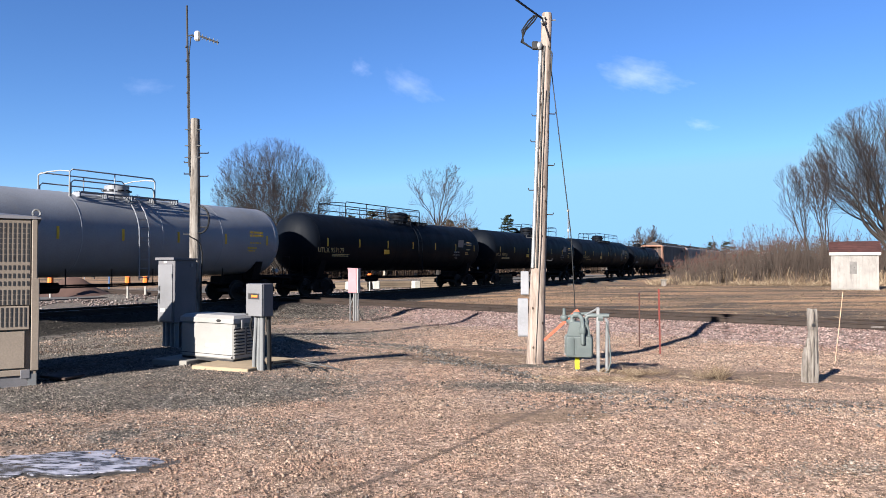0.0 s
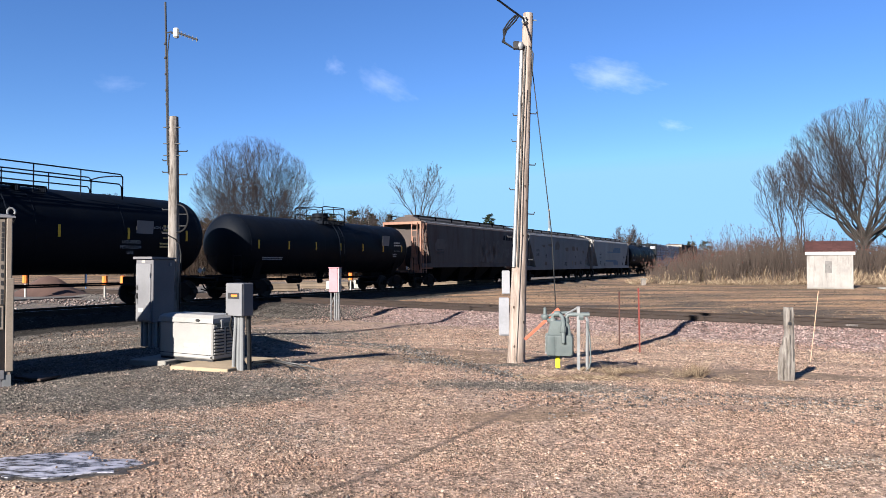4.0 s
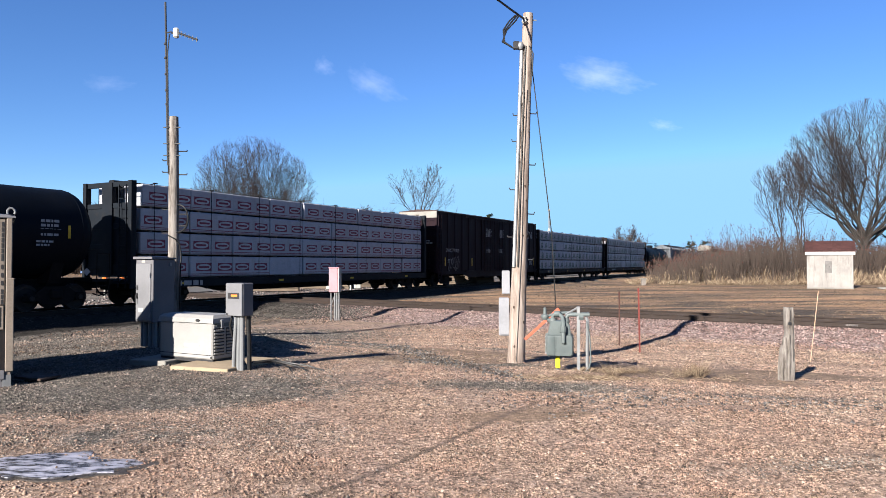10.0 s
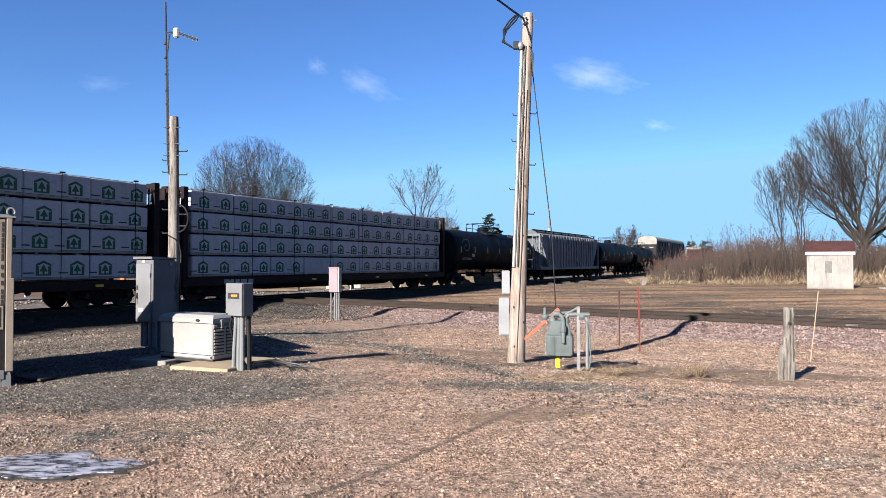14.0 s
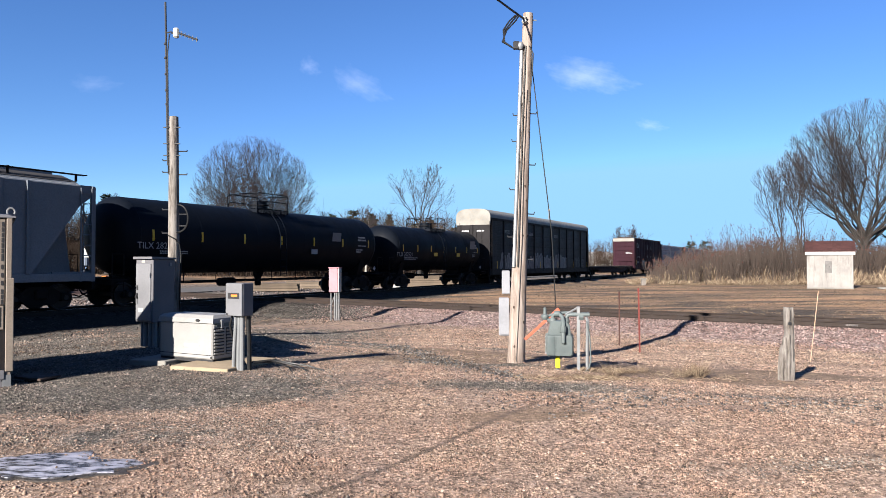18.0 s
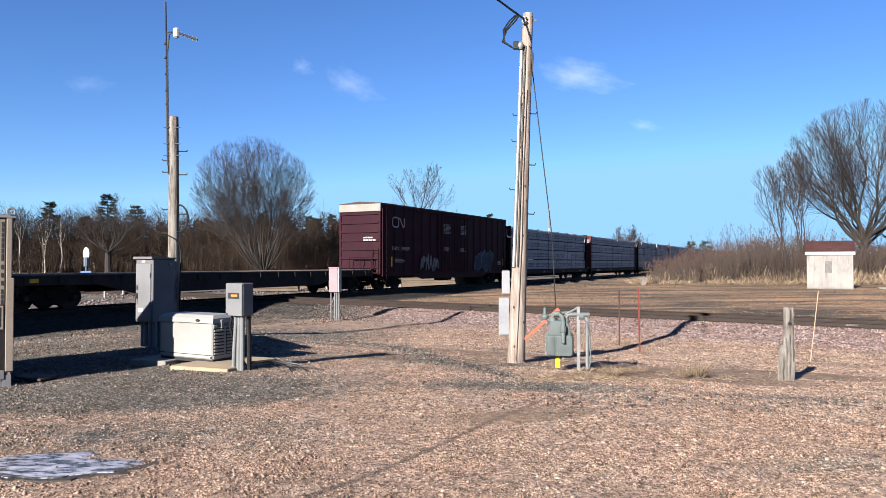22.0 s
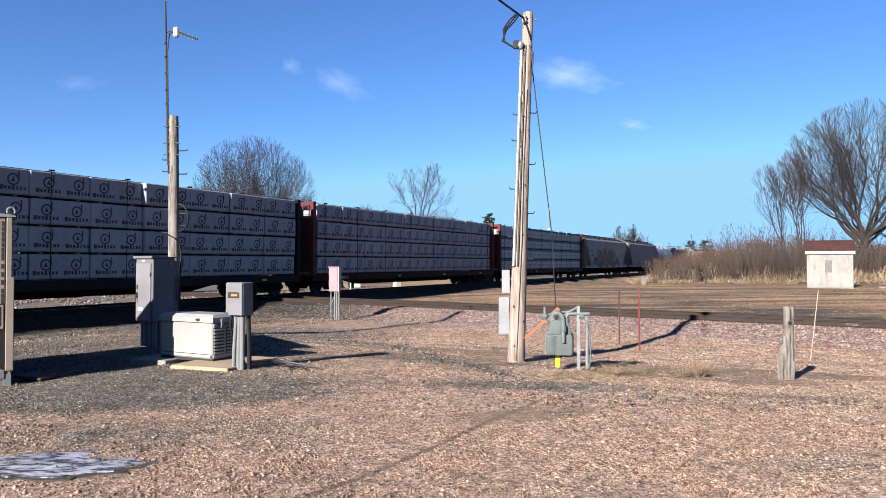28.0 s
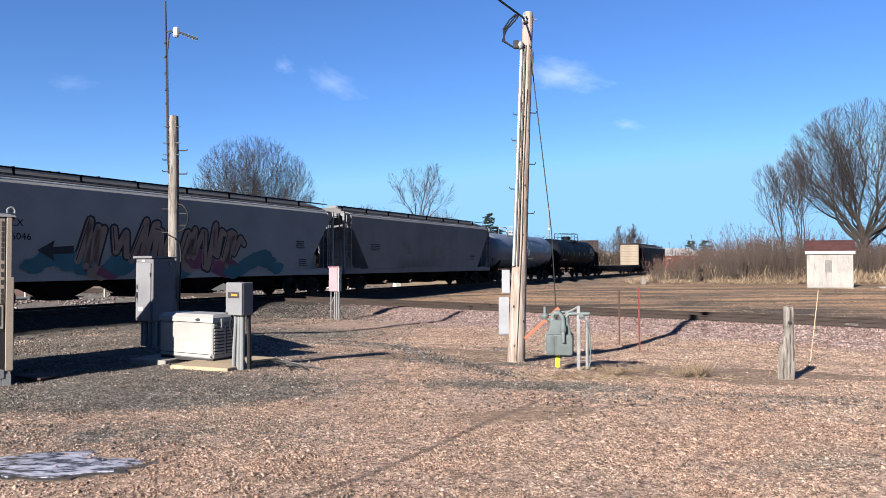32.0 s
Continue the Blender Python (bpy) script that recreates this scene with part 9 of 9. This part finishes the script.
cloud(-1110, 625, 110, 40, 4, 0.055, 4, 180)
# ---------------------------------------------------------------- far side of the tracks
timber = surface("sawn_timber", (0.085, 0.065, 0.048), 0.85, wear=(0.144, 0.101, 0.072), scale=3, vary=0.3)
pale_road = surface("pale_road_surface", (0.0702, 0.06588, 0.06318), 0.95, wear=(0.1134, 0.108, 0.1026), wear_amount=0.9, scale=2.2, bump=0.5)
earth_pile = surface("brown_earth", (0.0522, 0.0306, 0.0252), 0.95, wear=(0.05184, 0.0324, 0.02592), scale=2, bump=0.6)
white_sheet = surface("white_siding", (0.288, 0.288, 0.288), 0.6, scale=0.5)
red_sheet = surface("red_siding", (0.216, 0.0504, 0.036), 0.7, scale=0.5)
roof_grey = surface("grey_roof", (0.18, 0.173, 0.173), 0.8, scale=0.5)
blue_steel = surface("blue_steel", (0.0504, 0.0936, 0.194), 0.6, scale=3)


def place1(s, d):
    """A spot s along the train's track and d beyond it."""
    p = FOOT1 + D1 * s - N1 * d
    return p.x, p.y


def delineator(x, y, z):
    p = thing("delineator", "white post with an orange top band", "marker post", pose(x, y, z), "orange delineators")
    part("post", Shape().tube((0, 0, -0.05), (0, 0, 0.75), 0.06, 0.055, 8), white_plastic, p)
    part("band", Shape().tube((0, 0, 0.75), (0, 0, 1.25), 0.16, 0.15, 8), orange_mark, p, "orange band")


def plank_stack(x, y, z, rz, n, layers, L=3.6):
    p = thing("timber_stack", "stack of old sawn ties and planks", "timber", pose(x, y, z, 0, 0, rz), "timber stacks")
    rng = random.Random(int(x * 10))
    me = Shape().box(-L / 2, L / 2, -0.11, 0.11, 0, 0.17, 0.01).mesh("plank", timber)
    for k in range(layers):
        for j in range(n):
            part("plank", me, timber, p, at=pose(rng.uniform(-0.1, 0.1), (j - n / 2) * 0.25, k * 0.18, 0, 0, rng.uniform(-1, 1)))


def building(x, y, z, rz, w, d, h, wall, roofm, name, label):
    b = thing(name, label, "building", pose(x, y, z, 0, 0, rz))
    part("wall", Shape().box(-w / 2, w / 2, -d / 2, d / 2, 0, h), wall, b)
    part("roof", Shape().slab([(-d / 2 - 0.4, h), (d / 2 + 0.4, h), (0, h + d * 0.28)], -w / 2 - 0.3, w / 2 + 0.3, "yz"), roofm, b)
    for k in range(max(2, int(w / 3.5))):
        wx = -w / 2 + (k + 0.5) * w / max(2, int(w / 3.5))
        win = part("window", Shape().box(wx - 0.5, wx + 0.5, -d / 2 - 0.04, -d / 2 + 0.02, h * 0.45, h * 0.8), white_plastic, b)
        part("pane", Shape().box(wx - 0.42, wx + 0.42, -d / 2 - 0.05, -d / 2 - 0.04, h * 0.48, h * 0.77), dark_plastic, win)
    part("door", Shape().box(-0.5, 0.5, -d / 2 - 0.05, -d / 2 + 0.02, 0, 2.05), roofm, b)


delineator(-23.4, 39.0, -0.25)
delineator(-18.9, 38.9, -0.35)
delineator(-18.2, 39.6, -0.35)
delineator(-6.5, 49.0, -0.32)
plank_stack(-12.0, 49, -0.33, 10, 5, 3)
plank_stack(-9.5, 54, -0.33, -10, 6, 3, 5.0)
plank_stack(-5.5, 58, -0.33, 20, 6, 3, 4.6)
plank_stack(-0.8, 57.5, -0.33, 6, 8, 5, 5.0)
plank_stack(1.6, 60.0, -0.33, -8, 8, 6, 5.4)
for k, (x, y, w) in enumerate(((-8.4, 52.0, 0.55), (-6.6, 53.5, 0.5), (-3.6, 54.5, 0.5), (-14.0, 46.5, 0.5))):
    solo("white_block", Shape().box(-w / 2, w / 2, -0.3, 0.3, 0, 0.62, 0.04), white_plastic, "white plastic block on the gravel", "block", pose(x, y, -0.33, 0, 0, 15 * k), "white blocks")
# low hump of earth and a pale road behind the tracks
hump = Shape()
vs, fs = [], []
for j in range(9):
    for i in range(15):
        x, y = (i - 7) * 0.45, (j - 4) * 0.45
        vs.append((x, y, 1.25 * math.exp(-(x / 1.5) ** 2 - (y / 1.0) ** 2) + 0.07 * noise.noise(Vector((x * 2, y * 2, 1))) - 0.05))
fs = [(j * 15 + i, j * 15 + i + 1, (j + 1) * 15 + i + 1, (j + 1) * 15 + i) for j in range(8) for i in range(14)]
hump.add(vs, fs)
solo("earth_mound", hump, earth_pile, "low pile of brown earth beyond the track", "earth pile", pose(-23.5, 41.5, -0.33, 0, 0, 10))
rd = Shape()
a0, a1 = place1(10, 13.0), place1(120, 9.0)
b0, b1 = place1(10, 20), place1(120, 15)
rd.add([(*a0, -0.30), (*a1, -0.30), (*b1, -0.30), (*b0, -0.30), (*a0, -0.5), (*a1, -0.5), (*b1, -0.5), (*b0, -0.5)], [(0, 1, 2, 3), (0, 1, 5, 4), (2, 3, 7, 6), (1, 2, 6, 5), (3, 0, 4, 7)])
solo("road", rd, pale_road, "pale dusty service road beyond the train", "road", kind="structure")
# switch stand target seen above the flat car
t = thing("switch_target", "white oval target on a blue post", "rail signal", pose(-23.6, 46.0, -0.3))
part("post", Shape().tube((0, 0, 0), (0, 0, 1.7), 0.05, n=8), blue_steel, t)
part("upper_post", Shape().tube((0, 0, 1.7), (0, 0, 2.3), 0.16, n=8), bluewhite_paint, t)
part("cross_bar", Shape().box(-0.35, 0.35, -0.04, 0.04, 1.25, 1.4), blue_steel, t)
part("target", Shape().lathe([(-0.02, 0.02), (-0.02, 0.42), (0.02, 0.42), (0.02, 0.02)], 18, "y", pose(0, 0, 2.55) @ Matrix.Diagonal((0.5, 1, 1, 1))), white_plastic, t)
# a concrete marker at the thicket's end
mk = thing("concrete_marker", "pale concrete marker block by the thicket", "block", pose(16.0, 55.6, -0.17) @ Matrix.Scale(0.55, 4))
part("block", Shape().box(-0.3, 0.3, -0.3, 0.3, 0, 0.85, 0.04), grey_wood, mk)
part("cap", Shape().box(-0.4, 0.4, -0.4, 0.4, 0.85, 1.02, 0.04), pale_concrete, mk)
# mast far off
m = thing("radio_mast", "slim pale radio mast with small lamps", "mast", pose(45.8, 300, 0))
lat = Shape()
for k in range(3):
    a = 2 * math.pi * k / 3
    lat.tube((0.35 * math.cos(a), 0.35 * math.sin(a), 0), (0.2 * math.cos(a), 0.2 * math.sin(a), 25.0), 0.11, n=5)
for j in range(24):
    for k in range(3):
        a, b = 2 * math.pi * k / 3, 2 * math.pi * (k + 1) / 3
        r = 0.34 - 0.0055 * j
        lat.tube((r * math.cos(a), r * math.sin(a), j * 1.04), (r * math.cos(b), r * math.sin(b), (j + 1) * 1.04), 0.06, n=4)
part("lattice", lat, galv, m)
for z in (16.0, 24.5):
    part("dish", Shape().lathe([(z - 0.5, 0.55), (z + 0.5, 0.55)], 10), white_plastic, m)
building(66, 200, 0.0, 18, 12, 8, 3.4, red_sheet, roof_grey, "red_house", "small far-off red house with grey roof")
building(92, 230, 0.0, 10, 16, 9, 3.2, white_sheet, roof_grey, "white_house", "far-off white house with grey roof")
building(36, 160, 0.0, 30, 6, 5, 2.8, white_sheet, roof_grey, "white_garage", "far-off small white garage")
# ---------------------------------------------------------------- what moves

def train_pose(q, t):
    s = q - SPEED * t - 12.28
    p = FOOT1 + D1 * s
    return Matrix.Translation((p.x, p.y, RAIL_Z)) @ Matrix.Rotation(math.atan2(D1.y, D1.x), 4, "Z")


def motions():
    for car, q in CONSIST:
        walk(car, [(0.0, train_pose(q, 0.0)), (16.0, train_pose(q, 16.0)), (32.0, train_pose(q, 32.0))])
    # wheelsets roll with the train; all the leading and all the trailing ones of a truck turn alike
    for axles, x in ((LEAD_AXLES, 0.88), (TRAIL_AXLES, -0.88)):
        first = axles[0]
        walk(first, [(k / 30, pose(x, 0, WHEEL_R, 0, -math.degrees(SPEED * k / 30 / WHEEL_R) % 360, 0)) for k in range(961)])
        for other in axles[1:]:
            other.rotation_mode = "QUATERNION"
            other.animation_data_create()
            other.animation_data.action = first.animation_data.action
            other.animation_data.action_slot = first.animation_data.action_slot
    for cloud, m0, m1 in CLOUDS:
        walk(cloud, [(0.0, m0), (32.0, m1)])


motions()
